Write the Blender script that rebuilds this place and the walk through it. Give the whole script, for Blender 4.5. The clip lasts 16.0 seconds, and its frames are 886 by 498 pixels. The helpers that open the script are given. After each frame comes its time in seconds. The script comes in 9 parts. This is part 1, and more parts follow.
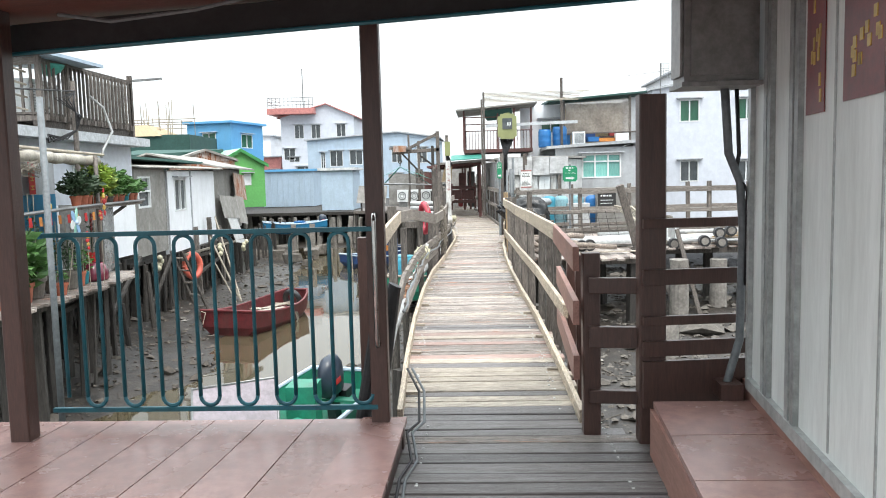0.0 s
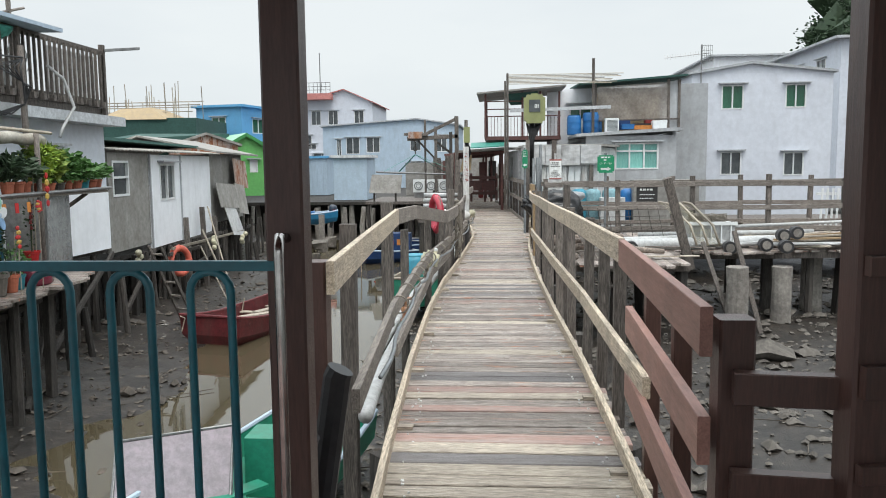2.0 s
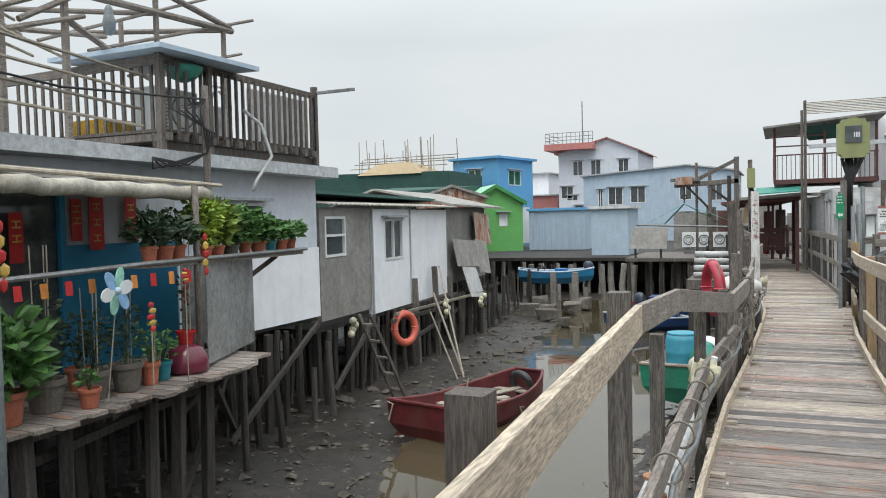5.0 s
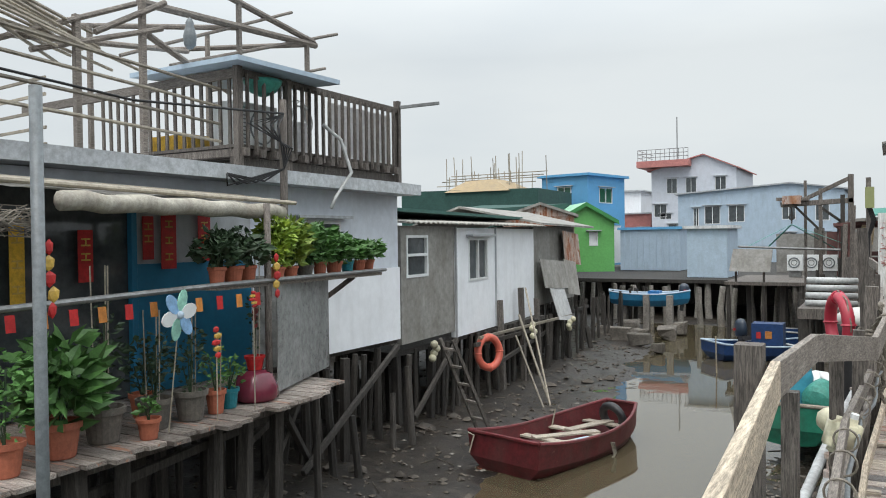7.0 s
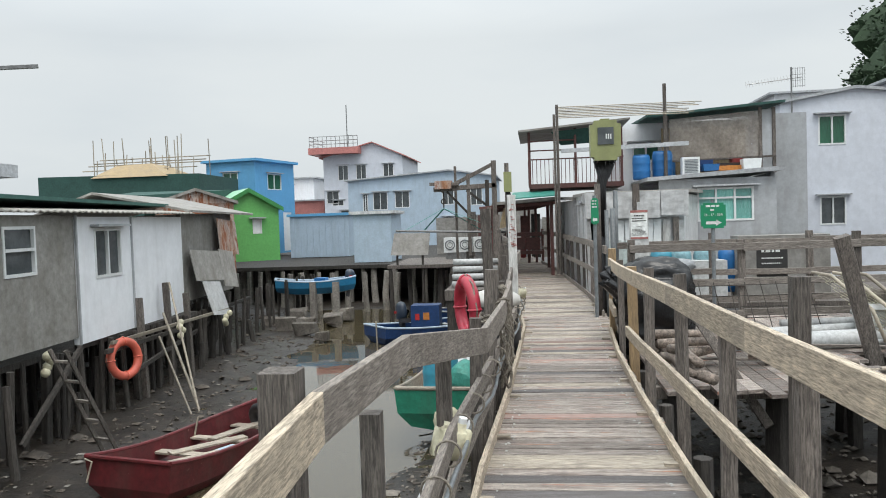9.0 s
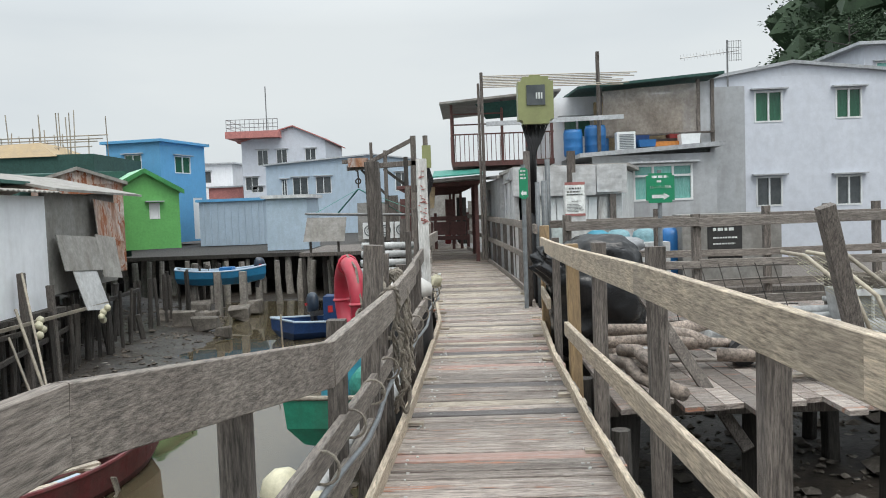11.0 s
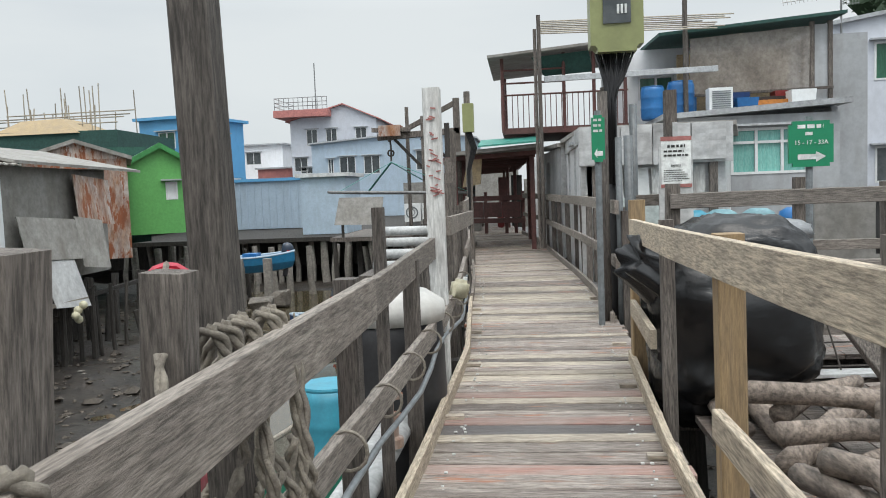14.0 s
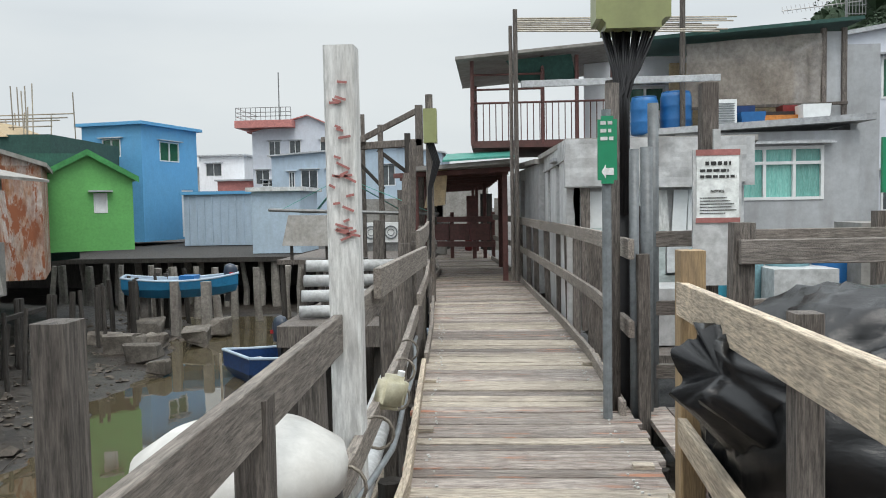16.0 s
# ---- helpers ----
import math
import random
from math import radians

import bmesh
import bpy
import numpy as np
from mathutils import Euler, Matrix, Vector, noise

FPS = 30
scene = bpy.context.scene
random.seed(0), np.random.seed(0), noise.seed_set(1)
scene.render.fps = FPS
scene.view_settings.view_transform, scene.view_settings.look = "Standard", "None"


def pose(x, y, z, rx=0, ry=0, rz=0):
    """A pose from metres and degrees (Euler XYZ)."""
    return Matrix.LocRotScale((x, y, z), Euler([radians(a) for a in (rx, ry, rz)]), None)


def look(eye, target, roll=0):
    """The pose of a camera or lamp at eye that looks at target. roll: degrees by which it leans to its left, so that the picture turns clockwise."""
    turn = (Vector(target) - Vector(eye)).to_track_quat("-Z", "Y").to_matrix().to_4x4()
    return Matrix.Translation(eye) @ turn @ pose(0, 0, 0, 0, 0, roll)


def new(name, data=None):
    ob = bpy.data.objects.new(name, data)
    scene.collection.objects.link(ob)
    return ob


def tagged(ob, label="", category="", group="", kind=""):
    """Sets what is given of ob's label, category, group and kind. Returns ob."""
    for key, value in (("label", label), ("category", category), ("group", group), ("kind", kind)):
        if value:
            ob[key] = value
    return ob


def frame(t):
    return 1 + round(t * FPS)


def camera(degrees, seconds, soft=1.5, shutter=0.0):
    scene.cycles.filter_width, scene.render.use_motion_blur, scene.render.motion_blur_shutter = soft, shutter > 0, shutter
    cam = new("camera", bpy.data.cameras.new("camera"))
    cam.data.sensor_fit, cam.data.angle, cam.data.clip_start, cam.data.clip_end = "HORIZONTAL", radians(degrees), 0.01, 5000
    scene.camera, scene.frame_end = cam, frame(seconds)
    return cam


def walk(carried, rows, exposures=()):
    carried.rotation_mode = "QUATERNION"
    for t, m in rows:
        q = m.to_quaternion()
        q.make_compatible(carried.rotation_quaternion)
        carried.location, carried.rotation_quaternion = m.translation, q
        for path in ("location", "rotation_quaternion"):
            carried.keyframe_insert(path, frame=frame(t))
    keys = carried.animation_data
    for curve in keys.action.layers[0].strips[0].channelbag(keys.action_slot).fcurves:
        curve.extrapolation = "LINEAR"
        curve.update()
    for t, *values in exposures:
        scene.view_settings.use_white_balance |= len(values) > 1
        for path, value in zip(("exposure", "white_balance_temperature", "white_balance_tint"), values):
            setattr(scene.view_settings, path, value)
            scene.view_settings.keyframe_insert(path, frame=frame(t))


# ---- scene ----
cam = camera(58.7, 16.0, soft=1.0)
PATH = [
    (0, (-0.017, 0.192, 1.535), (-0.109, 2.186, 1.405), -1.3),
    (0.5, (-0.051, 0.759, 1.534), (-0.141, 2.753, 1.4), -0.8),
    (1, (-0.045, 1.327, 1.559), (-0.144, 3.32, 1.413), -0.3),
    (1.5, (-0.071, 1.918, 1.567), (-0.187, 3.909, 1.414), -0.3),
    (2, (-0.037, 2.498, 1.571), (-0.18, 4.487, 1.416), -0.5),
    (2.5, (-0.034, 3.069, 1.511), (-0.217, 5.056, 1.372), -0.8),
    (3, (-0.01, 3.633, 1.565), (-0.255, 5.614, 1.439), -0.9),
    (3.5, (-0.054, 4.172, 1.595), (-0.402, 6.138, 1.491), -0.9),
    (4, (-0.105, 4.768, 1.616), (-0.585, 6.708, 1.538), -0.9),
    (4.5, (-0.163, 5.33, 1.675), (-0.799, 7.226, 1.626), -0.7),
    (5, (-0.336, 5.772, 1.694), (-1.125, 7.61, 1.676), -0.7),
    (5.2, (-0.383, 5.899, 1.698), (-1.232, 7.711, 1.692), -0.5),
    (7.3, (-0.590, 6.477, 1.767), (-1.582, 8.223, 1.793), 0.1),
    (7.5, (-0.580, 6.545, 1.754), (-1.508, 8.326, 1.777), -0.0),
    (8, (-0.530, 6.754, 1.757), (-1.238, 8.628, 1.769), -0.8),
    (8.5, (-0.414, 7.086, 1.759), (-0.873, 9.032, 1.756), -1.4),
    (9, (-0.375, 7.542, 1.769), (-0.609, 9.528, 1.752), -1.7),
    (9.5, (-0.32, 8.002, 1.774), (-0.399, 10.0, 1.739), -1.7),
    (9.7, (-0.312, 8.21, 1.777), (-0.352, 10.209, 1.736), -1.7),
]
LATE = [
    (11.8, (-0.125, 10.313, 1.207), (-0.217, 12.308, 1.098), -2.4),
    (12, (-0.092, 10.517, 1.191), (-0.201, 12.511, 1.076), -2.3),
    (12.5, (-0.081, 11.082, 1.181), (-0.207, 13.075, 1.059), -2.1),
    (13, (-0.074, 11.617, 1.197), (-0.224, 13.607, 1.065), -2.1),
    (13.3, (-0.086, 11.96, 1.2), (-0.249, 13.949, 1.065), -1.95),
    (13.5, (-0.09, 12.175, 1.194), (-0.272, 14.162, 1.058), -2.1),
    (14, (-0.126, 12.741, 1.197), (-0.334, 14.726, 1.061), -2.2),
    (14.5, (-0.185, 13.281, 1.227), (-0.395, 15.265, 1.093), -1.9),
    (15, (-0.187, 13.846, 1.234), (-0.386, 15.833, 1.117), -1.5),
    (15.5, (-0.185, 14.354, 1.263), (-0.35, 16.344, 1.158), -1.2),
    (16, (-0.158, 14.868, 1.277), (-0.285, 16.861, 1.179), -1.0),
]
LEVEL = pose(0, 0, 0, -1.7, 0, 0)
walk(cam, [(t, LEVEL @ look(eye, target, roll)) for t, eye, target, roll in PATH] + [(t, look(eye, (target[0], target[1], target[2] - 0.011), roll)) for t, eye, target, roll in LATE], [(0, 1.22), (0.5, 0.95), (1.0, 0.7), (1.5, 0.6), (2.5, 0.55), (4, 0.48), (5, 0.42), (8, 0.42), (9.5, 0.4), (16, 0.4)])

# world, sun and sky
world = bpy.data.worlds.new("sky")
scene.world = world
world.use_nodes = True
wn = world.node_tree
wn.nodes.clear()
w_out = wn.nodes.new("ShaderNodeOutputWorld")
w_bg = wn.nodes.new("ShaderNodeBackground")
w_sky = wn.nodes.new("ShaderNodeTexSky")
w_sky.sky_type = "NISHITA"
w_sky.sun_disc = False
w_sky.sun_elevation, w_sky.sun_rotation = radians(58), radians(200)
w_sky.air_density, w_sky.dust_density, w_sky.ozone_density = 1.0, 3.0, 1.0
w_tc = wn.nodes.new("ShaderNodeTexCoord")
w_map = wn.nodes.new("ShaderNodeMapping")
w_map.inputs["Scale"].default_value = (1.0, 1.0, 3.6)
w_no = wn.nodes.new("ShaderNodeTexNoise")
w_no.inputs["Scale"].default_value = 1.7
w_no.inputs["Detail"].default_value = 5
w_cr = wn.nodes.new("ShaderNodeValToRGB")
w_cr.color_ramp.elements[0].position, w_cr.color_ramp.elements[1].position = 0.38, 0.66
w_cr.color_ramp.elements[0].color = (6.1, 6.6, 6.9, 1)
w_cr.color_ramp.elements[1].color = (7.0, 7.4, 7.5, 1)
w_mix = wn.nodes.new("ShaderNodeMixRGB")
w_mix.inputs[0].default_value = 0.93
wn.links.new(w_tc.outputs["Generated"], w_map.inputs[0])
wn.links.new(w_map.outputs[0], w_no.inputs["Vector"])
wn.links.new(w_no.outputs[0], w_cr.inputs[0])
w_sep = wn.nodes.new("ShaderNodeSeparateXYZ")
w_up = wn.nodes.new("ShaderNodeMapRange")
w_up.inputs[1].default_value, w_up.inputs[2].default_value = 0.22, 0.95
w_up.inputs[3].default_value, w_up.inputs[4].default_value = 1.0, 3.0
w_mul = wn.nodes.new("ShaderNodeVectorMath")
w_mul.operation = "SCALE"
wn.links.new(w_tc.outputs["Generated"], w_sep.inputs[0])
wn.links.new(w_sep.outputs[2], w_up.inputs[0])
wn.links.new(w_sky.outputs[0], w_mix.inputs[1])
wn.links.new(w_cr.outputs[0], w_mix.inputs[2])
wn.links.new(w_mix.outputs[0], w_mul.inputs[0])
wn.links.new(w_up.outputs[0], w_mul.inputs[3])
wn.links.new(w_mul.outputs[0], w_bg.inputs[0])
w_bg.inputs[1].default_value = 0.085
wn.links.new(w_bg.outputs[0], w_out.inputs[0])
sun = new("sun", bpy.data.lights.new("sun", "SUN"))
sun.data.energy, sun.data.angle, sun.data.color = 1.1, radians(25), (1.0, 0.96, 0.9)
sun.matrix_world = look((6, -14, 30), (0, 0, 0))


# materials
def mat(name, c1, c2=None, scale=3.0, stretch=(1, 1, 1), rough=0.75, bump=0.15, metal=0.0, dirt=0.0, dirt_col=(0.08, 0.06, 0.05), grain=0.35, vary=0.18, spots=None, alpha=1.0, bands=0.0):
    """A worn surface: two tones in coarse and fine noise, dirt in streaks, relief."""
    m = bpy.data.materials.new(name)
    m.use_nodes = True
    n, l = m.node_tree.nodes, m.node_tree.links
    b = n["Principled BSDF"]
    b.inputs["Roughness"].default_value = rough
    b.inputs["Metallic"].default_value = metal
    tc, oi = n.new("ShaderNodeTexCoord"), n.new("ShaderNodeObjectInfo")
    add = n.new("ShaderNodeVectorMath")
    add.operation = "MULTIPLY_ADD"
    add.inputs[1].default_value = (37.0, 23.0, 11.0)
    l.new(oi.outputs["Random"], add.inputs[0])
    l.new(tc.outputs["Object"], add.inputs[2])
    mp = n.new("ShaderNodeMapping")
    mp.inputs["Scale"].default_value = [scale * s for s in stretch]
    l.new(add.outputs[0], mp.inputs[0])

    def tex(k, detail):
        t = n.new("ShaderNodeTexNoise")
        t.inputs["Scale"].default_value, t.inputs["Detail"].default_value = k, detail
        t.inputs["Roughness"].default_value = 0.72
        l.new(mp.outputs[0], t.inputs["Vector"])
        return t

    def mix(f, a, c, kind="MIX"):
        x = n.new("ShaderNodeMixRGB")
        x.blend_type = kind
        for i, v in enumerate((f, a, c)):
            if isinstance(v, (int, float)):
                x.inputs[i].default_value = v if i == 0 else (v, v, v, 1)
            elif isinstance(v, tuple):
                x.inputs[i].default_value = (*v, 1)
            else:
                l.new(v, x.inputs[i])
        return x.outputs[0]

    def ramp(v, a, c):
        r = n.new("ShaderNodeMapRange")
        r.inputs[1].default_value, r.inputs[2].default_value = a, c
        l.new(v, r.inputs[0])
        return r.outputs[0]

    c2 = c2 or tuple(v * 0.72 for v in c1)
    coarse, fine = tex(1.0, 7), tex(5.0, 7)
    col = mix(ramp(coarse.outputs[0], 0.35, 0.65), c1, c2)
    g = ramp(fine.outputs[0], 0.38, 0.62)
    col = mix(grain, col, mix(1.0, col, mix(g, (0.28, 0.28, 0.28), (1.32, 1.32, 1.32)), "MULTIPLY"))
    v = n.new("ShaderNodeMapRange")
    v.inputs[3].default_value, v.inputs[4].default_value = 1 - vary, 1 + vary
    l.new(oi.outputs["Random"], v.inputs[0])
    col = mix(1.0, col, v.outputs[0], "MULTIPLY")
    if spots:
        s = tex(spots[1], 4)
        col = mix(ramp(s.outputs[0], spots[2], spots[2] + 0.06), col, spots[0])
    if dirt:
        d = n.new("ShaderNodeTexNoise")
        dm = n.new("ShaderNodeMapping")
        dm.inputs["Scale"].default_value = (3.0, 3.0, 0.7)
        l.new(add.outputs[0], dm.inputs[0])
        l.new(dm.outputs[0], d.inputs["Vector"])
        d.inputs["Scale"].default_value, d.inputs["Detail"].default_value = 1.6, 7
        r = n.new("ShaderNodeMath")
        r.operation = "MULTIPLY"
        l.new(ramp(d.outputs[0], 0.48, 0.75), r.inputs[0])
        r.inputs[1].default_value = dirt
        col = mix(r.outputs[0], col, dirt_col)
    l.new(col, b.inputs["Base Color"])
    if bands:
        rr = n.new("ShaderNodeMapRange")
        rr.inputs[3].default_value, rr.inputs[4].default_value = rough - bands, rough + bands * 0.5
        l.new(coarse.outputs[0], rr.inputs[0])
        l.new(rr.outputs[0], b.inputs["Roughness"])
    if bump:
        bp = n.new("ShaderNodeBump")
        bp.inputs["Strength"].default_value, bp.inputs["Distance"].default_value = bump, 0.02
        l.new(fine.outputs[0], bp.inputs["Height"])
        l.new(bp.outputs[0], b.inputs["Normal"])
    b.inputs["Alpha"].default_value = alpha
    return m


WOODX = dict(scale=2.6, stretch=(1, 11, 11))
WOODY = dict(scale=2.6, stretch=(11, 1, 11))
WOODZ = dict(scale=2.6, stretch=(11, 11, 1))
M = {}
M["plank"] = mat("weathered_plank", (0.48, 0.43, 0.385), (0.19, 0.15, 0.13), rough=0.5, bump=0.7, vary=0.42, grain=0.85, dirt=0.5, dirt_col=(0.12, 0.085, 0.07), bands=0.15, spots=((0.44, 0.19, 0.11), 0.55, 0.60), **WOODX)
M["plank_dark"] = mat("dark_grey_plank", (0.16, 0.15, 0.15), (0.10, 0.085, 0.08), rough=0.4, bump=0.3, vary=0.3, grain=0.5, bands=0.15, **WOODX)
M["plank_pale"] = mat("new_pale_plank", (0.52, 0.46, 0.37), (0.34, 0.29, 0.24), rough=0.6, bump=0.4, vary=0.2, grain=0.75, dirt=0.4, **WOODX)
M["plank_red"] = mat("red_stained_plank", (0.30, 0.16, 0.13), (0.33, 0.28, 0.25), rough=0.6, bump=0.3, vary=0.2, grain=0.5, **WOODX)
M["rail_pale"] = mat("pale_rail_timber", (0.58, 0.49, 0.37), (0.42, 0.35, 0.27), rough=0.7, bump=0.25, vary=0.12, grain=0.8, dirt=0.5, dirt_col=(0.22, 0.19, 0.16), **WOODY)
M["rail_gray"] = mat("grey_rail_timber", (0.30, 0.265, 0.23), (0.19, 0.165, 0.145), rough=0.75, bump=0.35, grain=0.8, dirt=0.4, **WOODY)
M["rail_grayx"] = mat("grey_beam_timber", (0.27, 0.24, 0.215), (0.17, 0.15, 0.13), rough=0.75, bump=0.35, grain=0.8, dirt=0.4, **WOODX)
M["post_gray"] = mat("grey_post_timber", (0.20, 0.175, 0.155), (0.095, 0.082, 0.072), rough=0.75, bump=0.5, grain=0.9, vary=0.3, dirt=0.4, **WOODZ)
M["post_new"] = mat("new_post_timber", (0.36, 0.25, 0.13), (0.24, 0.17, 0.10), rough=0.7, bump=0.2, grain=0.4, dirt=0.4, **WOODZ)
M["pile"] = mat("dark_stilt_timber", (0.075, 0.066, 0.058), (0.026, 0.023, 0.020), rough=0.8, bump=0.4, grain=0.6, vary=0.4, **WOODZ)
M["brown"] = mat("brown_painted_timber", (0.085, 0.045, 0.036), (0.06, 0.032, 0.027), rough=0.42, bump=0.12, grain=0.3, vary=0.1, bands=0.1, **WOODZ)
M["brown_light"] = mat("brown_painted_rail", (0.33, 0.175, 0.14), (0.24, 0.12, 0.095), rough=0.5, bump=0.15, grain=0.3, vary=0.12, dirt=0.3, **WOODY)
M["porch"] = mat("brown_painted_boards", (0.35, 0.21, 0.19), (0.28, 0.165, 0.145), rough=0.30, bump=0.08, grain=0.25, vary=0.08, bands=0.14, scale=2.0)
M["white_wall"] = mat("white_painted_sheet", (0.88, 0.90, 0.93), (0.82, 0.84, 0.87), rough=0.6, bump=0.08, grain=0.06, dirt=0.15, dirt_col=(0.32, 0.31, 0.29), vary=0.04, scale=1.2)
M["gray_wall"] = mat("grey_painted_wall", (0.43, 0.45, 0.47), (0.36, 0.375, 0.39), rough=0.6, bump=0.08, grain=0.15, dirt=0.45, dirt_col=(0.22, 0.21, 0.20), vary=0.04, scale=1.2)
M["tin"] = mat("galvanised_sheet", (0.66, 0.67, 0.67), (0.48, 0.485, 0.49), rough=0.45, metal=0.1, bump=0.1, grain=0.25, dirt=0.4, dirt_col=(0.16, 0.13, 0.11), scale=2.2)
M["tin_dull"] = mat("dull_grey_sheet", (0.33, 0.32, 0.30), (0.22, 0.21, 0.19), rough=0.65, bump=0.12, grain=0.3, dirt=0.5, dirt_col=(0.14, 0.12, 0.10), scale=1.8)
M["rust"] = mat("rusty_painted_sheet", (0.58, 0.55, 0.52), (0.36, 0.17, 0.08), rough=0.8, bump=0.3, grain=0.4, dirt=1.0, dirt_col=(0.17, 0.055, 0.025), scale=1.5, stretch=(2.5, 2.5, 0.8), spots=((0.26, 0.09, 0.04), 1.6, 0.5))
M["green_wall"] = mat("green_painted_wall", (0.13, 0.42, 0.115), (0.115, 0.37, 0.10), rough=0.55, bump=0.08, grain=0.15, dirt=0.2, dirt_col=(0.09, 0.25, 0.08), vary=0.03)
M["green_trim"] = mat("dark_green_trim", (0.05, 0.27, 0.075), rough=0.5, bump=0.05)
M["blue_wall"] = mat("sky_blue_painted_wall", (0.115, 0.35, 0.60), (0.10, 0.32, 0.55), rough=0.55, bump=0.06, grain=0.1, dirt=0.2, dirt_col=(0.10, 0.24, 0.38), vary=0.03)
M["blue_door"] = mat("deep_blue_paint", (0.02, 0.19, 0.34), (0.02, 0.16, 0.28), rough=0.45, bump=0.05, grain=0.1, vary=0.03)
M["pale_blue"] = mat("pale_blue_painted_wall", (0.42, 0.52, 0.62), (0.37, 0.46, 0.55), rough=0.6, bump=0.06, grain=0.12, dirt=0.35, dirt_col=(0.25, 0.29, 0.33), vary=0.04)
M["stucco"] = mat("white_rendered_wall", (0.60, 0.63, 0.69), (0.55, 0.58, 0.64), rough=0.8, bump=0.1, grain=0.1, dirt=0.2, dirt_col=(0.42, 0.43, 0.46), vary=0.02, scale=1.0)
M["pink"] = mat("faded_red_trim", (0.50, 0.20, 0.18), rough=0.7)
M["white"] = mat("white_frame_paint", (0.72, 0.74, 0.74), (0.66, 0.68, 0.68), rough=0.4, bump=0.03, grain=0.08, vary=0.05)
M["glass_dark"] = mat("dark_window_glass", (0.05, 0.06, 0.065), (0.10, 0.11, 0.115), rough=0.08, bump=0, grain=0.1)
M["glass_green"] = mat("green_curtained_glass", (0.03, 0.13, 0.075), (0.02, 0.085, 0.05), rough=0.1, bump=0, scale=6, stretch=(6, 6, 0.5))
M["glass_teal"] = mat("teal_curtained_glass", (0.15, 0.42, 0.37), (0.24, 0.52, 0.47), rough=0.12, bump=0, scale=5, stretch=(6, 6, 0.5))
M["roof"] = mat("grey_roofing", (0.42, 0.40, 0.36), (0.30, 0.29, 0.26), rough=0.75, bump=0.2, grain=0.3, dirt=0.4, scale=1.5)
M["roof_edge"] = mat("grey_painted_roof_edge", (0.48, 0.50, 0.52), (0.38, 0.40, 0.42), rough=0.6, bump=0.08, dirt=0.4, dirt_col=(0.2, 0.19, 0.18))
M["net"] = mat("green_shade_netting", (0.035, 0.10, 0.085), (0.025, 0.075, 0.065), rough=0.85, bump=0.3, grain=0.3, scale=3)
M["tealtarp"] = mat("teal_tarpaulin", (0.06, 0.34, 0.27), (0.05, 0.26, 0.21), rough=0.5, bump=0.3)
M["bluetarp"] = mat("washed_blue_tarpaulin", (0.20, 0.36, 0.40), (0.15, 0.28, 0.32), rough=0.6, bump=0.4, scale=4)
M["cream"] = mat("cream_awning_cloth", (0.55, 0.52, 0.45), (0.42, 0.38, 0.31), rough=0.8, bump=0.3, dirt=0.4, scale=4)
M["cloth_tan"] = mat("tan_cloth", (0.50, 0.38, 0.22), (0.40, 0.32, 0.22), rough=0.85, bump=0.3, scale=5)
M["redboat"] = mat("worn_red_hull_paint", (0.15, 0.022, 0.026), (0.085, 0.018, 0.02), rough=0.5, bump=0.2, grain=0.35, dirt=0.45, dirt_col=(0.10, 0.07, 0.06), spots=((0.36, 0.24, 0.20), 2.2, 0.68))
M["blueboat"] = mat("blue_hull_paint", (0.025, 0.19, 0.36), (0.02, 0.15, 0.29), rough=0.4, bump=0.06, grain=0.15, dirt=0.2)
M["navy"] = mat("navy_paint", (0.015, 0.05, 0.16), (0.012, 0.04, 0.12), rough=0.4, bump=0.05)
M["greenboat"] = mat("green_hull_paint", (0.02, 0.22, 0.14), (0.015, 0.16, 0.10), rough=0.4, bump=0.08, grain=0.2, dirt=0.3)
M["black"] = mat("black_rubber", (0.02, 0.02, 0.022), (0.03, 0.03, 0.032), rough=0.5, bump=0.05)
M["blackbag"] = mat("black_plastic_film", (0.006, 0.0064, 0.007), (0.011, 0.0115, 0.013), rough=0.24, bump=0.3, scale=1.6, stretch=(1, 1, 2), grain=0.2)
M["graybag"] = mat("grey_plastic_film", (0.25, 0.26, 0.27), (0.18, 0.19, 0.2), rough=0.3, bump=0.4, scale=4)
M["outboard"] = mat("dark_blue_engine_cowl", (0.035, 0.05, 0.075), rough=0.3, bump=0.02, grain=0.1)
M["terra"] = mat("terracotta", (0.42, 0.13, 0.07), (0.34, 0.10, 0.055), rough=0.75, bump=0.1, grain=0.25, dirt=0.3, scale=6)
M["clay"] = mat("grey_brown_clay", (0.17, 0.15, 0.125), (0.10, 0.09, 0.08), rough=0.8, bump=0.2, scale=6, dirt=0.4)
M["petal_g"] = mat("pale_green_petal", (0.35, 0.68, 0.55), rough=0.4, bump=0)
M["petal_b"] = mat("pale_blue_petal", (0.30, 0.52, 0.80), rough=0.4, bump=0)
M["green_pale"] = mat("pale_green_roof_sheet", (0.28, 0.55, 0.36), (0.2, 0.45, 0.28), rough=0.5, bump=0.08, dirt=0.3)
M["pale_sheet"] = mat("pale_blue_green_sheet", (0.50, 0.56, 0.55), (0.38, 0.43, 0.42), rough=0.5, bump=0.15, grain=0.3, dirt=0.4, dirt_col=(0.2, 0.17, 0.15))
M["box_gray"] = mat("warm_grey_cabinet_paint", (0.25, 0.245, 0.235), (0.2, 0.195, 0.19), rough=0.4, bump=0.03, vary=0.05)
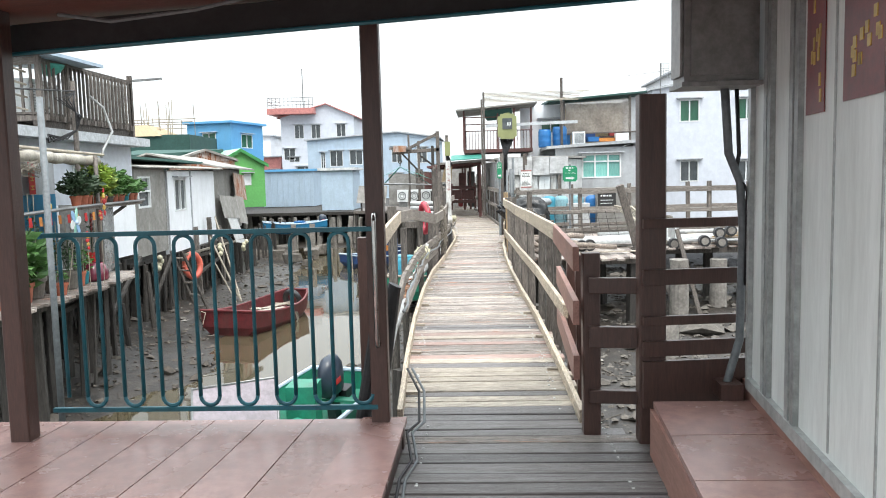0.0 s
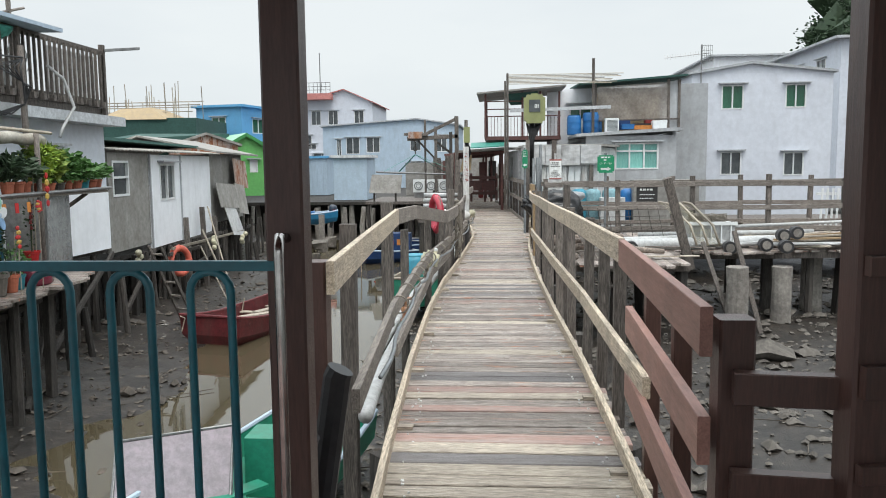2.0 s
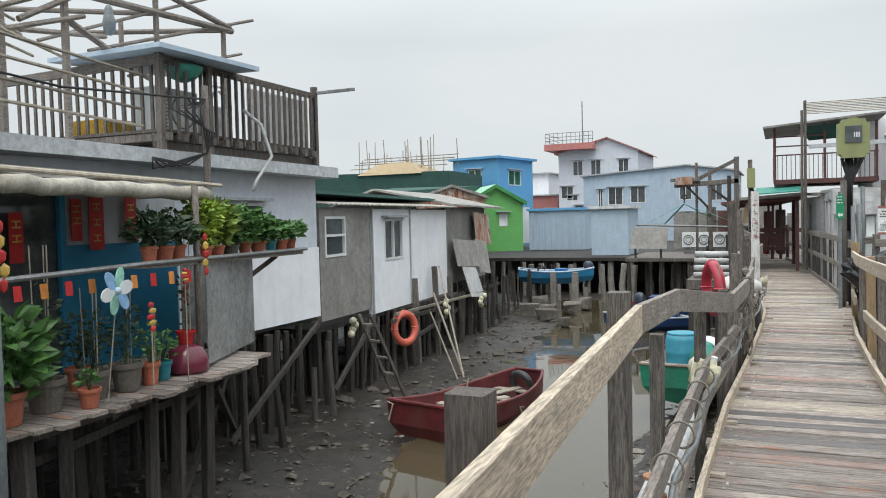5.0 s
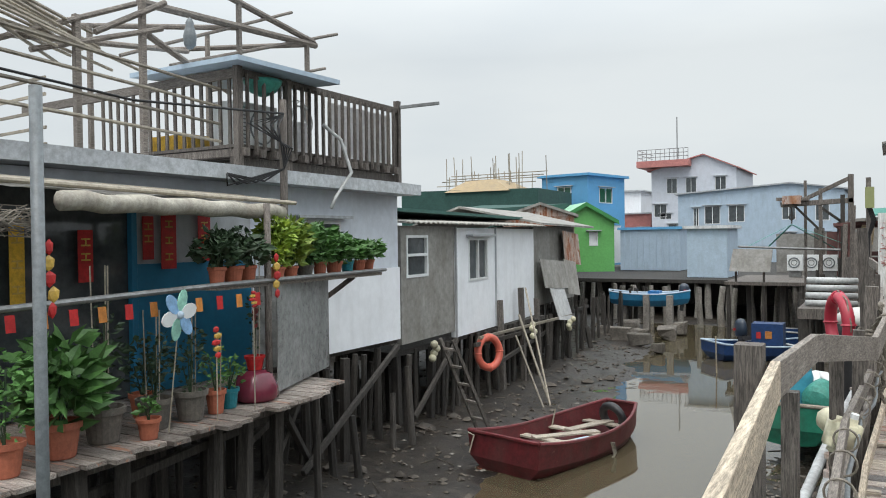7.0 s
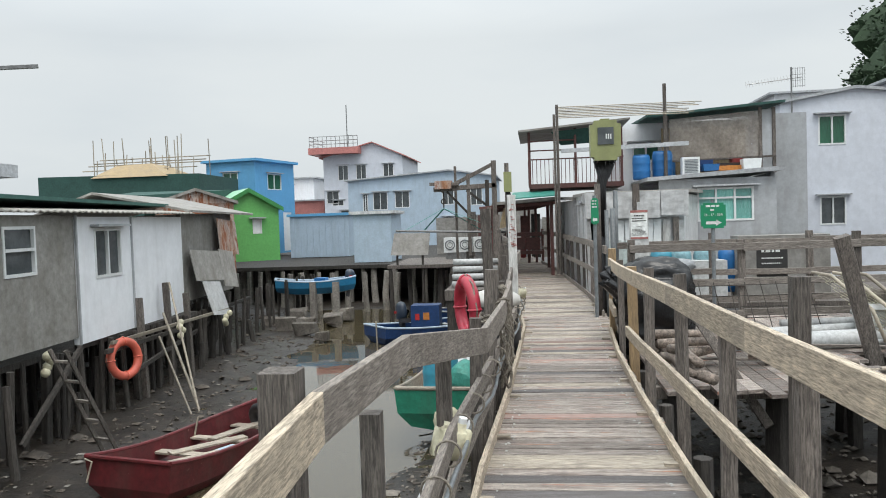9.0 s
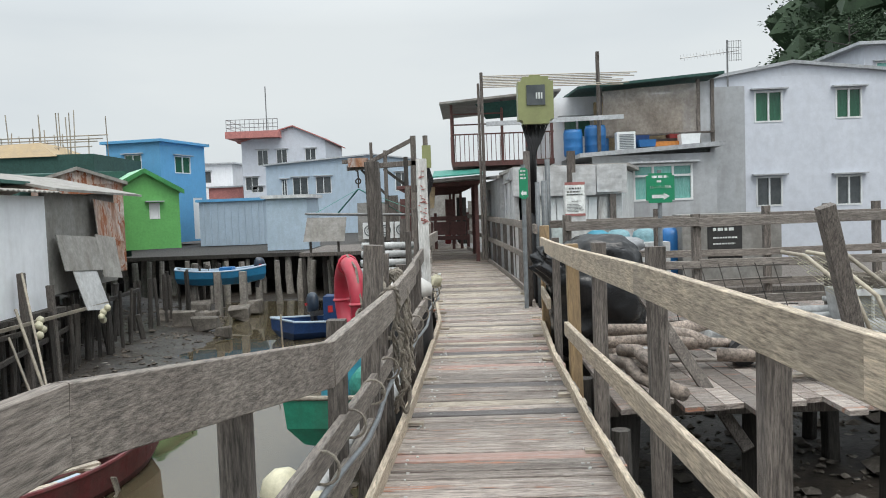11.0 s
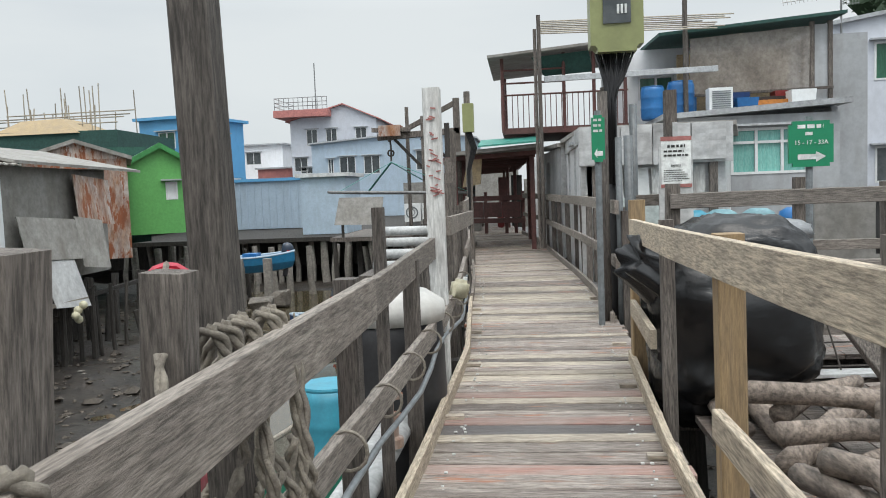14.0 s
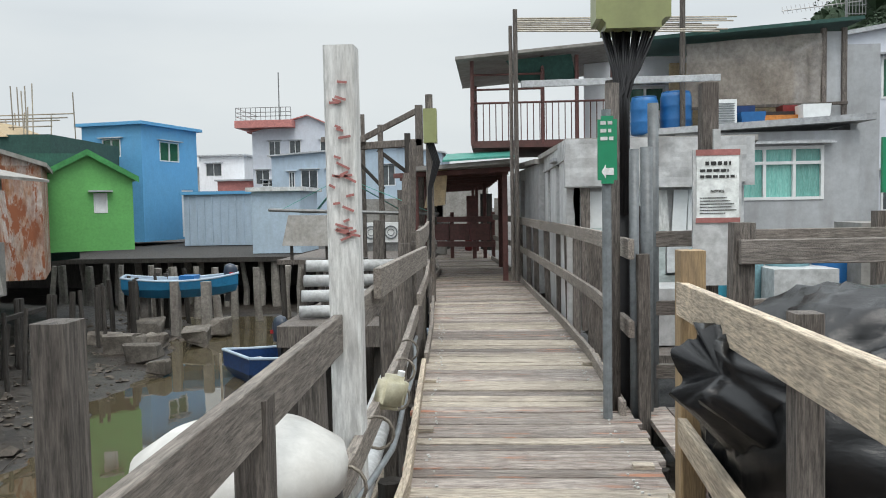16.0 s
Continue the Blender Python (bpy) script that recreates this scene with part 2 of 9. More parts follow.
M["ice_wall"] = mat("pale_blue_grey_wall_paint", (0.66, 0.70, 0.76), (0.58, 0.62, 0.68), rough=0.6, bump=0.08, grain=0.1, dirt=0.2, dirt_col=(0.3, 0.3, 0.3), vary=0.03, scale=1.5)
M["glazed"] = mat("maroon_glaze", (0.16, 0.025, 0.045), (0.12, 0.02, 0.035), rough=0.2, bump=0.02, grain=0.1)
M["teal"] = mat("teal_paint", (0.02, 0.22, 0.27), (0.02, 0.18, 0.22), rough=0.4, bump=0.05)
M["fence"] = mat("dark_teal_iron_paint", (0.012, 0.13, 0.17), (0.01, 0.09, 0.12), rough=0.4, bump=0.05, grain=0.2)
M["leaf"] = mat("green_foliage", (0.085, 0.21, 0.045), (0.05, 0.13, 0.03), rough=0.55, bump=0, grain=0.3, vary=0.3, scale=9)
M["leaf_y"] = mat("yellow_green_foliage", (0.32, 0.40, 0.05), (0.14, 0.26, 0.04), rough=0.55, bump=0, grain=0.3, vary=0.3, scale=9)
M["leaf_d"] = mat("dark_foliage", (0.03, 0.06, 0.025), (0.02, 0.042, 0.018), rough=0.6, bump=0, grain=0.3, vary=0.3, scale=6)
M["red"] = mat("red_paper", (0.50, 0.02, 0.02), (0.42, 0.02, 0.02), rough=0.6, bump=0.03, vary=0.1)
M["darkred"] = mat("dark_red_paper", (0.20, 0.02, 0.02), (0.14, 0.02, 0.02), rough=0.4, bump=0.03, vary=0.1)
M["yellow"] = mat("yellow_plastic", (0.70, 0.42, 0.03), rough=0.5, bump=0.02)
M["gold"] = mat("gold_print", (0.62, 0.40, 0.08), rough=0.4, bump=0.0)
M["ring_red"] = mat("faded_orange_ring", (0.72, 0.16, 0.10), (0.62, 0.13, 0.09), rough=0.5, bump=0.05, grain=0.15, dirt=0.2)
M["pinkring"] = mat("crimson_ring", (0.45, 0.03, 0.06), (0.38, 0.03, 0.05), rough=0.4, bump=0.05, grain=0.15, dirt=0.2)
M["bluebarrel"] = mat("blue_barrel_plastic", (0.02, 0.16, 0.42), (0.02, 0.13, 0.35), rough=0.4, bump=0.03, grain=0.15)
M["cyanbarrel"] = mat("faded_cyan_plastic", (0.05, 0.33, 0.45), (0.05, 0.27, 0.38), rough=0.45, bump=0.03, grain=0.15, dirt=0.2)
M["jerry"] = mat("yellowed_white_plastic", (0.60, 0.57, 0.42), (0.50, 0.47, 0.33), rough=0.4, bump=0.03, dirt=0.2)
M["pvc"] = mat("grey_white_pipe", (0.50, 0.51, 0.51), (0.42, 0.43, 0.43), rough=0.45, bump=0.03, dirt=0.4, dirt_col=(0.2, 0.18, 0.16), scale=4)
M["pvc_gray"] = mat("grey_pipe", (0.17, 0.19, 0.20), (0.14, 0.155, 0.165), rough=0.45, bump=0.03, scale=4)
M["olive"] = mat("olive_meter_box_paint", (0.25, 0.27, 0.12), (0.22, 0.24, 0.105), rough=0.45, bump=0.04, grain=0.1, dirt=0.2)
M["sign"] = mat("green_sign_face", (0.012, 0.25, 0.12), (0.012, 0.23, 0.11), rough=0.35, bump=0, grain=0.08)
M["sign_w"] = mat("white_sign_print", (0.75, 0.78, 0.76), (0.7, 0.73, 0.72), rough=0.5, bump=0)
M["ink"] = mat("black_print", (0.03, 0.03, 0.03), rough=0.6, bump=0)
M["board_gray"] = mat("pale_grey_board", (0.46, 0.47, 0.47), (0.42, 0.43, 0.43), rough=0.5, bump=0.03, dirt=0.2)
M["rope"] = mat("weathered_rope", (0.30, 0.27, 0.22), (0.16, 0.14, 0.12), rough=0.9, bump=0.5, scale=20)
M["cable"] = mat("black_cable", (0.015, 0.015, 0.017), rough=0.5, bump=0)
M["bamboo"] = mat("weathered_bamboo", (0.36, 0.32, 0.25), (0.24, 0.21, 0.17), rough=0.6, bump=0.1, scale=3, vary=0.3)
M["steel"] = mat("grey_steel_tube", (0.30, 0.31, 0.31), (0.2, 0.2, 0.2), rough=0.4, metal=0.5, bump=0.05, vary=0.2)
M["chrome"] = mat("polished_steel", (0.55, 0.54, 0.52), (0.4, 0.38, 0.36), rough=0.2, metal=1.0, bump=0.0)
M["maroon"] = mat("maroon_steel_paint", (0.13, 0.05, 0.045), (0.09, 0.04, 0.035), rough=0.6, bump=0.1, vary=0.15, dirt=0.2)
M["post_white"] = mat("flaking_white_post_paint", (0.70, 0.71, 0.70), (0.58, 0.58, 0.56), rough=0.7, bump=0.3, grain=0.45, dirt=0.55, dirt_col=(0.22, 0.19, 0.17), scale=1.6, stretch=(7, 7, 1))
M["cover_cloth"] = mat("stained_white_cloth", (0.70, 0.69, 0.66), (0.60, 0.59, 0.56), rough=0.7, bump=0.1, grain=0.15, dirt=0.35, dirt_col=(0.34, 0.31, 0.27), scale=3)
M["concrete"] = mat("stained_concrete", (0.30, 0.28, 0.25), (0.17, 0.155, 0.14), rough=0.85, bump=0.35, grain=0.4, dirt=0.4, scale=3)
M["soffit"] = mat("dark_red_brown_ceiling", (0.15, 0.05, 0.035), (0.11, 0.04, 0.03), rough=0.5, bump=0.08, grain=0.3, scale=1.5, stretch=(1, 8, 8))
M["cabin"] = mat("pale_green_grey_panel", (0.80, 0.84, 0.82), (0.74, 0.78, 0.76), rough=0.42, bump=0.04, grain=0.12, dirt=0.25, dirt_col=(0.30, 0.31, 0.29), scale=1.5, stretch=(3, 3, 0.5))
M["cabin_trim"] = mat("grey_metal_trim", (0.36, 0.38, 0.37), (0.30, 0.315, 0.31), rough=0.4, metal=0.2, bump=0.02)
M["lavender"] = mat("smoky_acrylic", (0.20, 0.17, 0.19), (0.16, 0.14, 0.16), rough=0.5, bump=0.03)
M["log"] = mat("driftwood", (0.33, 0.27, 0.225), (0.20, 0.165, 0.14), rough=0.8, bump=0.4, grain=0.8, scale=2, stretch=(4, 1, 4))
M["orange"] = mat("orange_plastic", (0.60, 0.23, 0.05), rough=0.5)
M["film_gray"] = mat("dusty_grey_film", (0.42, 0.43, 0.42), (0.32, 0.33, 0.325), rough=0.25, bump=0.4, scale=2.5, dirt=0.3, alpha=0.75)
M["film"] = mat("dusty_clear_film", (0.38, 0.34, 0.30), (0.28, 0.25, 0.22), rough=0.25, bump=0.4, scale=2.5, dirt=0.3, alpha=0.7)
M["debris"] = mat("shore_debris", (0.12, 0.10, 0.08), (0.04, 0.033, 0.027), rough=0.8, bump=0.3, scale=5, vary=0.3)
M["stone"] = mat("shore_stone", (0.20, 0.18, 0.155), (0.08, 0.07, 0.06), rough=0.85, bump=0.4, scale=5, vary=0.3)
M["hill"] = mat("distant_woods", (0.035, 0.07, 0.03), (0.022, 0.045, 0.02), rough=0.8, bump=0, scale=0.3, vary=0.2)


def ground_material():
    m = mat("wet_mud", (0.040, 0.031, 0.024), (0.013, 0.011, 0.009), rough=0.55, bump=1.0, grain=0.85, scale=1.8, dirt=0.2, dirt_col=(0.10, 0.085, 0.065), vary=0, spots=((0.13, 0.115, 0.095), 9.0, 0.67), bands=0.25)
    return m


def water_material():
    m = bpy.data.materials.new("tidal_water")
    m.use_nodes = True
    n, l = m.node_tree.nodes, m.node_tree.links
    b = n["Principled BSDF"]
    b.inputs["Base Color"].default_value = (0.075, 0.062, 0.038, 1)
    b.inputs["Roughness"].default_value = 0.03
    b.inputs["IOR"].default_value = 1.6
    t, bp = n.new("ShaderNodeTexNoise"), n.new("ShaderNodeBump")
    t.inputs["Scale"].default_value, t.inputs["Detail"].default_value = 1.3, 3
    bp.inputs["Strength"].default_value, bp.inputs["Distance"].default_value = 0.05, 0.05
    tc = n.new("ShaderNodeTexCoord")
    l.new(tc.outputs["Object"], t.inputs["Vector"])
    l.new(t.outputs[0], bp.inputs["Height"])
    l.new(bp.outputs[0], b.inputs["Normal"])
    return m


M["mud"], M["water"] = ground_material(), water_material()

# building helpers; meshes are made at their place in the world and moved to their thing's base
ORIGIN = {}
R = random.Random(7)


def thing(name, base=(0, 0, 0), label="", category="", group="", kind=""):
    ob = new(name)
    ob.empty_display_size = 0.1
    ob.location = base
    ORIGIN[ob.name] = Vector(base)
    return tagged(ob, label, category, group, kind)


def part(name, bm, material, parent=None, label="", category="", group="", kind="", base=None, smooth=False):
    """One mesh object out of bm (world places); under parent, or a thing by itself with its base at base."""
    o = ORIGIN[parent.name] if parent else Vector(base or (0, 0, 0))
    me = bpy.data.meshes.new(name)
    if smooth:
        for f in bm.faces:
            f.smooth = True
    for v in bm.verts:
        v.co -= o
    bm.to_mesh(me)
    bm.free()
    me.materials.append(M[material] if isinstance(material, str) else material)
    ob = new(name, me)
    ORIGIN[ob.name] = o
    if parent:
        ob.parent = parent
    else:
        ob.location = o
    return tagged(ob, label, category, group, kind)


def B():
    return bmesh.new()


def hexa(bm, c, faces=((0, 3, 2, 1), (4, 5, 6, 7), (0, 1, 5, 4), (1, 2, 6, 5), (2, 3, 7, 6), (3, 0, 4, 7))):
    v = [bm.verts.new(p) for p in c]
    for f in faces:
        bm.faces.new([v[i] for i in f])
    return bm


def box(bm, x0, x1, y0, y1, z0, z1):
    return hexa(bm, [(x0, y0, z0), (x1, y0, z0), (x1, y1, z0), (x0, y1, z0), (x0, y0, z1), (x1, y0, z1), (x1, y1, z1), (x0, y1, z1)])


def beam(bm, p, q, w, h, up=(0, 0, 1)):
    """A squared timber from p to q, w wide and h high, its edges slightly taken off."""
    p, q = Vector(p), Vector(q)
    d = (q - p).normalized()
    side = d.cross(Vector(up))
    if side.length < 1e-3:
        side = d.cross(Vector((0, 1, 0)))
    side.normalize()
    u = side.cross(d)
    w, h = w / 2, h / 2
    c = min(w, h) * 0.14
    prof = [(-w + c, -h), (w - c, -h), (w, -h + c), (w, h - c), (w - c, h), (-w + c, h), (-w, h - c), (-w, -h + c)]
    rings = [[bm.verts.new(e + side * a + u * b) for a, b in prof] for e in (p, q)]
    for i in range(8):
        j = (i + 1) % 8
        bm.faces.new((rings[0][i], rings[0][j], rings[1][j], rings[1][i]))
    bm.faces.new(rings[0][::-1])
    bm.faces.new(rings[1])
    return bm


def tube(bm, pts, r, sides=8, r2=None):
    """A round bar or cable through pts; r2: the radius at its end."""
    pts = [Vector(p) for p in pts]
    rings = []
    r2 = r if r2 is None else r2
    ref = None
    for i, p in enumerate(pts):
        d = (pts[min(i + 1, len(pts) - 1)] - pts[max(i - 1, 0)]).normalized()
        if ref is None:
            ref = d.orthogonal().normalized()
        a = (ref - d * ref.dot(d))
        a = a.normalized() if a.length > 1e-4 else d.orthogonal().normalized()
        ref = a
        b = d.cross(a)
        k = r + (r2 - r) * i / max(len(pts) - 1, 1)
        rings.append([bm.verts.new(p + (a * math.cos(2 * math.pi * s / sides) + b * math.sin(2 * math.pi * s / sides)) * k) for s in range(sides)])
    for m0, m1 in zip(rings, rings[1:]):
        for i in range(sides):
            j = (i + 1) % sides
            bm.faces.new((m0[i], m0[j], m1[j], m1[i]))
    bm.faces.new(rings[0][::-1])
    bm.faces.new(rings[-1])
    return bm


def lathe(bm, prof, c, n=16, cap=True):
    """A turned body about the upright through c; prof: (radius, height) from below."""
    rings = [[bm.verts.new((c[0] + r * math.cos(2 * math.pi * i / n), c[1] + r * math.sin(2 * math.pi * i / n), c[2] + z)) for i in range(n)] for r, z in prof]
    for a, b in zip(rings, rings[1:]):
        for i in range(n):
            j = (i + 1) % n
            bm.faces.new((a[i], a[j], b[j], b[i]))
    if cap:
        bm.faces.new(rings[0][::-1])
        bm.faces.new(rings[-1])
    return bm


def torus(bm, c, r, k, normal=(1, 0, 0), n=28, m=10):
    nrm = Vector(normal).normalized()
    a = nrm.orthogonal().normalized()
    b = nrm.cross(a)
    c = Vector(c)
    rings = []
    for i in range(n):
        t = 2 * math.pi * i / n
        d = a * math.cos(t) + b * math.sin(t)
        rings.append([bm.verts.new(c + d * (r + k * math.cos(2 * math.pi * j / m)) + nrm * k * math.sin(2 * math.pi * j / m)) for j in range(m)])
    for i in range(n):
        A, C = rings[i], rings[(i + 1) % n]
        for j in range(m):
            k2 = (j + 1) % m
            bm.faces.new((A[j], C[j], C[k2], A[k2]))
    return bm


def slab(bm, p, q, z0, z1, t):
    """An upright sheet over the line p to q in plan, from z0 to z1, t thick (to its left)."""
    p, q = Vector((*p, 0)), Vector((*q, 0))
    n = Vector((-(q - p).y, (q - p).x, 0)).normalized() * t
    return hexa(bm, [(*p.xy, z0), (*q.xy, z0), (*(q + n).xy, z0), (*(p + n).xy, z0), (*p.xy, z1), (*q.xy, z1), (*(q + n).xy, z1), (*(p + n).xy, z1)])


def at_wall(p, q, s, out=0.0):
    """The plan point s metres along the line p to q, out metres to its right."""
    p, q = Vector(p), Vector(q)
    d = (q - p).normalized()
    return p + d * s + Vector((d.y, -d.x)) * out


def wall(name, parent, p, q, z0, z1, material, holes=(), t=0.1, label=""):
    """A wall with true openings; holes: (s0, s1, z0, z1)."""
    bm = B()
    L = (Vector(q) - Vector(p)).length
    S = sorted({0, L, *[h[0] for h in holes], *[h[1] for h in holes]})
    Z = sorted({z0, z1, *[h[2] for h in holes], *[h[3] for h in holes]})
    for a, b in zip(S, S[1:]):
        for c in zip(Z, Z[1:]):
            if not any(h[0] - 1e-4 <= a and b <= h[1] + 1e-4 and h[2] - 1e-4 <= c[0] and c[1] <= h[3] + 1e-4 for h in holes):
                slab(bm, at_wall(p, q, a), at_wall(p, q, b), c[0], c[1], t)
    bmesh.ops.remove_doubles(bm, verts=bm.verts[:], dist=1e-4)
    bm.verts.index_update()
    seen = {}
    for f in bm.faces:
        seen.setdefault(tuple(sorted(v.index for v in f.verts)), []).append(f)
    bmesh.ops.delete(bm, geom=[f for fs in seen.values() if len(fs) > 1 for f in fs], context="FACES_ONLY")
    return part(name, bm, material, parent, label)


def window(parent, p, q, s0, s1, z0, z1, glass="glass_dark", panes=2, hood=True, transom=0.0, frame="white", f=0.045, deep=0.1):
    """A window in the opening of a wall over p to q: frame, panes, hood."""
    w = thing("window", (*at_wall(p, q, (s0 + s1) / 2), z0))
    w.parent = parent
    w.location = ORIGIN[w.name] - ORIGIN[parent.name]
    bm = B()
    o = 0.015
    for a, b, c, d in ((s0, s1, z0, z0 + f), (s0, s1, z1 - f, z1), (s0, s0 + f, z0 + f, z1 - f), (s1 - f, s1, z0 + f, z1 - f)):
        slab(bm, at_wall(p, q, a, o), at_wall(p, q, b, o), c, d, 0.07)
    for i in range(1, panes):
        m = s0 + (s1 - s0) * i / panes
        slab(bm, at_wall(p, q, m - f * 0.5, o), at_wall(p, q, m + f * 0.5, o), z0 + f, z1 - f, 0.06)
    if transom:
        slab(bm, at_wall(p, q, s0 + f, o * 1.3), at_wall(p, q, s1 - f, o * 1.3), z1 - transom, z1 - transom + f, 0.06)
    part("window_frame", bm, frame, w)
    for i in range(panes):
        bm = B()
        slab(bm, at_wall(p, q, s0 + (s1 - s0) * i / panes + 0.01, -0.04), at_wall(p, q, s0 + (s1 - s0) * (i + 1) / panes - 0.01, -0.04), z0 + 0.01, z1 - 0.01, 0.012)
        part("pane", bm, glass, w)
    bm = B()
    slab(bm, at_wall(p, q, s0 + f, -0.3 if deep > 0.3 else -0.07), at_wall(p, q, s1 - f, -0.3 if deep > 0.3 else -0.07), z0 + f, z1 - f, 0.02)
    part("curtain", bm, "leaf_d" if glass == "glass_dark" else glass, w)
    if hood:
        bm = B()
        slab(bm, at_wall(p, q, s0 - 0.12, 0.16), at_wall(p, q, s1 + 0.12, 0.16), z1 + 0.03, z1 + 0.07, 0.155)
        part("window_hood", bm, "roof_edge", w)
    return w


def stilts(name, spots, z_top, lab, z_bot=-2.3, r=0.05, lean=0.1, square=0.3):
    """Rows of leaning timber stilts, one thing each."""
    for x, y in spots:
        bm = B()
        zt = z_top(x, y) if callable(z_top) else z_top
        dx, dy = R.uniform(-lean, lean), R.uniform(-lean, lean)
        k = r * R.uniform(0.75, 1.3)
        if R.random() < square:
            beam(bm, (x + dx, y + dy, z_bot), (x, y, zt), 2 * k, 2 * k)
        else:
            tube(bm, [(x + dx, y + dy, z_bot), (x + dx * 0.4 + R.uniform(-0.03, 0.03), y + dy * 0.5, (zt + z_bot) / 2), (x, y, zt)], k * 1.1, 7, k * 0.9)
        part(name, bm, "pile", None, lab, "stilt", "stilts under the houses", base=(x + dx, y + dy, z_bot))


def text(parent, body, size, m, material, name="lettering", thick=0.002):
    """Built-in lettering, turned into a mesh, at pose m."""
    cu = bpy.data.curves.new(name, "FONT")
    cu.body, cu.size, cu.extrude, cu.align_x, cu.align_y = body, size, thick, "CENTER", "CENTER"
    tmp = bpy.data.objects.new(name, cu)
    scene.collection.objects.link(tmp)
    bpy.context.view_layer.update()
    me = bpy.data.meshes.new_from_object(tmp.evaluated_get(bpy.context.evaluated_depsgraph_get()))
    bpy.data.objects.remove(tmp)
    me.transform(m)
    bm = B()
    bm.from_mesh(me)
    return part(name, bm, material, parent)

# ---- ground and water ----
def channel(y):
    """The two edges of the water, in x, at y."""
    a = np.interp(y, [-10, 8, 14, 18, 22, 28, 34, 45], [-3.6, -3.9, -4.6, -5.8, -5.4, -6.3, -7.6, -12])
    b = np.interp(y, [-10, 8, 12, 16, 20, 26, 33, 45], [-3.0, -2.9, -2.5, -2.6, -2.3, -2.0, -4.0, -8])
    return a, b


def ground_z(x, y):
    a, b = channel(y)
    d = max(a - x, x - b) if y < 37 else 1.0
    n = noise.noise(Vector((x * 0.5, y * 0.5, 0))) * 0.14 + noise.noise(Vector((x * 1.7, y * 1.7, 3))) * 0.07 + noise.noise(Vector((x * 5, y * 5, 7))) * 0.045
    if d < 0:
        return -1.98 + n * 0.3
    rise = min(d, 5.0) * (0.10 if x < a else 0.085)
    return -1.83 + rise + n * min(1.0, 0.35 + d * 0.5)


bm = B()
xs = [-400, -120, -60, -30, -20] + [-16 + 0.22 * i for i in range(int(28 / 0.22))] + [14, 20, 40, 90, 400]
ys = [-300, -60, -20, -8] + [-2 + 0.22 * i for i in range(int(42 / 0.22))] + [44, 50, 60, 80, 120, 250, 800]
grid = [[bm.verts.new((x, y, ground_z(x, y) if -18 < x < 13 and -5 < y < 42 else -1.6)) for x in xs] for y in ys]
for r0, r1 in zip(grid, grid[1:]):
    for i in range(len(xs) - 1):
        bm.faces.new((r0[i], r0[i + 1], r1[i + 1], r1[i]))
part("ground", bm, "mud", None, "dark wet tidal mud strewn with grit", kind="structure", smooth=True)
bm = B()
box(bm, -16, 2, -10, 37, -1.99, -1.80)
part("water", bm, "water", None, "still murky tidal channel water", kind="structure")


# ---- the boardwalk ----
EDGE = [(5, -0.52, 0.58), (7.5, -0.67, 0.58), (11.3, -0.76, 0.46), (14.2, -0.64, 0.44), (16, -0.59, 0.46), (17.7, -0.55, 0.50), (18.3, -0.55, 0.58), (20, -0.66, 0.62), (22, -0.75, 0.64), (24, -0.86, 0.52), (27.5, -1.15, 0.32), (30, -1.2, 0.2), (34, -1.56, -0.25), (38, -1.9, -0.6)]


def left(y):
    return float(np.interp(y, [e[0] for e in EDGE], [e[1] for e in EDGE]))


def right(y):
    return float(np.interp(y, [e[0] for e in EDGE], [e[2] for e in EDGE]))


def run(f, y0, y1, step=1.0):
    n = max(1, round((y1 - y0) / step))
    return [(f(y0 + (y1 - y0) * i / n), y0 + (y1 - y0) * i / n) for i in range(n + 1)]


walkway = thing("boardwalk", (0, 5, 0), "weathered timber boardwalk on stilts over the mud", kind="structure")
for side, f in (("bearer", left), ("bearer", right), ("bearer", lambda y: (left(y) + right(y)) / 2)):
    bm = B()
    pts = run(f, 5, 38, 2.2)
    off = 0.1 if f is left else -0.1 if f is right else 0
    for a, b in zip(pts, pts[1:]):
        beam(bm, (a[0] + off, a[1], -0.115), (b[0] + off, b[1], -0.115), 0.08, 0.13)
    part(side, bm, "pile", walkway)


# ---- railings of the boardwalk ----
def rail_run(parent, name, pts, z, w, h, material, sag=0.0, each=True):
    for a, b in zip(pts, pts[1:]):
        za = z(a[1]) if callable(z) else z
        zb = z(b[1]) if callable(z) else z
        bm = B()
        beam(bm, (*a, za), (*b, zb), w, h)
        part(name, bm, material, parent)


def posts(parent, name, spots, top, material, w=0.075, bottom=-0.35, lean=0.02):
    for x, y in spots:
        bm = B()
        t = top + R.uniform(-0.03, 0.06)
        beam(bm, (x, y, bottom), (x + R.uniform(-lean, lean), y + R.uniform(-lean, lean), t), w, w * R.uniform(0.9, 1.25), up=(0, 1, 0))
        part(name, bm, material, parent)


rr = thing("boardwalk_railing", (0.66, 4.75, 0), "pale and brown timber railing along the boardwalk", "railing")
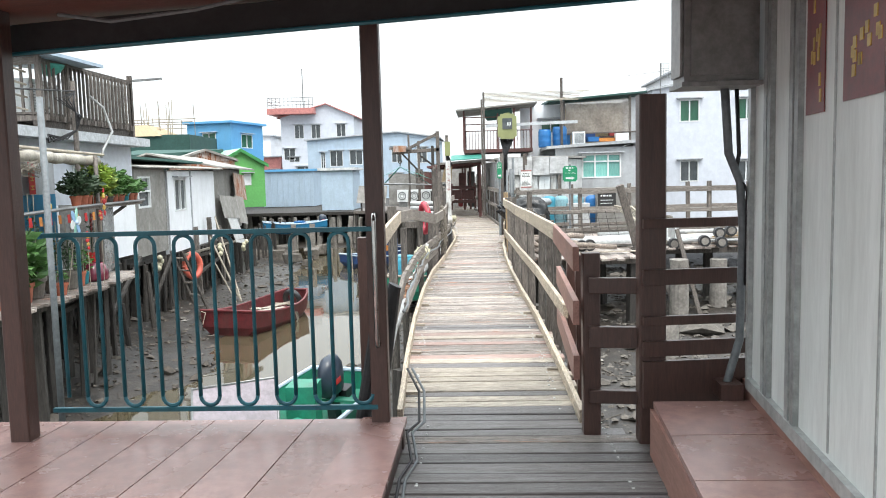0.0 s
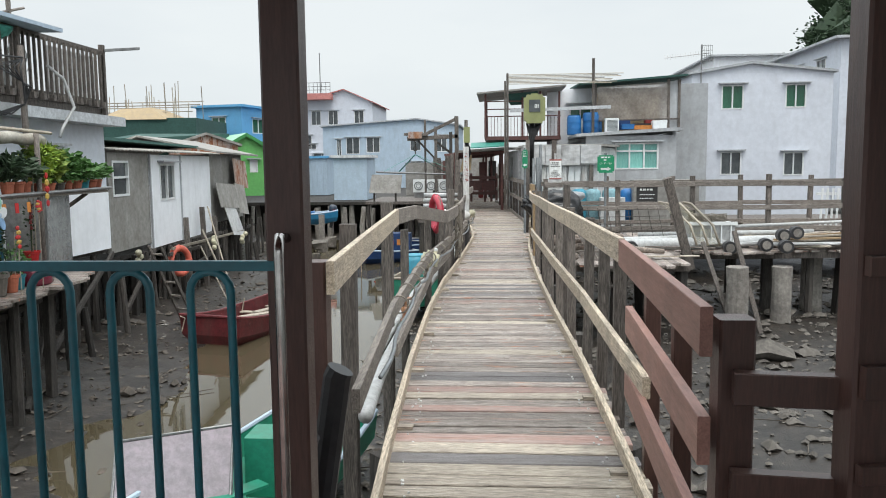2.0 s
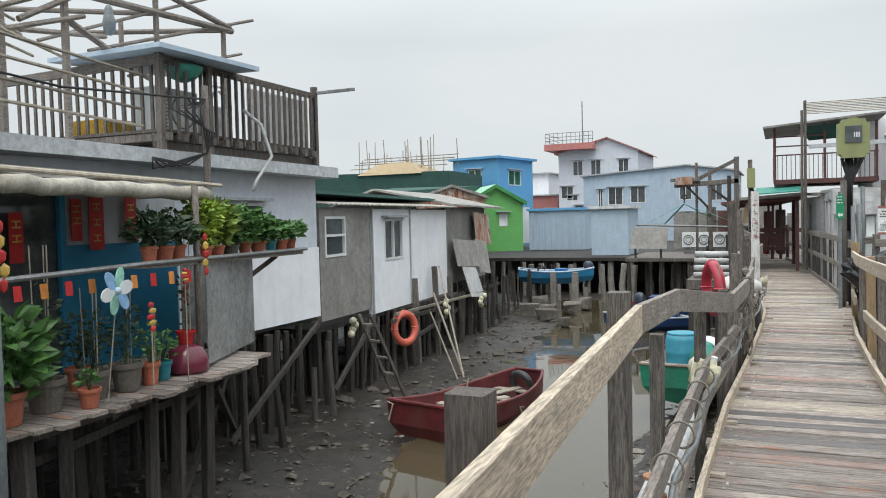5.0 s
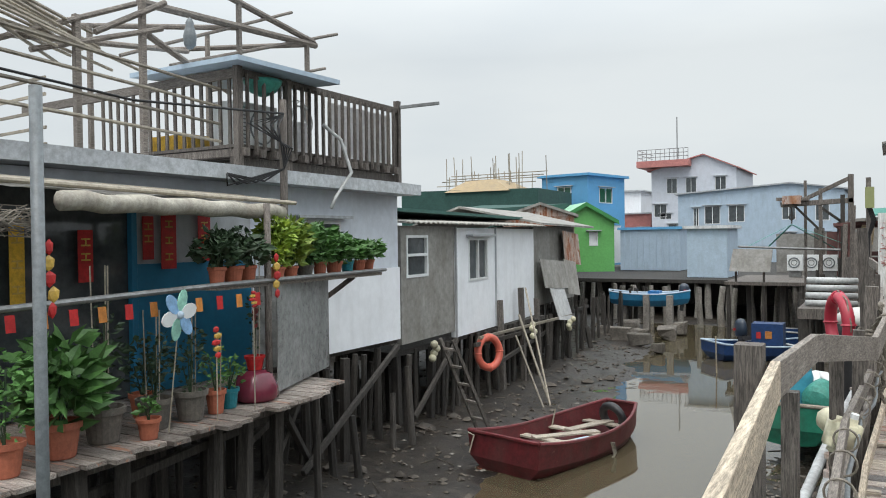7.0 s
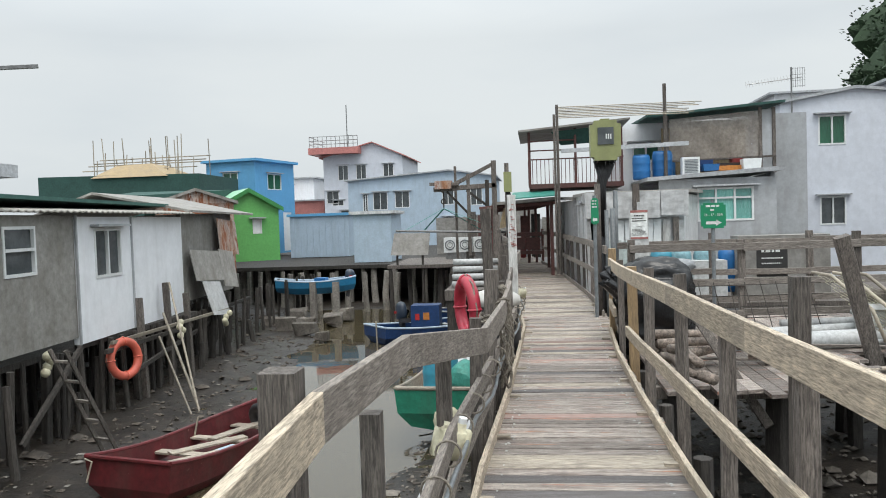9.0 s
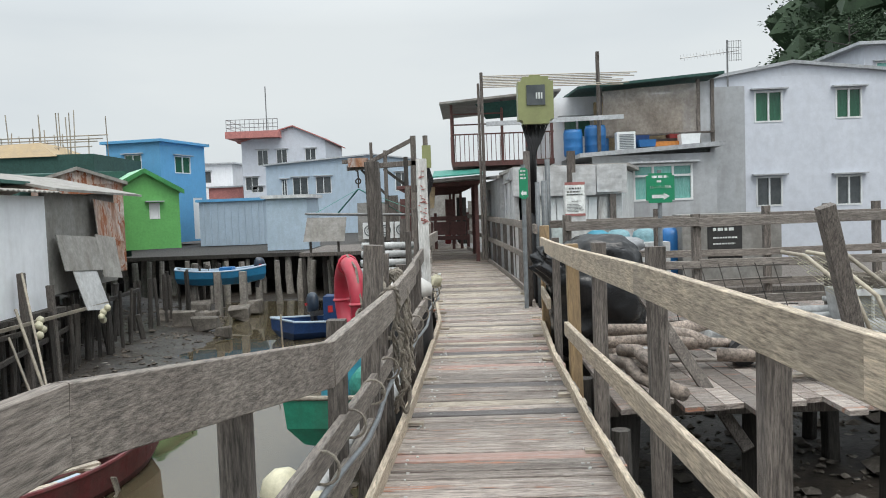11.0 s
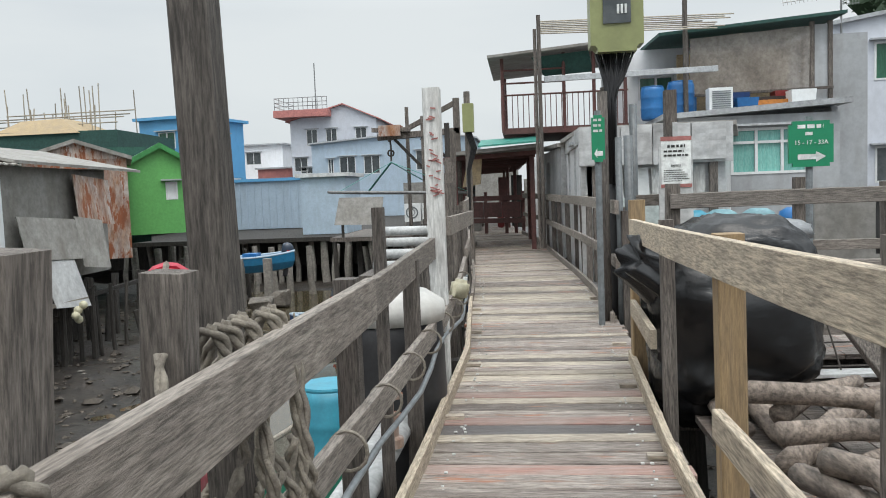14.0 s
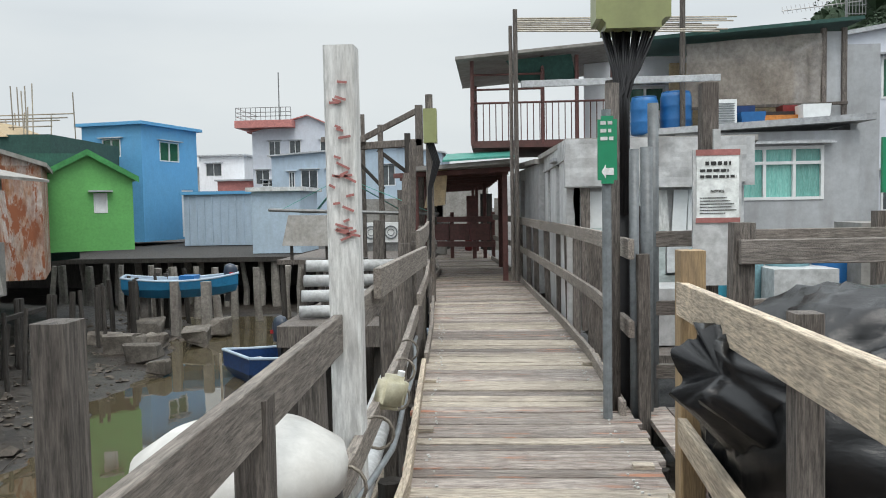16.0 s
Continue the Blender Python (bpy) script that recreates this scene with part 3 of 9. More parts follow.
# brown first bay with three rails
bm = B()
beam(bm, (0.62, 4.78, -0.5), (0.62, 4.78, 1.06), 0.1, 0.1, up=(0, 1, 0))
part("post", bm, "brown", rr, "dark brown painted end post")
for z, a, b in ((1.03, 4.72, 6.75), (0.72, 4.72, 6.5), (0.40, 4.72, 6.5)):
    bm = B()
    beam(bm, (0.60 - 0.07, a, z), (right(b) + 0.03, b, z - 0.01), 0.035, 0.14)
    part("rail", bm, "brown_light", rr, "brown painted rail board")
posts(rr, "post", [(right(5.6) + 0.1, 5.6), (right(6.3) + 0.11, 6.3)], 0.96, "brown", 0.07)
ys_r = [6.76, 9.1, 11.0, 12.9, 14.6, 16.2, 17.95]
pr = [(right(y) + 0.03, y) for y in ys_r]
TOP_Z = lambda y: float(np.interp(y, [8, 12.9, 14.6, 17.9], [1.03, 1.0, 0.965, 0.905]))
rail_run(rr, "top_rail", pr, TOP_Z, 0.035, 0.13, "rail_pale")
rail_run(rr, "middle_rail", [(right(y) + 0.03, y) for y in (6.0, 8.4, 10.6, 12.9, 14.1, 15.35)], lambda y: float(np.interp(y, [6, 12, 15.4], [0.5, 0.5, 0.40])), 0.035, 0.10, "rail_pale")
rail_run(rr, "middle_rail", [(right(y) + 0.03, y) for y in (16.8, 17.9)], 0.40, 0.035, 0.10, "rail_pale")
rail_run(rr, "kerb", [(right(y) + 0.01, y) for y in (4.95, 6.4, 8.2, 10.2, 12.2, 14.2, 16.2, 18.1)], 0.035, 0.035, 0.09, "rail_pale")
posts(rr, "post", [(right(y) + 0.09, y) for y in (7.2, 7.9, 8.6, 9.5, 10.5, 11.6)], 1.05, "post_gray", 0.07)
posts(rr, "post", [(0.565, 15.47)], 1.0, "post_new", 0.09)
posts(rr, "post", [(0.60, 17.95)], 1.06, "post_new", 0.095)
posts(rr, "post", [(0.585, 16.76)], 1.0, "post_gray", 0.065)
posts(rr, "post", [(0.525, 14.14), (0.56, 12.85)], 1.10, "post_gray", 0.075)
posts(rr, "post", [(0.66, 10.9)], 1.26, "post_gray", 0.07)

rl = thing("boardwalk_railing", (-0.8, 5.8, 0), "grey weathered timber railing beside the channel", "railing")
bm = B()
beam(bm, (-0.83, 5.85, -1.7), (-0.83, 5.85, 1.09), 0.115, 0.115, up=(0, 1, 0))
part("post", bm, "brown", rl, "brown squared end post")
PL = [(-0.74, 5.75, 1.03), (-0.85, 7.6, 1.03), (-0.96, 9.6, 1.03), (-0.92, 10.8, 1.0), (-0.67, 11.9, 0.87), (-0.625, 13.3, 0.86), (-0.63, 15.25, 0.855)]
for i, (a, b) in enumerate(zip(PL, PL[1:])):
    bm = B()
    beam(bm, a, b, 0.035, 0.14)
    part("top_rail", bm, "rail_pale" if i < 2 else "rail_gray", rl)
for a, b in (((-0.66, 15.05, 0.83), (-0.70, 18.64, 0.86)), ((-0.655, 18.2, 0.95), (-0.64, 20.42, 0.93))):
    bm = B()
    beam(bm, a, b, 0.032, 0.13)
    part("top_rail", bm, "rail_gray", rl)
rail_run(rl, "middle_rail", [(left(y) - 0.06, y) for y in (5.6, 7.6, 9.6, 11.4, 13.3, 15.3, 17.3, 19.2, 21)], lambda y: float(np.interp(y, [9, 12, 21], [0.55, 0.45, 0.45])), 0.035, 0.10, "rail_gray")
rail_run(rl, "lower_rail", [(left(y) - 0.05, y) for y in (7.6, 9.6, 11.4, 13.3)], 0.28, 0.035, 0.09, "rail_gray")
rail_run(rl, "kerb", [(left(y) - 0.01, y) for y in (5.0, 6.5, 8.2, 10.2, 12.2, 14.2, 16.2, 18.3, 21)], 0.035, 0.035, 0.09, "rail_pale")
posts(rl, "post", [(-1.0, 10.4), (-0.715, 15.29)], 0.87, "post_gray", 0.075, bottom=-1.6, lean=0.02)
posts(rl, "post", [(-0.70, 15.81)], 1.12, "post_gray", 0.045, bottom=-1.6, lean=0.0)
posts(rl, "post", [(left(y) - 0.13, y) for y in (11.6, 12.7, 16.6, 17.3, 19.3, 20.2)], 0.86, "post_gray", 0.075, bottom=-1.6, lean=0.05)
posts(rl, "post", [(-1.06, 9.58), (-1.02, 7.5)], 1.12, "post_gray", 0.10, bottom=-1.7)

# far railings on both sides
rf = thing("boardwalk_railing", (0.7, 19.9, 0), "grey roped timber railing before the sheet metal shack", "railing")
ysf = [19.6, 21.4, 23.2, 25.5, 28, 30.5, 33.5]
rail_run(rf, "top_rail", [(right(y) + 0.05, y) for y in ysf], 1.0, 0.035, 0.12, "rail_gray")
rail_run(rf, "middle_rail", [(right(y) + 0.05, y) for y in ysf], 0.52, 0.035, 0.10, "rail_gray")
rail_run(rf, "kerb", [(right(y), y) for y in ysf], 0.035, 0.035, 0.10, "rail_gray")
posts(rf, "post", [(right(y) + 0.14, y) for y in (19.7, 20.6, 21.4, 22.3, 23.2, 24.4, 25.5, 26.8, 28, 29.3, 30.5, 32)], 0.98, "post_gray", 0.075)
for y in (20.3, 21.9, 23.6):
    bm = B()
    beam(bm, (right(y) + 0.17, y, -0.1), (right(y) + 0.15, y, 0.98), 0.15, 0.03, up=(0, 1, 0))
    part("board", bm, "post_gray", rf, "wide grey upright board")
rg = thing("boardwalk_railing", (-0.9, 21.2, 0), "grey timber rail fence with solid boards along the channel", "railing")
ysg = [21.2, 23, 25, 27.5, 30, 33]
rail_run(rg, "top_rail", [(left(y) - 0.05, y) for y in ysg], 1.0, 0.035, 0.16, "rail_gray")
rail_run(rg, "middle_rail", [(left(y) - 0.05, y) for y in ysg], 0.52, 0.035, 0.10, "rail_gray")
rail_run(rg, "kerb", [(left(y), y) for y in ysg], 0.035, 0.035, 0.10, "rail_gray")
posts(rg, "post", [(left(y) - 0.14, y) for y in (21.2, 22.2, 23.2, 24.5, 26, 27.5, 29, 31, 33)], 0.98, "post_gray", 0.08)
bm = B()
for i in range(7):
    y = 21.5 + i * 0.17
    beam(bm, (left(y) - 0.085, y, 0.05), (left(y) - 0.085, y, 0.96), 0.02, 0.15, up=(0, 1, 0))
part("board", bm, "post_gray", rg, "close grey upright boards")

# maroon barrier where the boardwalk turns
rm = thing("maroon_railing", (-1.0, 34, 0), "maroon painted railing across the far boardwalk", "railing")
for z in (0.35, 0.95):
    bm = B()
    beam(bm, (-1.75, 34.2, z), (-0.1, 33.6, z), 0.05, 0.13)
    part("rail", bm, "maroon", rm)
for x in (-1.7, -1.15, -0.6, -0.15):
    bm = B()
    beam(bm, (x, 34.25 + (-1.7 - x) * 0.35, -0.1), (x, 34.25 + (-1.7 - x) * 0.35, 1.12), 0.09, 0.09, up=(0, 1, 0))
    part("post", bm, "maroon", rm)

# side boardwalk to the right with its two railings
side = thing("side_boardwalk", (1, 20.9, 0), "grey plank side walk leading off", kind="structure")
for y0 in (18.5, 19.7):
    bm = B()
    beam(bm, (0.8, y0, -0.14), (11.5, y0 + 0.2, -0.14), 0.08, 0.14)
    part("bearer", bm, "pile", side)
for yy, lab in ((-1.78, "grey beam railing along the side walk"), (0.0, "grey beam railing on the far side of the side walk")):
    r2 = thing("side_railing", (0.8, 20 + yy, 0), lab, "railing", "side walk railings")
    n = 8
    for i in range(n):
        x = 0.85 + i * 1.45
        y = 20.0 + yy + i * 0.03
        bm = B()
        beam(bm, (x, y, -0.3), (x + R.uniform(-0.03, 0.03), y, 1.12 + R.uniform(0, 0.15)), 0.09, 0.09, up=(0, 1, 0))
        part("post", bm, "post_gray", r2)
        if i < n - 1:
            for z, h in ((1.05, 0.10), (0.6, 0.09), (0.2, 0.09)):
                bm = B()
                beam(bm, (x, y - 0.06, z + R.uniform(-0.02, 0.02)), (x + 1.45, y - 0.03, z + R.uniform(-0.02, 0.02)), 0.045, h)
                part("rail", bm, "rail_grayx", r2)


# ---- the porch at the start ----
porch = thing("porch_deck", (-1.5, 3, 0.1), "brown painted raised porch floor", kind="structure")
SK = 0.55
for i in range(24):
    a = -4.4 + i * 0.285
    bm = B()
    p = [(a, 4.60), (a + 0.279, 4.60), (a + 0.279 - SK, -3.5), (a - SK, -3.5)]
    if p[1][0] > -0.56:
        break
    hexa(bm, [(*p[3], 0.12), (*p[2], 0.12), (*p[1], 0.12), (*p[0], 0.12), (*p[3], 0.15), (*p[2], 0.15), (*p[1], 0.15), (*p[0], 0.15)])
    part("board", bm, "porch", porch)
bm = B()
hexa(bm, [(-1.3, -3.5, 0.12), (-0.5, -3.5, 0.12), (-0.45, 4.62, 0.12), (-0.70, 4.62, 0.12), (-1.3, -3.5, 0.152), (-0.5, -3.5, 0.152), (-0.45, 4.62, 0.152), (-0.70, 4.62, 0.152)])
part("edge_board", bm, "porch", porch)
bm = B()
box(bm, -4.2, -0.46, 4.50, 4.60, -0.1, 0.118)
box(bm, -0.54, -0.47, -3.5, 4.60, -0.1, 0.118)
part("fascia", bm, "brown", porch)

# porch posts, roof and fence
def brown_post(x, y, z0, z1, w, lab, d=None, material="brown"):
    bm = B()
    beam(bm, (x, y, z0), (x, y, z1), w, d or w, up=(0, 1, 0))
    return part("porch_post", bm, material, None, lab, "post", base=(x, y, z0))


brown_post(-0.588, 4.57, 0.15, 2.55, 0.10, "dark brown square porch post with a steel grab bar", 0.09)
brown_post(-2.50, 4.30, 0.15, 2.55, 0.11, "dark brown square porch post at the fence end")
brown_post(-2.05, 3.10, 0.15, 2.55, 0.13, "dark brown square porch post with a bent steel bar")
bm = B()
tube(bm, [(-0.583, 4.54, 1.31), (-0.583, 4.46, 1.32), (-0.583, 4.45, 1.28), (-0.583, 4.45, 0.64), (-0.583, 4.46, 0.60), (-0.583, 4.54, 0.60)], 0.013, 10)
part("grab_bar", bm, "chrome", None, "polished steel grab bar on the brown post", "grab bar", base=(-0.6, 4.4, 0.63), smooth=True)
bm = B()
tube(bm, [(-2.0, 3.02, 1.0), (-1.96, 2.95, 0.98), (-1.93, 2.93, 0.85), (-1.93, 2.92, 0.2), (-1.93, 2.92, 0.15)], 0.02, 10)
part("grab_bar", bm, "chrome", None, "bent steel bar beside the brown porch post", "grab bar", base=(-1.93, 2.92, 0.15), smooth=True)

# fence with looped bars
fence = thing("iron_fence", (-1.6, 4.53, 0.15), "dark teal iron fence with looped bars", "fence")
for z in (1.24, 0.24):
    bm = B()
    beam(bm, (-2.46, 4.53, z), (-0.60, 4.53, z), 0.024, 0.026)
    part("fence_rail", bm, "fence", fence)
nl = 8
pitch = 1.74 / nl
for i in range(nl):
    c = -2.40 + pitch * (i + 0.4)
    for up_ in (True, False):
        bm = B()
        zt, zb, w = (1.225, 0.26, pitch * 0.25)
        cc = c if up_ else c + pitch * 0.5
        arc = [(cc - w * math.cos(t), 4.53, (zt - w if up_ else zb + w) + (w if up_ else -w) * math.sin(t)) for t in np.linspace(0, math.pi, 9)]
        if up_:
            pts = [(cc - w, 4.53, zb + w)] + arc + [(cc + w, 4.53, zb + w)]
        else:
            pts = arc
        tube(bm, pts, 0.0115, 8)
        part("loop_bar", bm, "fence", fence, smooth=True)

roof = thing("porch_roof", (-1.5, 2, 2.4), "dark red-brown boarded porch roof with a black edge beam", "porch roof")
bm = B()
hexa(bm, [(-4, 2.3, 2.37), (2.2, 2.3, 2.60), (2.2, 4.62, 2.60), (-4, 4.62, 2.36), (-4, 2.3, 2.41), (2.2, 2.3, 2.64), (2.2, 4.62, 2.64), (-4, 4.62, 2.40)])
part("roof_deck", bm, "soffit", roof)
bm = B()
beam(bm, (-4, 4.5, 2.22), (2.2, 4.5, 2.57), 0.06, 0.16)
part("edge_beam", bm, "black", roof)
for y in (3.4, 2.4):
    bm = B()
    beam(bm, (-4, y, 2.30), (2.2, y, 2.53), 0.05, 0.10)
    part("rafter", bm, "soffit", roof)
bm = B()
tube(bm, [(-4, 4.42, 2.13), (-2.5, 4.42, 2.22), (0.6, 4.42, 2.39), (2.8, 4.42, 2.52)], 0.011, 8)
part("conduit", bm, "fence", roof)
bm = B()
tube(bm, [(-2.0, 4.0, 2.33), (-1.7, 3.9, 2.27), (-1.3, 3.9, 2.31), (-0.9, 3.95, 2.40), (0.8, 3.9, 2.47)], 0.009, 8)
part("conduit", bm, "pvc_gray", roof)

# brown gate frame to the right
gate = thing("brown_stair_screen", (0.9, 4.6, 0), "dark brown painted timber screen with open slats", "screen")
bm = B()
beam(bm, (0.93, 4.62, -1.6), (0.93, 4.62, 1.93), 0.145, 0.12, up=(0, 1, 0))
part("post", bm, "brown", gate, "tall dark brown square post")
bm = B()
beam(bm, (1.60, 4.75, -1.6), (1.60, 4.75, 1.30), 0.11, 0.09, up=(0, 1, 0))
part("post", bm, "brown", gate)
for z, h in ((1.235, 0.05), (0.94, 0.085), (0.70, 0.05), (0.545, 0.085), (0.345, 0.26)):
    bm = B()
    beam(bm, (0.87, 4.54, z), (1.66, 4.64, z), 0.03, h)
    part("slat", bm, "brown", gate)
for z, h in ((0.88, 0.09), (0.585, 0.12), (0.24, 0.075)):
    bm = B()
    beam(bm, (0.60, 4.70, z), (0.92, 4.66, z), 0.05, h)
    part("slat", bm, "brown", gate)

step = thing("brown_step", (1.05, 4.0, 0), "brown painted timber step beside the cabin", "step")
P0, P1 = (0.90, 4.42), (0.76, 2.0)
for k in range(5):
    bm = B()
    y0, y1 = 4.42 - 0.55 * k, 4.42 - 0.55 * (k + 1) + 0.008
    e0, e1 = 0.90 - (4.42 - y0) * 0.07, 0.90 - (4.42 - y1) * 0.07
    hexa(bm, [(e1, y1, 0.255), (1.62, y1, 0.255), (1.62, y0, 0.255), (e0, y0, 0.255), (e1, y1, 0.285), (1.62, y1, 0.285), (1.62, y0, 0.285), (e0, y0, 0.285)])
    part("tread", bm, "porch", step)
bm = B()
hexa(bm, [(0.73, 1.6, -0.05), (0.78, 1.6, -0.05), (0.93, 4.40, -0.05), (0.88, 4.40, -0.05), (0.73, 1.6, 0.25), (0.78, 1.6, 0.25), (0.93, 4.40, 0.25), (0.88, 4.40, 0.25)])
part("riser", bm, "brown_light", step)

# cabin wall on the right
cabin = thing("cabin", (1.45, 4.4, 0), "pale green-grey metal cabin wall with red paper couplets", "cabin")
wx = [(1.435, 4.62), (1.10, 1.5), (0.98, 0.2), (0.98, -4)]
W0, W1 = (1.435, 4.62), (1.06, 0.9)
bm = B()
slab(bm, (1.0, 0.3), (1.415, 4.45), 0.36, 2.55, -0.08)
part("wall", bm, "cabin", cabin)
bm = B()
slab(bm, (1.0, 0.3), (1.43, 4.6), 0.24, 0.36, -0.10)
part("sill_beam", bm, "brown_light", cabin)
def cab(s0, s1, z0, z1, out, t, name, material):
    d = (Vector((1.0, 0.3)) - Vector((1.415, 4.45))).normalized()
    nrm = Vector((-1, 0.1)).normalized()
    a = Vector((1.415, 4.45)) + d * s0 + nrm * out
    b = Vector((1.415, 4.45)) + d * s1 + nrm * out
    bm = B()
    slab(bm, a, b, z0, z1, t)
    return part(name, bm, material, cabin)
for s in (0.02, 0.33, 0.40, 0.75, 0.83):
    cab(s, s + 0.05, 0.36, 2.55, 0.0, -0.025, "frame", "cabin_trim")
for s in (1.25, 1.7, 2.15, 2.6):
    cab(s, s + 0.012, 0.44, 2.5, 0.0, -0.006, "panel_rib", "cabin_trim")
cab(0.05, 4.0, 0.36, 0.42, 0.0, -0.03, "frame", "cabin_trim")
cab(0.92, 1.14, 1.73, 2.45, 0.002, -0.004, "paper_couplet", "darkred")
cab(1.34, 1.75, 1.75, 2.45, 0.002, -0.004, "paper_couplet", "darkred")
for s, z, w, h in [(0.98 + R.random() * 0.15, 1.76 + 0.5 * R.random(), 0.02, 0.05) for _ in range(14)] + [(1.4 + R.random() * 0.3, 1.8 + 0.45 * R.random(), 0.03, 0.04) for _ in range(22)]:
    cab(s, s + w, z, z + h, 0.006, -0.003, "gold_print", "gold")
bm = B()
box(bm, 1.0, 1.36, 4.2, 4.42, 1.95, 2.6)
pbx = thing("wall_cabinet", (1.2, 4.3, 1.8), "grey metal cabinet under the porch eave beside the cabin", "cabinet")
part("casing", bm, "box_gray", pbx)
bm = B()
box(bm, 1.03, 1.33, 4.185, 4.197, 1.98, 2.56)
part("door", bm, "box_gray", pbx)
bm = B()
box(bm, 0.985, 0.997, 4.22, 4.40, 1.98, 2.56)
part("side_plate", bm, "box_gray", pbx)
bm = B()
box(bm, 0.985, 1.375, 4.18, 4.44, 1.925, 1.947)
part("base_tray", bm, "box_gray", pbx)
bm = B()
tube(bm, [(1.24, 4.35, 1.96), (1.28, 4.4, 1.6), (1.36, 4.46, 1.45), (1.39, 4.5, 1.2), (1.38, 4.5, 0.6), (1.33, 4.5, 0.42), (1.30, 4.5, 0.30)], 0.022, 10)
part("drain_pipe", bm, "pvc_gray", None, "bent grey drain pipe beside the cabin corner", "pipe", base=(1.3, 4.5, 0.3), smooth=True)
bm = B()
tube(bm, [(1.31, 4.38, 1.96), (1.34, 4.42, 1.6), (1.33, 4.44, 1.5), (1.40, 4.46, 1.4), (1.40, 4.47, 0.9)], 0.011, 8)
part("cable", bm, "cable", None, "black cables hanging beside the cabin corner", "cable", base=(1.31, 4.38, 1.96), smooth=True)
bm = B()
box(bm, 1.26, 1.38, 4.42, 4.58, 0.285, 0.37)
part("wood_block", bm, "brown", None, "small brown block on the step", "block", base=(1.3, 4.5, 0.285))
bm = B()
box(bm, 1.6, 6, -4.2, 4.4, 0.2, 2.6)
part("body", bm, "cabin", cabin)

# black buffers by the boardwalk
for x, y, top, lab in ((-0.52, 4.86, 0.88, "worn black rubber-sleeved post leaning by the porch"), (-0.60, 4.74, 0.72, "short black rubber-sleeved post leaning by the porch")):
    bm = B()
    tube(bm, [(x - 0.16, y, -0.1), (x - 0.01, y, top - 0.02), (x, y, top)], 0.045, 12, 0.042)
    part("sleeved_post", bm, "black", None, lab, "post", base=(x - 0.16, y, -0.1), smooth=False)
for k, (x, lab) in enumerate(((-0.44, "black cable looping down beside the porch edge"), (-0.41, "grey cable looping down beside the porch edge"))):
    bm = B()
    tube(bm, [(x - 0.03, 4.95, 0.35), (x + 0.05, 4.8, 0.25), (x + 0.06, 4.62, 0.12), (x, 4.5, 0.10), (x + 0.04, 4.3, 0.01), (x, 4.05, 0.01), (x + 0.02, 3.4, 0.01)], 0.008, 8)
    part("cable", bm, "cable" if k == 0 else "pvc_gray", None, lab, "cable", base=(x, 4.5, 0.01), smooth=True)

# ---- stilt houses along the channel ----
XF = -7.6
h1 = thing("stilt_house", (-9, 14, -0.1), "grey-painted stilt house with an upper deck on its flat roof", "house")
wall("wall", h1, (XF, 9.0), (XF, 17.3), -0.02, 2.3, "ice_wall", [(5.75, 6.75, 1.15, 1.85)])
wall("wall", h1, (XF - 0.101, 17.3), (-11.5, 17.3), -0.02, 2.3, "ice_wall")
wall("wall", h1, (-11.5, 17.3), (-11.5, 8.0), -0.02, 2.3, "gray_wall")
wall("wall", h1, (-11.5, 9.0), (XF - 0.1, 9.0), -0.02, 2.3, "gray_wall")
window(h1, (XF, 9.0), (XF, 17.3), 5.75, 6.75, 1.15, 1.85, panes=2)
bm = B()
slab(bm, (XF + 0.02, 13.9), (XF + 0.02, 17.32), -0.06, 1.12, 0.018)
part("cladding", bm, "white_wall", h1, "white painted board cladding")
bm = B()
hexa(bm, [(-11.7, 8.5, 2.30), (-7.25, 8.5, 2.32), (-7.2, 17.4, 2.28), (-11.7, 17.4, 2.28), (-11.7, 8.5, 2.47), (-7.25, 8.5, 2.49), (-7.2, 17.4, 2.45), (-11.7, 17.4, 2.45)])
part("roof", bm, "roof_edge", h1)
bm = B()
box(bm, -11.6, XF - 0.1, 8.9, 17.4, -0.14, -0.025)
part("floor", bm, "pile", h1)
# veranda front with blue door
bm = B()
slab(bm, (-7.35, 9.0), (-7.35, 11.9), 0.0, 2.1, 0.05)
part("veranda_glazing", bm, "glass_dark", h1, "dark glazed veranda front")
bm = B()
slab(bm, (-7.33, 11.9), (-7.33, 13.6), 0.0, 1.35, 0.05)
part("veranda_panel", bm, "blue_door", h1, "bright blue painted panel")
bm = B()
slab(bm, (-7.33, 11.9), (-7.33, 13.6), 1.353, 2.1, 0.05)
part("veranda_panel", bm, "gray_wall", h1)
for y in (9.0, 10.4, 11.87):
    bm = B()
    beam(bm, (-7.31, y, 0), (-7.31, y, 2.1), 0.07, 0.07, up=(0, 1, 0))
    part("veranda_post", bm, "blue_door", h1)
bm = B()
slab(bm, (-7.3, 13.62), (-6.62, 14.15), 0.03, 1.15, 0.012)
slab(bm, (-6.60, 14.15), (-6.05, 12.6), 0.03, 1.12, 0.012)
part("panel", bm, "film_gray", h1, "dusty clear plastic sheeting")
for z in (0.05, 0.42, 0.75):
    bm = B()
    beam(bm, (-6.05, 12.6, z), (-6.60, 14.15, z), 0.02, 0.05)
    part("panel_slat", bm, "steel", h1)

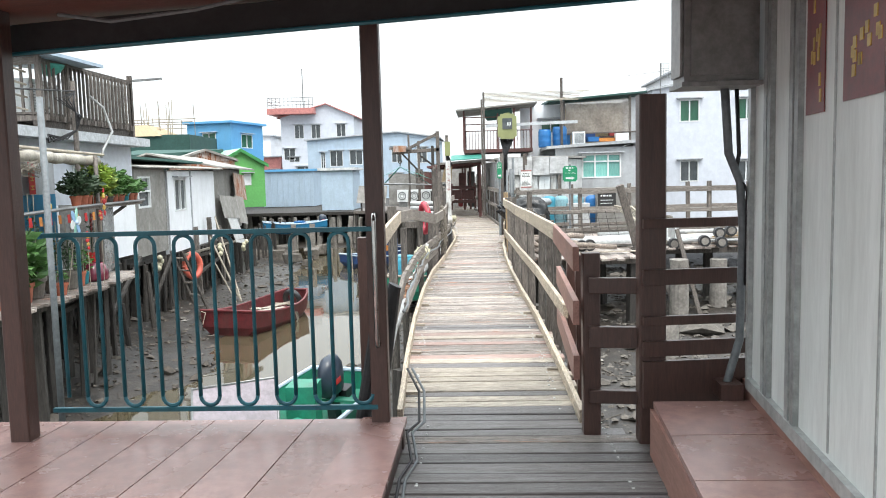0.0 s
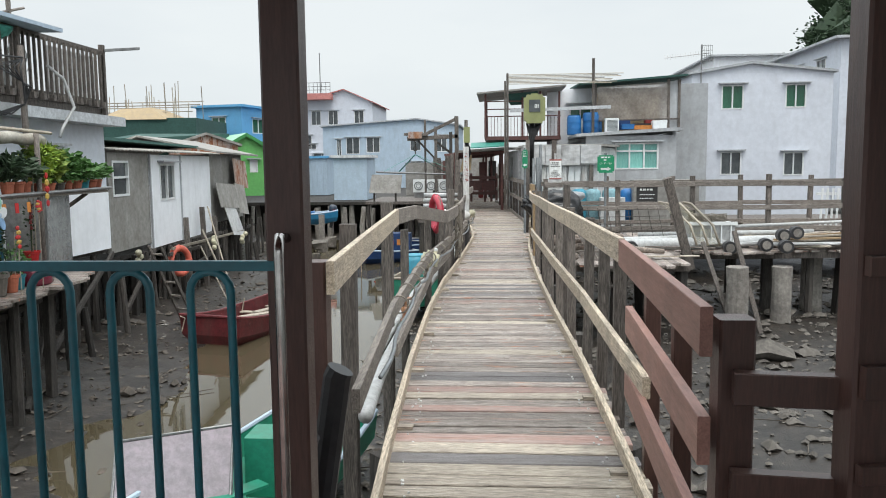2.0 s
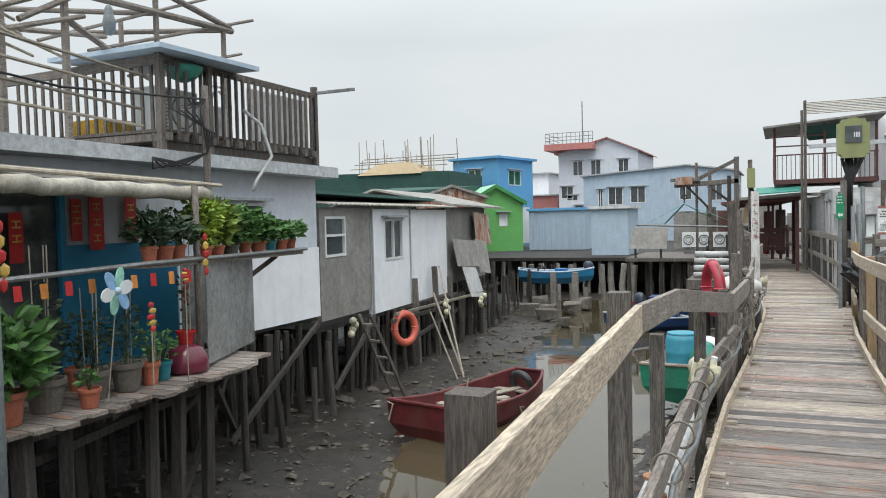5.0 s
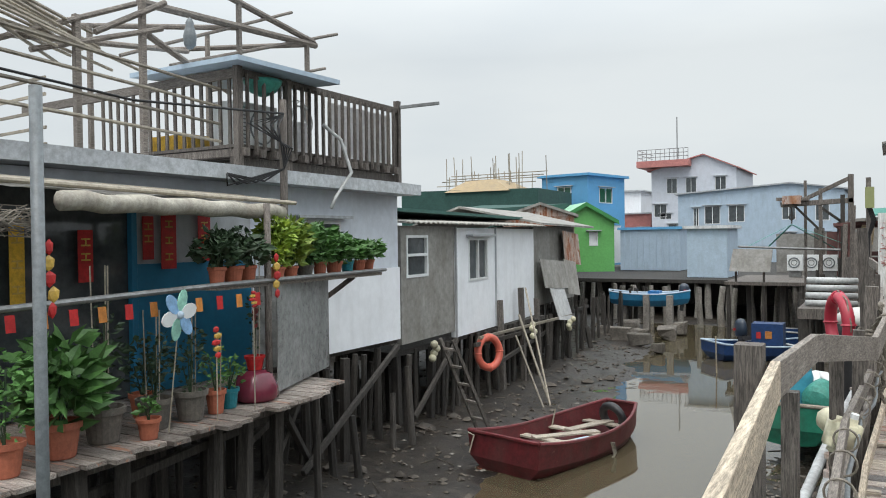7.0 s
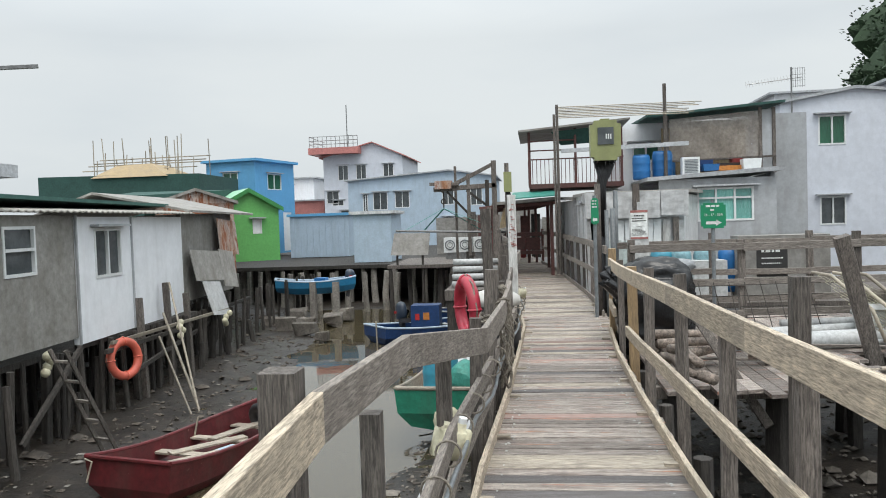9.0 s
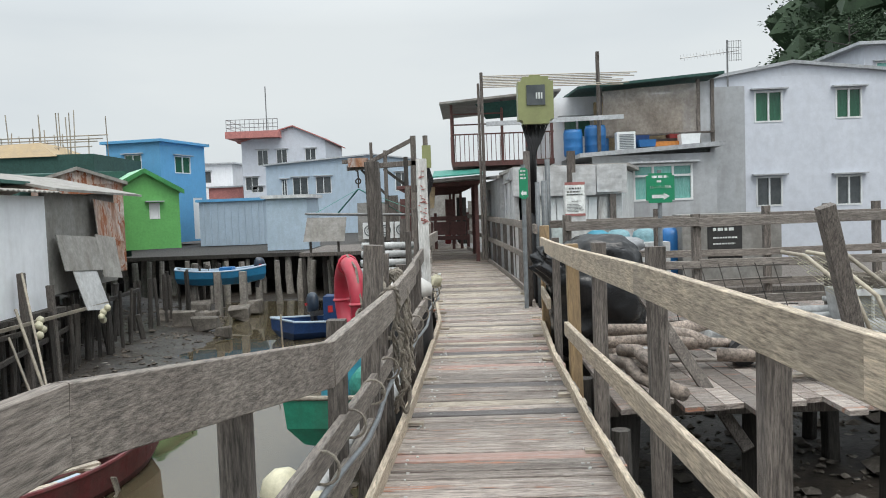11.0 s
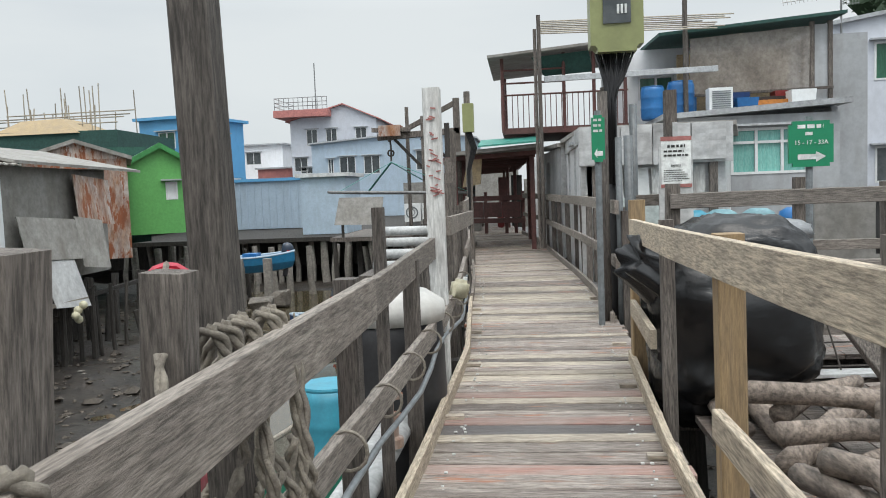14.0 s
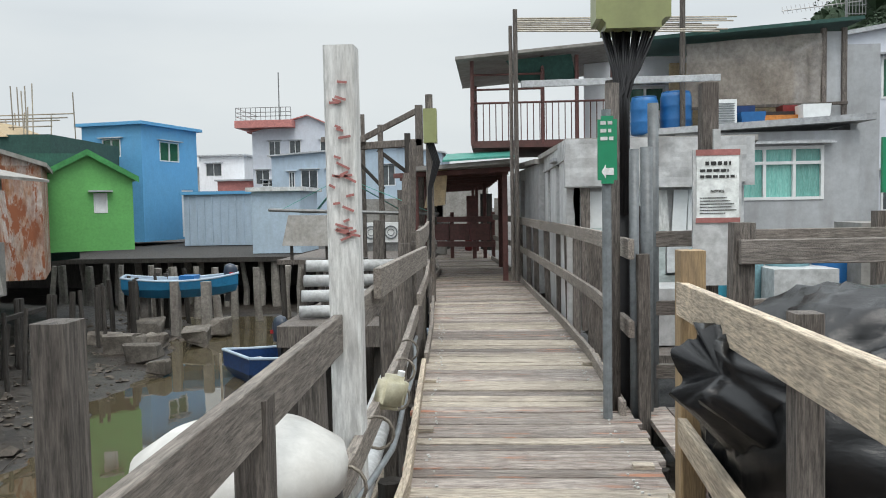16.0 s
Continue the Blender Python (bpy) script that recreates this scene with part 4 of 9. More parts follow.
# red papers
for x, y, z, w, h, tilt, m_ in ((-7.29, 9.9, 1.5, 0.62, 0.62, 45, "red"), (-7.27, 11.3, 1.45, 0.16, 0.5, 0, "red"), (-7.29, 12.05, 1.62, 0.14, 0.45, 0, "red"), (-7.27, 12.3, 1.6, 0.20, 0.62, 0, "red"), (-7.27, 12.8, 1.62, 0.18, 0.52, 0, "red"), (-7.27, 10.62, 1.4, 0.14, 0.8, 0, "yellow"), (-7.27, 9.25, 1.45, 0.2, 0.7, 0, "red")):
    bm = B()
    c, s = math.cos(radians(tilt)), math.sin(radians(tilt))
    k = [(a * w / 2, b * h / 2) for a, b in ((-1, -1), (1, -1), (1, 1), (-1, 1))]
    k = [(a * c - b * s, a * s + b * c) for a, b in k]
    hexa(bm, [(x, y + a, z + b) for a, b in k] + [(x + 0.006, y + a, z + b) for a, b in k])
    sc = thing("red_scroll", (x, y, z - h / 2), "red festive paper with gold print on the veranda", "paper decoration", "festive papers")
    part("paper", bm, m_, sc)
    bm = B()
    for i in range(3 if h > 0.5 else 2):
        zz = z + h * (0.28 - 0.28 * i)
        box(bm, x + 0.008, x + 0.011, y - 0.05, y + 0.05, zz - 0.045, zz - 0.03)
        box(bm, x + 0.008, x + 0.011, y - 0.05, y + 0.05, zz + 0.015, zz + 0.03)
        box(bm, x + 0.008, x + 0.011, y - 0.008, y + 0.008, zz - 0.03, zz + 0.015)
    part("print", bm, "gold", sc)

# upper deck on the roof with its railing
DX, DY0, DY1, DZ = -7.45, 13.55, 17.15, 2.78
deck = thing("roof_deck", (-9, 15.4, 2.49), "grey timber roof deck with slatted railing", "deck")
for i in range(13):
    y = DY0 + 0.05 + i * 0.28
    bm = B()
    beam(bm, (-12.3, y, 2.66), (DX + 0.1, y, 2.66), 0.08, 0.1)
    part("joist", bm, "post_gray", deck)
bm = B()
box(bm, -12.3, DX, DY0, DY1, 2.72, 2.76)
part("deck_surface", bm, "post_gray", deck)
for x in (DX - 0.1, -9.6, -12):
    bm = B()
    beam(bm, (x, DY0, 2.55), (x, DY1, 2.55), 0.1, 0.12)
    part("bearer", bm, "post_gray", deck)
for y in (DY0, 14.45, 17.1):
    bm = B()
    beam(bm, (DX, y, 2.3 if y > 17 else 2.46), (DX, y, 3.78), 0.09, 0.09, up=(0, 1, 0))
    part("post", bm, "post_gray", deck)
bm = B()
beam(bm, (DX, DY0, 3.63), (DX, DY1, 3.63), 0.05, 0.09)
part("handrail", bm, "post_gray", deck)
bm = B()
beam(bm, (DX, DY0, 3.62), (-12.2, DY0 + 0.3, 3.62), 0.05, 0.12)
part("handrail", bm, "rail_grayx", deck)
for i in range(24):
    y = DY0 + 0.12 + i * (DY1 - DY0 - 0.2) / 23
    bm = B()
    beam(bm, (DX + 0.04, y, 2.64), (DX + 0.04, y, 3.62), 0.045, 0.03, up=(0, 1, 0))
    part("baluster", bm, "post_gray", deck)
for i in range(16):
    x = DX - 0.15 - i * 0.17
    bm = B()
    beam(bm, (x, DY0 + 0.01 - (x - DX) * 0.06, 2.68), (x, DY0 - (x - DX) * 0.06, 3.58), 0.045, 0.03)
    part("baluster", bm, "post_gray", deck)
for i in range(5):
    bm = B()
    beam(bm, (-10.3, DY0 - 0.6, 2.9 + i * 0.22), (-14, DY0 - 0.2, 2.9 + i * 0.22), 0.03, 0.04)
    part("lattice_bar", bm, "bamboo", deck)
bm = B()
box(bm, DX - 0.16, DX - 0.13, 15.5, 17.1, 2.78, 3.55)
part("backing_sheet", bm, "tin", deck, "grey ribbed sheet behind the balusters")
bm = B()
hexa(bm, [(-9.2, 13.4, 3.72), (-7.2, 13.3, 3.70), (-7.0, 15.0, 3.66), (-8.4, 15.1, 3.70), (-9.2, 13.4, 3.78), (-7.2, 13.3, 3.76), (-7.0, 15.0, 3.72), (-8.4, 15.1, 3.76)])
part("blue_board", bm, "pale_blue", None, "pale blue board lying on the railing corner", "board", base=(-8, 14, 3.7))
bm = B()
lathe(bm, [(0.05, 0), (0.16, 0.05), (0.24, 0.16), (0.25, 0.2)], (-7.55, 14.1, 3.42), 16)
part("basin", bm, "tealtarp", None, "round pale green basin under the railing board", "basin", base=(-7.55, 14.1, 3.42), smooth=True)
ac = thing("air_conditioner", (-7.95, 14.3, 2.76), "white air conditioner outdoor unit on the roof deck", "air conditioner")
bm = B()
box(bm, -8.25, -7.85, 13.9, 14.7, 2.78, 3.38)
part("casing", bm, "white", ac)
bm = B()
torus(bm, (-7.84, 14.4, 3.08), 0.22, 0.012, (1, 0, 0), 24, 6)
for i in range(10):
    box(bm, -7.85, -7.835, 13.93, 14.1, 2.85 + i * 0.05, 2.865 + i * 0.05)
part("grille", bm, "pvc_gray", ac)
for k, (y, hgt, m_, lab) in enumerate(((14.9, 0.5, "tin", "grey metal crate on the roof deck"), (15.3, 0.35, "white", "white worn box on the roof deck"), (13.9, 0.25, "yellow", "yellow wooden box on the roof deck"))):
    bm = B()
    box(bm, -8.6 - 0.4 * k, -7.9 - 0.4 * k, y, y + 0.5, 2.763, 2.763 + hgt)
    part("crate", bm, m_, None, lab, "crate", base=(-8.2, y, 2.763))
bm = B()
for i in range(4):
    torus(bm, (-8.0 + R.uniform(-0.03, 0.03), 15.35, 3.35 + R.uniform(-0.05, 0.05)), 0.2 + 0.02 * i, 0.01, (1, R.uniform(-0.4, 0.4), R.uniform(-0.3, 0.3)), 24, 5)
part("coiled_wire", bm, "steel", None, "coil of grey wire hung on the deck crates", "wire coil", base=(-8, 15.35, 3.1))

# open roof frame over the deck
perg = thing("roof_frame", (-9, 13.5, 2.49), "bare grey bamboo and timber roof frame above the deck", "frame")
for x, y, z0, z1 in ((-7.62, 11.5, 2.47, 3.85), (-7.62, 12.3, 2.47, 4.4), (-9.0, 15.2, 2.76, 4.75), (-9.0, 16.77, 2.76, 4.88), (-9.0, 15.2, 4.76, 5.2), (-10.8, 14, 2.76, 4.8), (-11.0, 16.5, 2.76, 5.2)):
    bm = B()
    beam(bm, (x, y, z0), (x, y, z1), 0.065, 0.065, up=(0, 1, 0))
    part("post", bm, "rail_gray", perg)
for p, q, r in (((-9.0, 13.4, 4.68), (-9.0, 17.0, 4.86), 0.055), ((-9.0, 15.0, 5.16), (-9.0, 16.95, 4.90), 0.05), ((-9.0, 13.1, 3.93), (-9.0, 16.4, 5.27), 0.025), ((-9.0, 13.9, 3.95), (-9.0, 17.6, 5.18), 0.028),
                ((-9.0, 14.6, 3.72), (-9.0, 17.25, 4.52), 0.025), ((-7.6, 10.6, 3.40), (-7.6, 12.2, 4.13), 0.03), ((-7.6, 11.0, 3.40), (-7.6, 12.55, 3.94), 0.03), ((-7.6, 11.7, 3.72), (-7.6, 12.6, 4.24), 0.035),
                ((-7.6, 12.3, 3.85), (-9.0, 15.0, 3.75), 0.04), ((-7.6, 10.8, 3.5), (-9.0, 14.2, 4.2), 0.035), ((-9.0, 15.0, 5.16), (-12.5, 13, 5.5), 0.045), ((-9.0, 17.0, 4.88), (-12.0, 16.6, 5.1), 0.045), ((-9.0, 15.2, 4.75), (-11.0, 14.0, 4.8), 0.04)):
    bm = B()
    tube(bm, [p, q], r, 7)
    part("roof_pole", bm, "rail_gray", perg)
for i in range(14):
    bm = B()
    x0, z = -7.0 - i * 0.12, 3.42 + (i % 5) * 0.09
    tube(bm, [(-6.0 - R.random() * 0.8, 9.0 + i * 0.03, z), (-7.9 - R.random() * 0.6, 11.6 + R.random() * 1.1, z + 0.1)], 0.018, 6)
    part("bamboo_pole", bm, "bamboo", perg)
for i in range(4):
    bm = B()
    tube(bm, [(-6.6, 9.2 + i * 0.2, 2.72 + i * 0.2), (-7.6, 13.4, 2.78 + i * 0.21)], 0.02, 6)
    part("bamboo_pole", bm, "bamboo", perg)
bird = B()
lathe(bird, [(0.03, 0), (0.075, 0.05), (0.085, 0.16), (0.065, 0.25), (0.05, 0.29), (0.055, 0.33), (0.03, 0.38), (0.005, 0.40)], (-8.3, 13.6, 4.02), 12)
part("bird_figure", bird, "pvc_gray", None, "grey bird-shaped ornament on the roof frame", "ornament", base=(-8.3, 13.6, 4.02), smooth=True)
bm = B()
beam(bm, (-7.4, 17.1, 3.68), (-6.9, 17.5, 3.76), 0.06, 0.05)
part("gutter_bar", bm, "steel", None, "grey metal bar sticking out from the deck corner", "bar", base=(-7, 17.4, 3.66))

# cables on the pole in front
bm = B()
tube(bm, [(-7.05, 13.9, 0.0), (-7.05, 13.9, 3.3)], 0.05, 8, 0.045)
part("cable_pole", bm, "post_gray", None, "grey round cable pole against the roof edge", "pole", base=(-7.05, 13.9, 0), smooth=True)
for k in range(5):
    bm = B()
    tube(bm, [(-7.0, 13.85, 3.1), (-6.95 - 0.03 * k, 13.7 - 0.1 * k, 2.95), (-6.95, 13.75 + 0.05 * k, 2.7), (-7.0, 13.85, 2.45), (-7.0, 13.5 - 0.15 * k, 2.28 - 0.02 * k), (-7.0, 12.9, 2.33)], 0.012, 6)
    part("cable", bm, "cable", None, "black cable looped on the roof pole", "cable", "cables on the roof pole", base=(-7.0, 13.85, 2.3), smooth=True)
bm = B()
tube(bm, [(-6.5, 6.5, 3.4), (-6.6, 9, 3.0), (-6.8, 11.5, 2.92), (-7.0, 13.85, 3.12)], 0.014, 6)
part("cable", bm, "cable", None, "black service cable slung to the roof pole", "cable", base=(-7.0, 13.85, 3.1), smooth=True)
bm = B()
tube(bm, [(-7.3, 15.0, 3.15), (-7.15, 15.2, 2.95), (-7.05, 15.3, 2.5), (-7.1, 15.0, 2.15), (-7.1, 14.9, 2.0)], 0.025, 8)
part("hose", bm, "pvc", None, "white hose hanging over the roof edge", "hose", base=(-7.1, 15.1, 2.0), smooth=True)

# awning and the pot shelf
awn = thing("awning", (-6.1, 11.4, 1.9), "rolled cream cloth awning on bamboo poles", "awning")
bm = B()
n = 14
pts = [(-5.75 - 0.45 * i / n + 0.03 * math.sin(i * 1.7), 10.0 + 2.9 * i / n, 1.88 + 0.012 * math.sin(i * 2.1)) for i in range(n + 1)]
tube(bm, pts, 0.075, 10)
part("rolled_cloth", bm, "cream", awn, smooth=True)
bm = B()
vs = [[bm.verts.new((-5.85 - 1.5 * j / 5 - 0.35 * i / 12, 9.7 + 3.3 * i / 12, 1.97 + 0.16 * j / 5 + 0.015 * math.sin(i * 1.3 + j))) for i in range(13)] for j in range(6)]
for a, b in zip(vs, vs[1:]):
    for i in range(12):
        bm.faces.new((a[i], a[i + 1], b[i + 1], b[i]))
g = bmesh.ops.solidify(bm, geom=bm.faces[:], thickness=0.02)
part("sheet", bm, "tin_dull", awn)
for k in range(4):
    bm = B()
    tube(bm, [(-5.75 - 0.35 * k, 9.0, 2.02 + 0.04 * k), (-6.2 - 0.35 * k, 13.1 + 0.1 * k, 1.98 + 0.04 * k)], 0.022, 7)
    part("pole", bm, "bamboo", awn)
shelf = thing("plant_shelf", (-6.3, 13.2, 1.1), "weathered board shelf for flowerpots on brackets", "shelf")
bm = B()
hexa(bm, [(-6.1, 11.6, 1.13), (-5.85, 11.6, 1.13), (-6.5, 15.2, 1.10), (-6.85, 15.2, 1.10), (-6.1, 11.6, 1.17), (-5.85, 11.6, 1.17), (-6.5, 15.2, 1.14), (-6.85, 15.2, 1.14)])
part("shelf_board", bm, "rail_gray", shelf)
bm = B()
tube(bm, [(-5.78, 9.0, 1.12), (-5.84, 11.6, 1.18), (-6.48, 15.25, 1.17)], 0.025, 8)
part("shelf_bar", bm, "steel", shelf)
bm = B()
beam(bm, (-7.55, 14.3, 0.35), (-6.6, 14.7, 1.1), 0.06, 0.06)
part("bracket", bm, "post_gray", shelf)
for x, y, z0, z1, r, m_, lab in ((-5.17, 9.45, -1.7, 2.55, 0.04, "pvc_gray", "grey metal pole at the veranda corner"), (-6.02, 12.45, 0.0, 1.95, 0.035, "post_gray", "grey timber veranda post")):
    bm = B()
    tube(bm, [(x, y, z0), (x, y, z1)], r, 10)
    part("veranda_pole", bm, m_, None, lab, "pole", base=(x, y, z0), smooth=True)

# houses two, three and the leaning sheet shacks
h2 = thing("stilt_house", (-9, 18.5, -0.2), "grey sheet-clad stilt house with a white two-pane window", "house")
p2, q2 = (-7.62, 17.42), (-7.76, 19.5)
wall("wall", h2, p2, q2, -0.18, 1.80, "tin_dull", [(0.18, 0.98, 0.92, 1.64)])
wall("wall", h2, (-7.75, 17.40), (-11, 17.40), -0.18, 1.80, "tin_dull")
window(h2, p2, q2, 0.18, 0.98, 0.92, 1.64, panes=1, transom=0.36, hood=False)
h3 = thing("stilt_house", (-9, 21.7, -0.3), "white sheet-clad stilt house with a tall narrow window", "house")
p3, q3 = (-7.74, 19.51), (-8.09, 24.1)
wall("wall", h3, p3, q3, -0.30, 1.78, "white_wall", [(0.62, 1.62, 0.73, 1.58)])
wall("wall", h3, q3, (-11, 24.1), -0.30, 1.78, "white_wall")
window(h3, p3, q3, 0.62, 1.62, 0.73, 1.58, panes=2)
for s in (0.0, 2.05):
    bm = B()
    beam(bm, (*at_wall(p3, q3, s, 0.015), -0.3), (*at_wall(p3, q3, s, 0.015), 1.8), 0.04, 0.03, up=(0, 1, 0))
    part("cover_strip", bm, "gray_wall", h3)
for h_, a, b, z, m_ in ((h2, (-7.45, 17.35), (-7.55, 19.5), 1.84, "roof"), (h3, (-7.52, 19.45), (-7.85, 24.3), 1.84, "roof")):
    n = 12 if h_ is h2 else 26
    bm = B()
    rows = []
    for i in range(n * 4 + 1):
        t0 = i / (n * 4)
        xa, ya = a[0] + (b[0] - a[0]) * t0, a[1] + (b[1] - a[1]) * t0
        dz = 0.012 * math.sin(i * math.pi / 2)
        rows.append([bm.verts.new((xa, ya, z + dz)), bm.verts.new((-11.4, ya, z + 0.35 + dz)), bm.verts.new((-11.4, ya, z + 0.37 + dz)), bm.verts.new((xa, ya, z + 0.02 + dz))])
    for r0, r1 in zip(rows, rows[1:]):
        for k in range(4):
            bm.faces.new((r0[k], r0[(k + 1) % 4], r1[(k + 1) % 4], r1[k]))
    bm.faces.new(rows[0][::-1])
    bm.faces.new(rows[-1])
    part("roof", bm, m_, h_)
    bm = B()
    box(bm, -11, a[0] - 0.35, a[1], b[1] - 0.05, -0.40, -0.31)
    part("floor", bm, "pile", h_)
bm = B()
hexa(bm, [(-7.9, 17.5, 2.06), (-8.5, 24.4, 2.02), (-9.6, 24.4, 2.02), (-9.6, 17.5, 2.06), (-7.9, 17.5, 2.12), (-8.5, 24.4, 2.08), (-9.6, 24.4, 2.08), (-9.6, 17.5, 2.12)])
part("roof_cap", bm, "green_trim" if False else "net", h3)

h4 = thing("stilt_shack", (-9, 26, -0.2), "patched sheet metal shack with leaning boards and a low-pitched tin roof", "shack")
wall("wall", h4, (-8.12, 24.15), (-8.35, 27.6), -0.1, 1.85, "tin_dull", [])
wall("wall", h4, (-8.35, 27.6), (-11, 27.8), -0.1, 1.9, "tin_dull")
bm = B()
hexa(bm, [(-7.9, 24.2, 1.88), (-8.1, 28.6, 1.82), (-10.2, 28.6, 2.3), (-10.2, 24.2, 2.35), (-7.9, 24.2, 1.93), (-8.1, 28.6, 1.87), (-10.2, 28.6, 2.35), (-10.2, 24.2, 2.40)])
part("roof", bm, "tin_dull", h4)
bm = B()
hexa(bm, [(-10.2, 24.2, 2.35), (-10.2, 28.6, 2.3), (-11.6, 28.6, 1.9), (-11.6, 24.2, 1.9), (-10.2, 24.2, 2.40), (-10.2, 28.6, 2.35), (-11.6, 28.6, 1.95), (-11.6, 24.2, 1.95)])
part("roof", bm, "tin_dull", h4)
for x, y0, y1, z0, z1, m_, lean_, lab in ((-8.0, 24.3, 25.9, 0.35, 1.05, "tin_dull", 0.12, "leaning grey sheet against the shack"), (-7.9, 24.6, 25.6, -0.45, 0.45, "tin", 0.25, "rust-stained white sheet leaning outward"), (-8.1, 26.1, 27.3, 0.9, 1.75, "rust", 0.05, "rusty patch sheet on the shack"), (-8.0, 25.9, 26.8, 0.1, 1.0, "tin_dull", 0.1, "curved grey sheet against the shack")):
    bm = B()
    hexa(bm, [(x + lean_, y0, z0), (x + lean_, y1, z0 - 0.1), (x - 0.03, y1, z1 - 0.1), (x - 0.03, y0, z1), (x + lean_ + 0.015, y0, z0), (x + lean_ + 0.015, y1, z0 - 0.1), (x - 0.015, y1, z1 - 0.1), (x - 0.015, y0, z1)])
    part("loose_sheet", bm, m_, None, lab, "sheet", base=(x, y0, z0))

# stilts under the houses
zt = lambda x, y: -0.14 if y < 17.3 else -0.33
row = [(x, y) for y in np.arange(9.3, 17.5, 0.62) for x in (-7.55, -8.9, -10.4)]
row += [(x - 0.04 * (y - 17), y) for y in np.arange(17.6, 27.5, 0.42) for x in (-7.7, -8.7, -10)]
row += [(-8.7 + R.uniform(-0.6, 0.3), 27.5 + i * 0.35) for i in range(26)]
stilts("stilt", [(x + R.uniform(-0.14, 0.1), y + R.uniform(-0.15, 0.15)) for x, y in row], zt, "dark weathered timber stilt standing in the mud")
rz = random.Random(77)
more = [(rz.uniform(-8.6, -7.0), rz.uniform(9.5, 17.2)) for _ in range(34)] + [(rz.uniform(-8.8, -7.5) - 0.04 * (y - 17), y) for y in np.arange(17.7, 28.5, 0.2)]
more += [(rz.uniform(-12, -9), rz.uniform(10, 28)) for _ in range(60)]
stilts("stilt", more, lambda x, y: zt(x, y) - rz.choice((0, 0, 0.3, 0.7)), "thin dark stilt packed among the others", r=0.045, lean=0.2)
# dark sheet added behind the stilts; it supplies the deep shade under the houses
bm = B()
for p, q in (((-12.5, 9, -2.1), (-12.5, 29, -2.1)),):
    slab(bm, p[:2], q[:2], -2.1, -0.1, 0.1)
part("back_boarding", bm, "pile", None, "dark sheet added for the shade at the back under the houses", "boarding", base=(-12.5, 19, -2.1))
stilts("stilt", [(-5.95, 9.6), (-5.9, 10.6), (-6.0, 11.7), (-6.15, 12.7), (-6.6, 13.9), (-7.1, 10.3), (-7.0, 11.9), (-7.1, 13.2), (-6.5, 11.2), (-6.6, 12.3), (-5.8, 10.1), (-6.1, 12.2)], -0.02, "grey timber stilt under the flowerpot platform", r=0.06, square=0.8)
for p, q in (((-6.2, 12.9, -0.3), (-7.4, 14.8, -1.5)), ((-6.1, 12.0, -1.6), (-6.9, 14.4, 0.3)), ((-7.3, 16.8, -0.1), (-6.9, 14.0, -1.3)), ((-6.3, 12.3, -0.55), (-6.9, 13.8, -0.35)), ((-6.0, 10.2, -0.4), (-6.2, 12.6, -0.25)), ((-7.5, 17.6, -1.4), (-7.6, 19.3, -0.3)), ((-7.6, 20, -0.5), (-7.9, 24, -0.6)), ((-7.5, 20.5, -1.0), (-8.1, 25.5, -0.7)), ((-8.1, 25, -0.5), (-8.3, 28.6, -0.45))):
    bm = B()
    beam(bm, p, q, 0.06, 0.08)
    part("brace", bm, "pile", None, "grey timber brace between the stilts", "brace", "braces between the stilts", base=p)
# pots' platform
pp = thing("pot_platform", (-6.6, 11.2, -0.05), "rough plank platform in front of the veranda", kind="structure")
for i in range(24):
    y = 9.1 + i * 0.19
    bm = B()
    e = -5.62 - 0.09 * max(0, y - 11) ** 1.4 + R.uniform(-0.1, 0.12)
    hexa(bm, [(-7.4, y, -0.05), (e, y, -0.05), (e, y + 0.17, -0.05), (-7.4, y + 0.17, -0.05), (-7.4, y, -0.015), (e, y, -0.015), (e, y + 0.17, -0.015), (-7.4, y + 0.17, -0.015)])
    part("plank", bm, "plank", pp)
bm = B()
beam(bm, (-5.8, 9.0, -0.12), (-6.1, 13.2, -0.12), 0.07, 0.12)
beam(bm, (-6.9, 9.0, -0.12), (-7.0, 13.6, -0.12), 0.07, 0.12)
part("bearer", bm, "post_gray", pp)


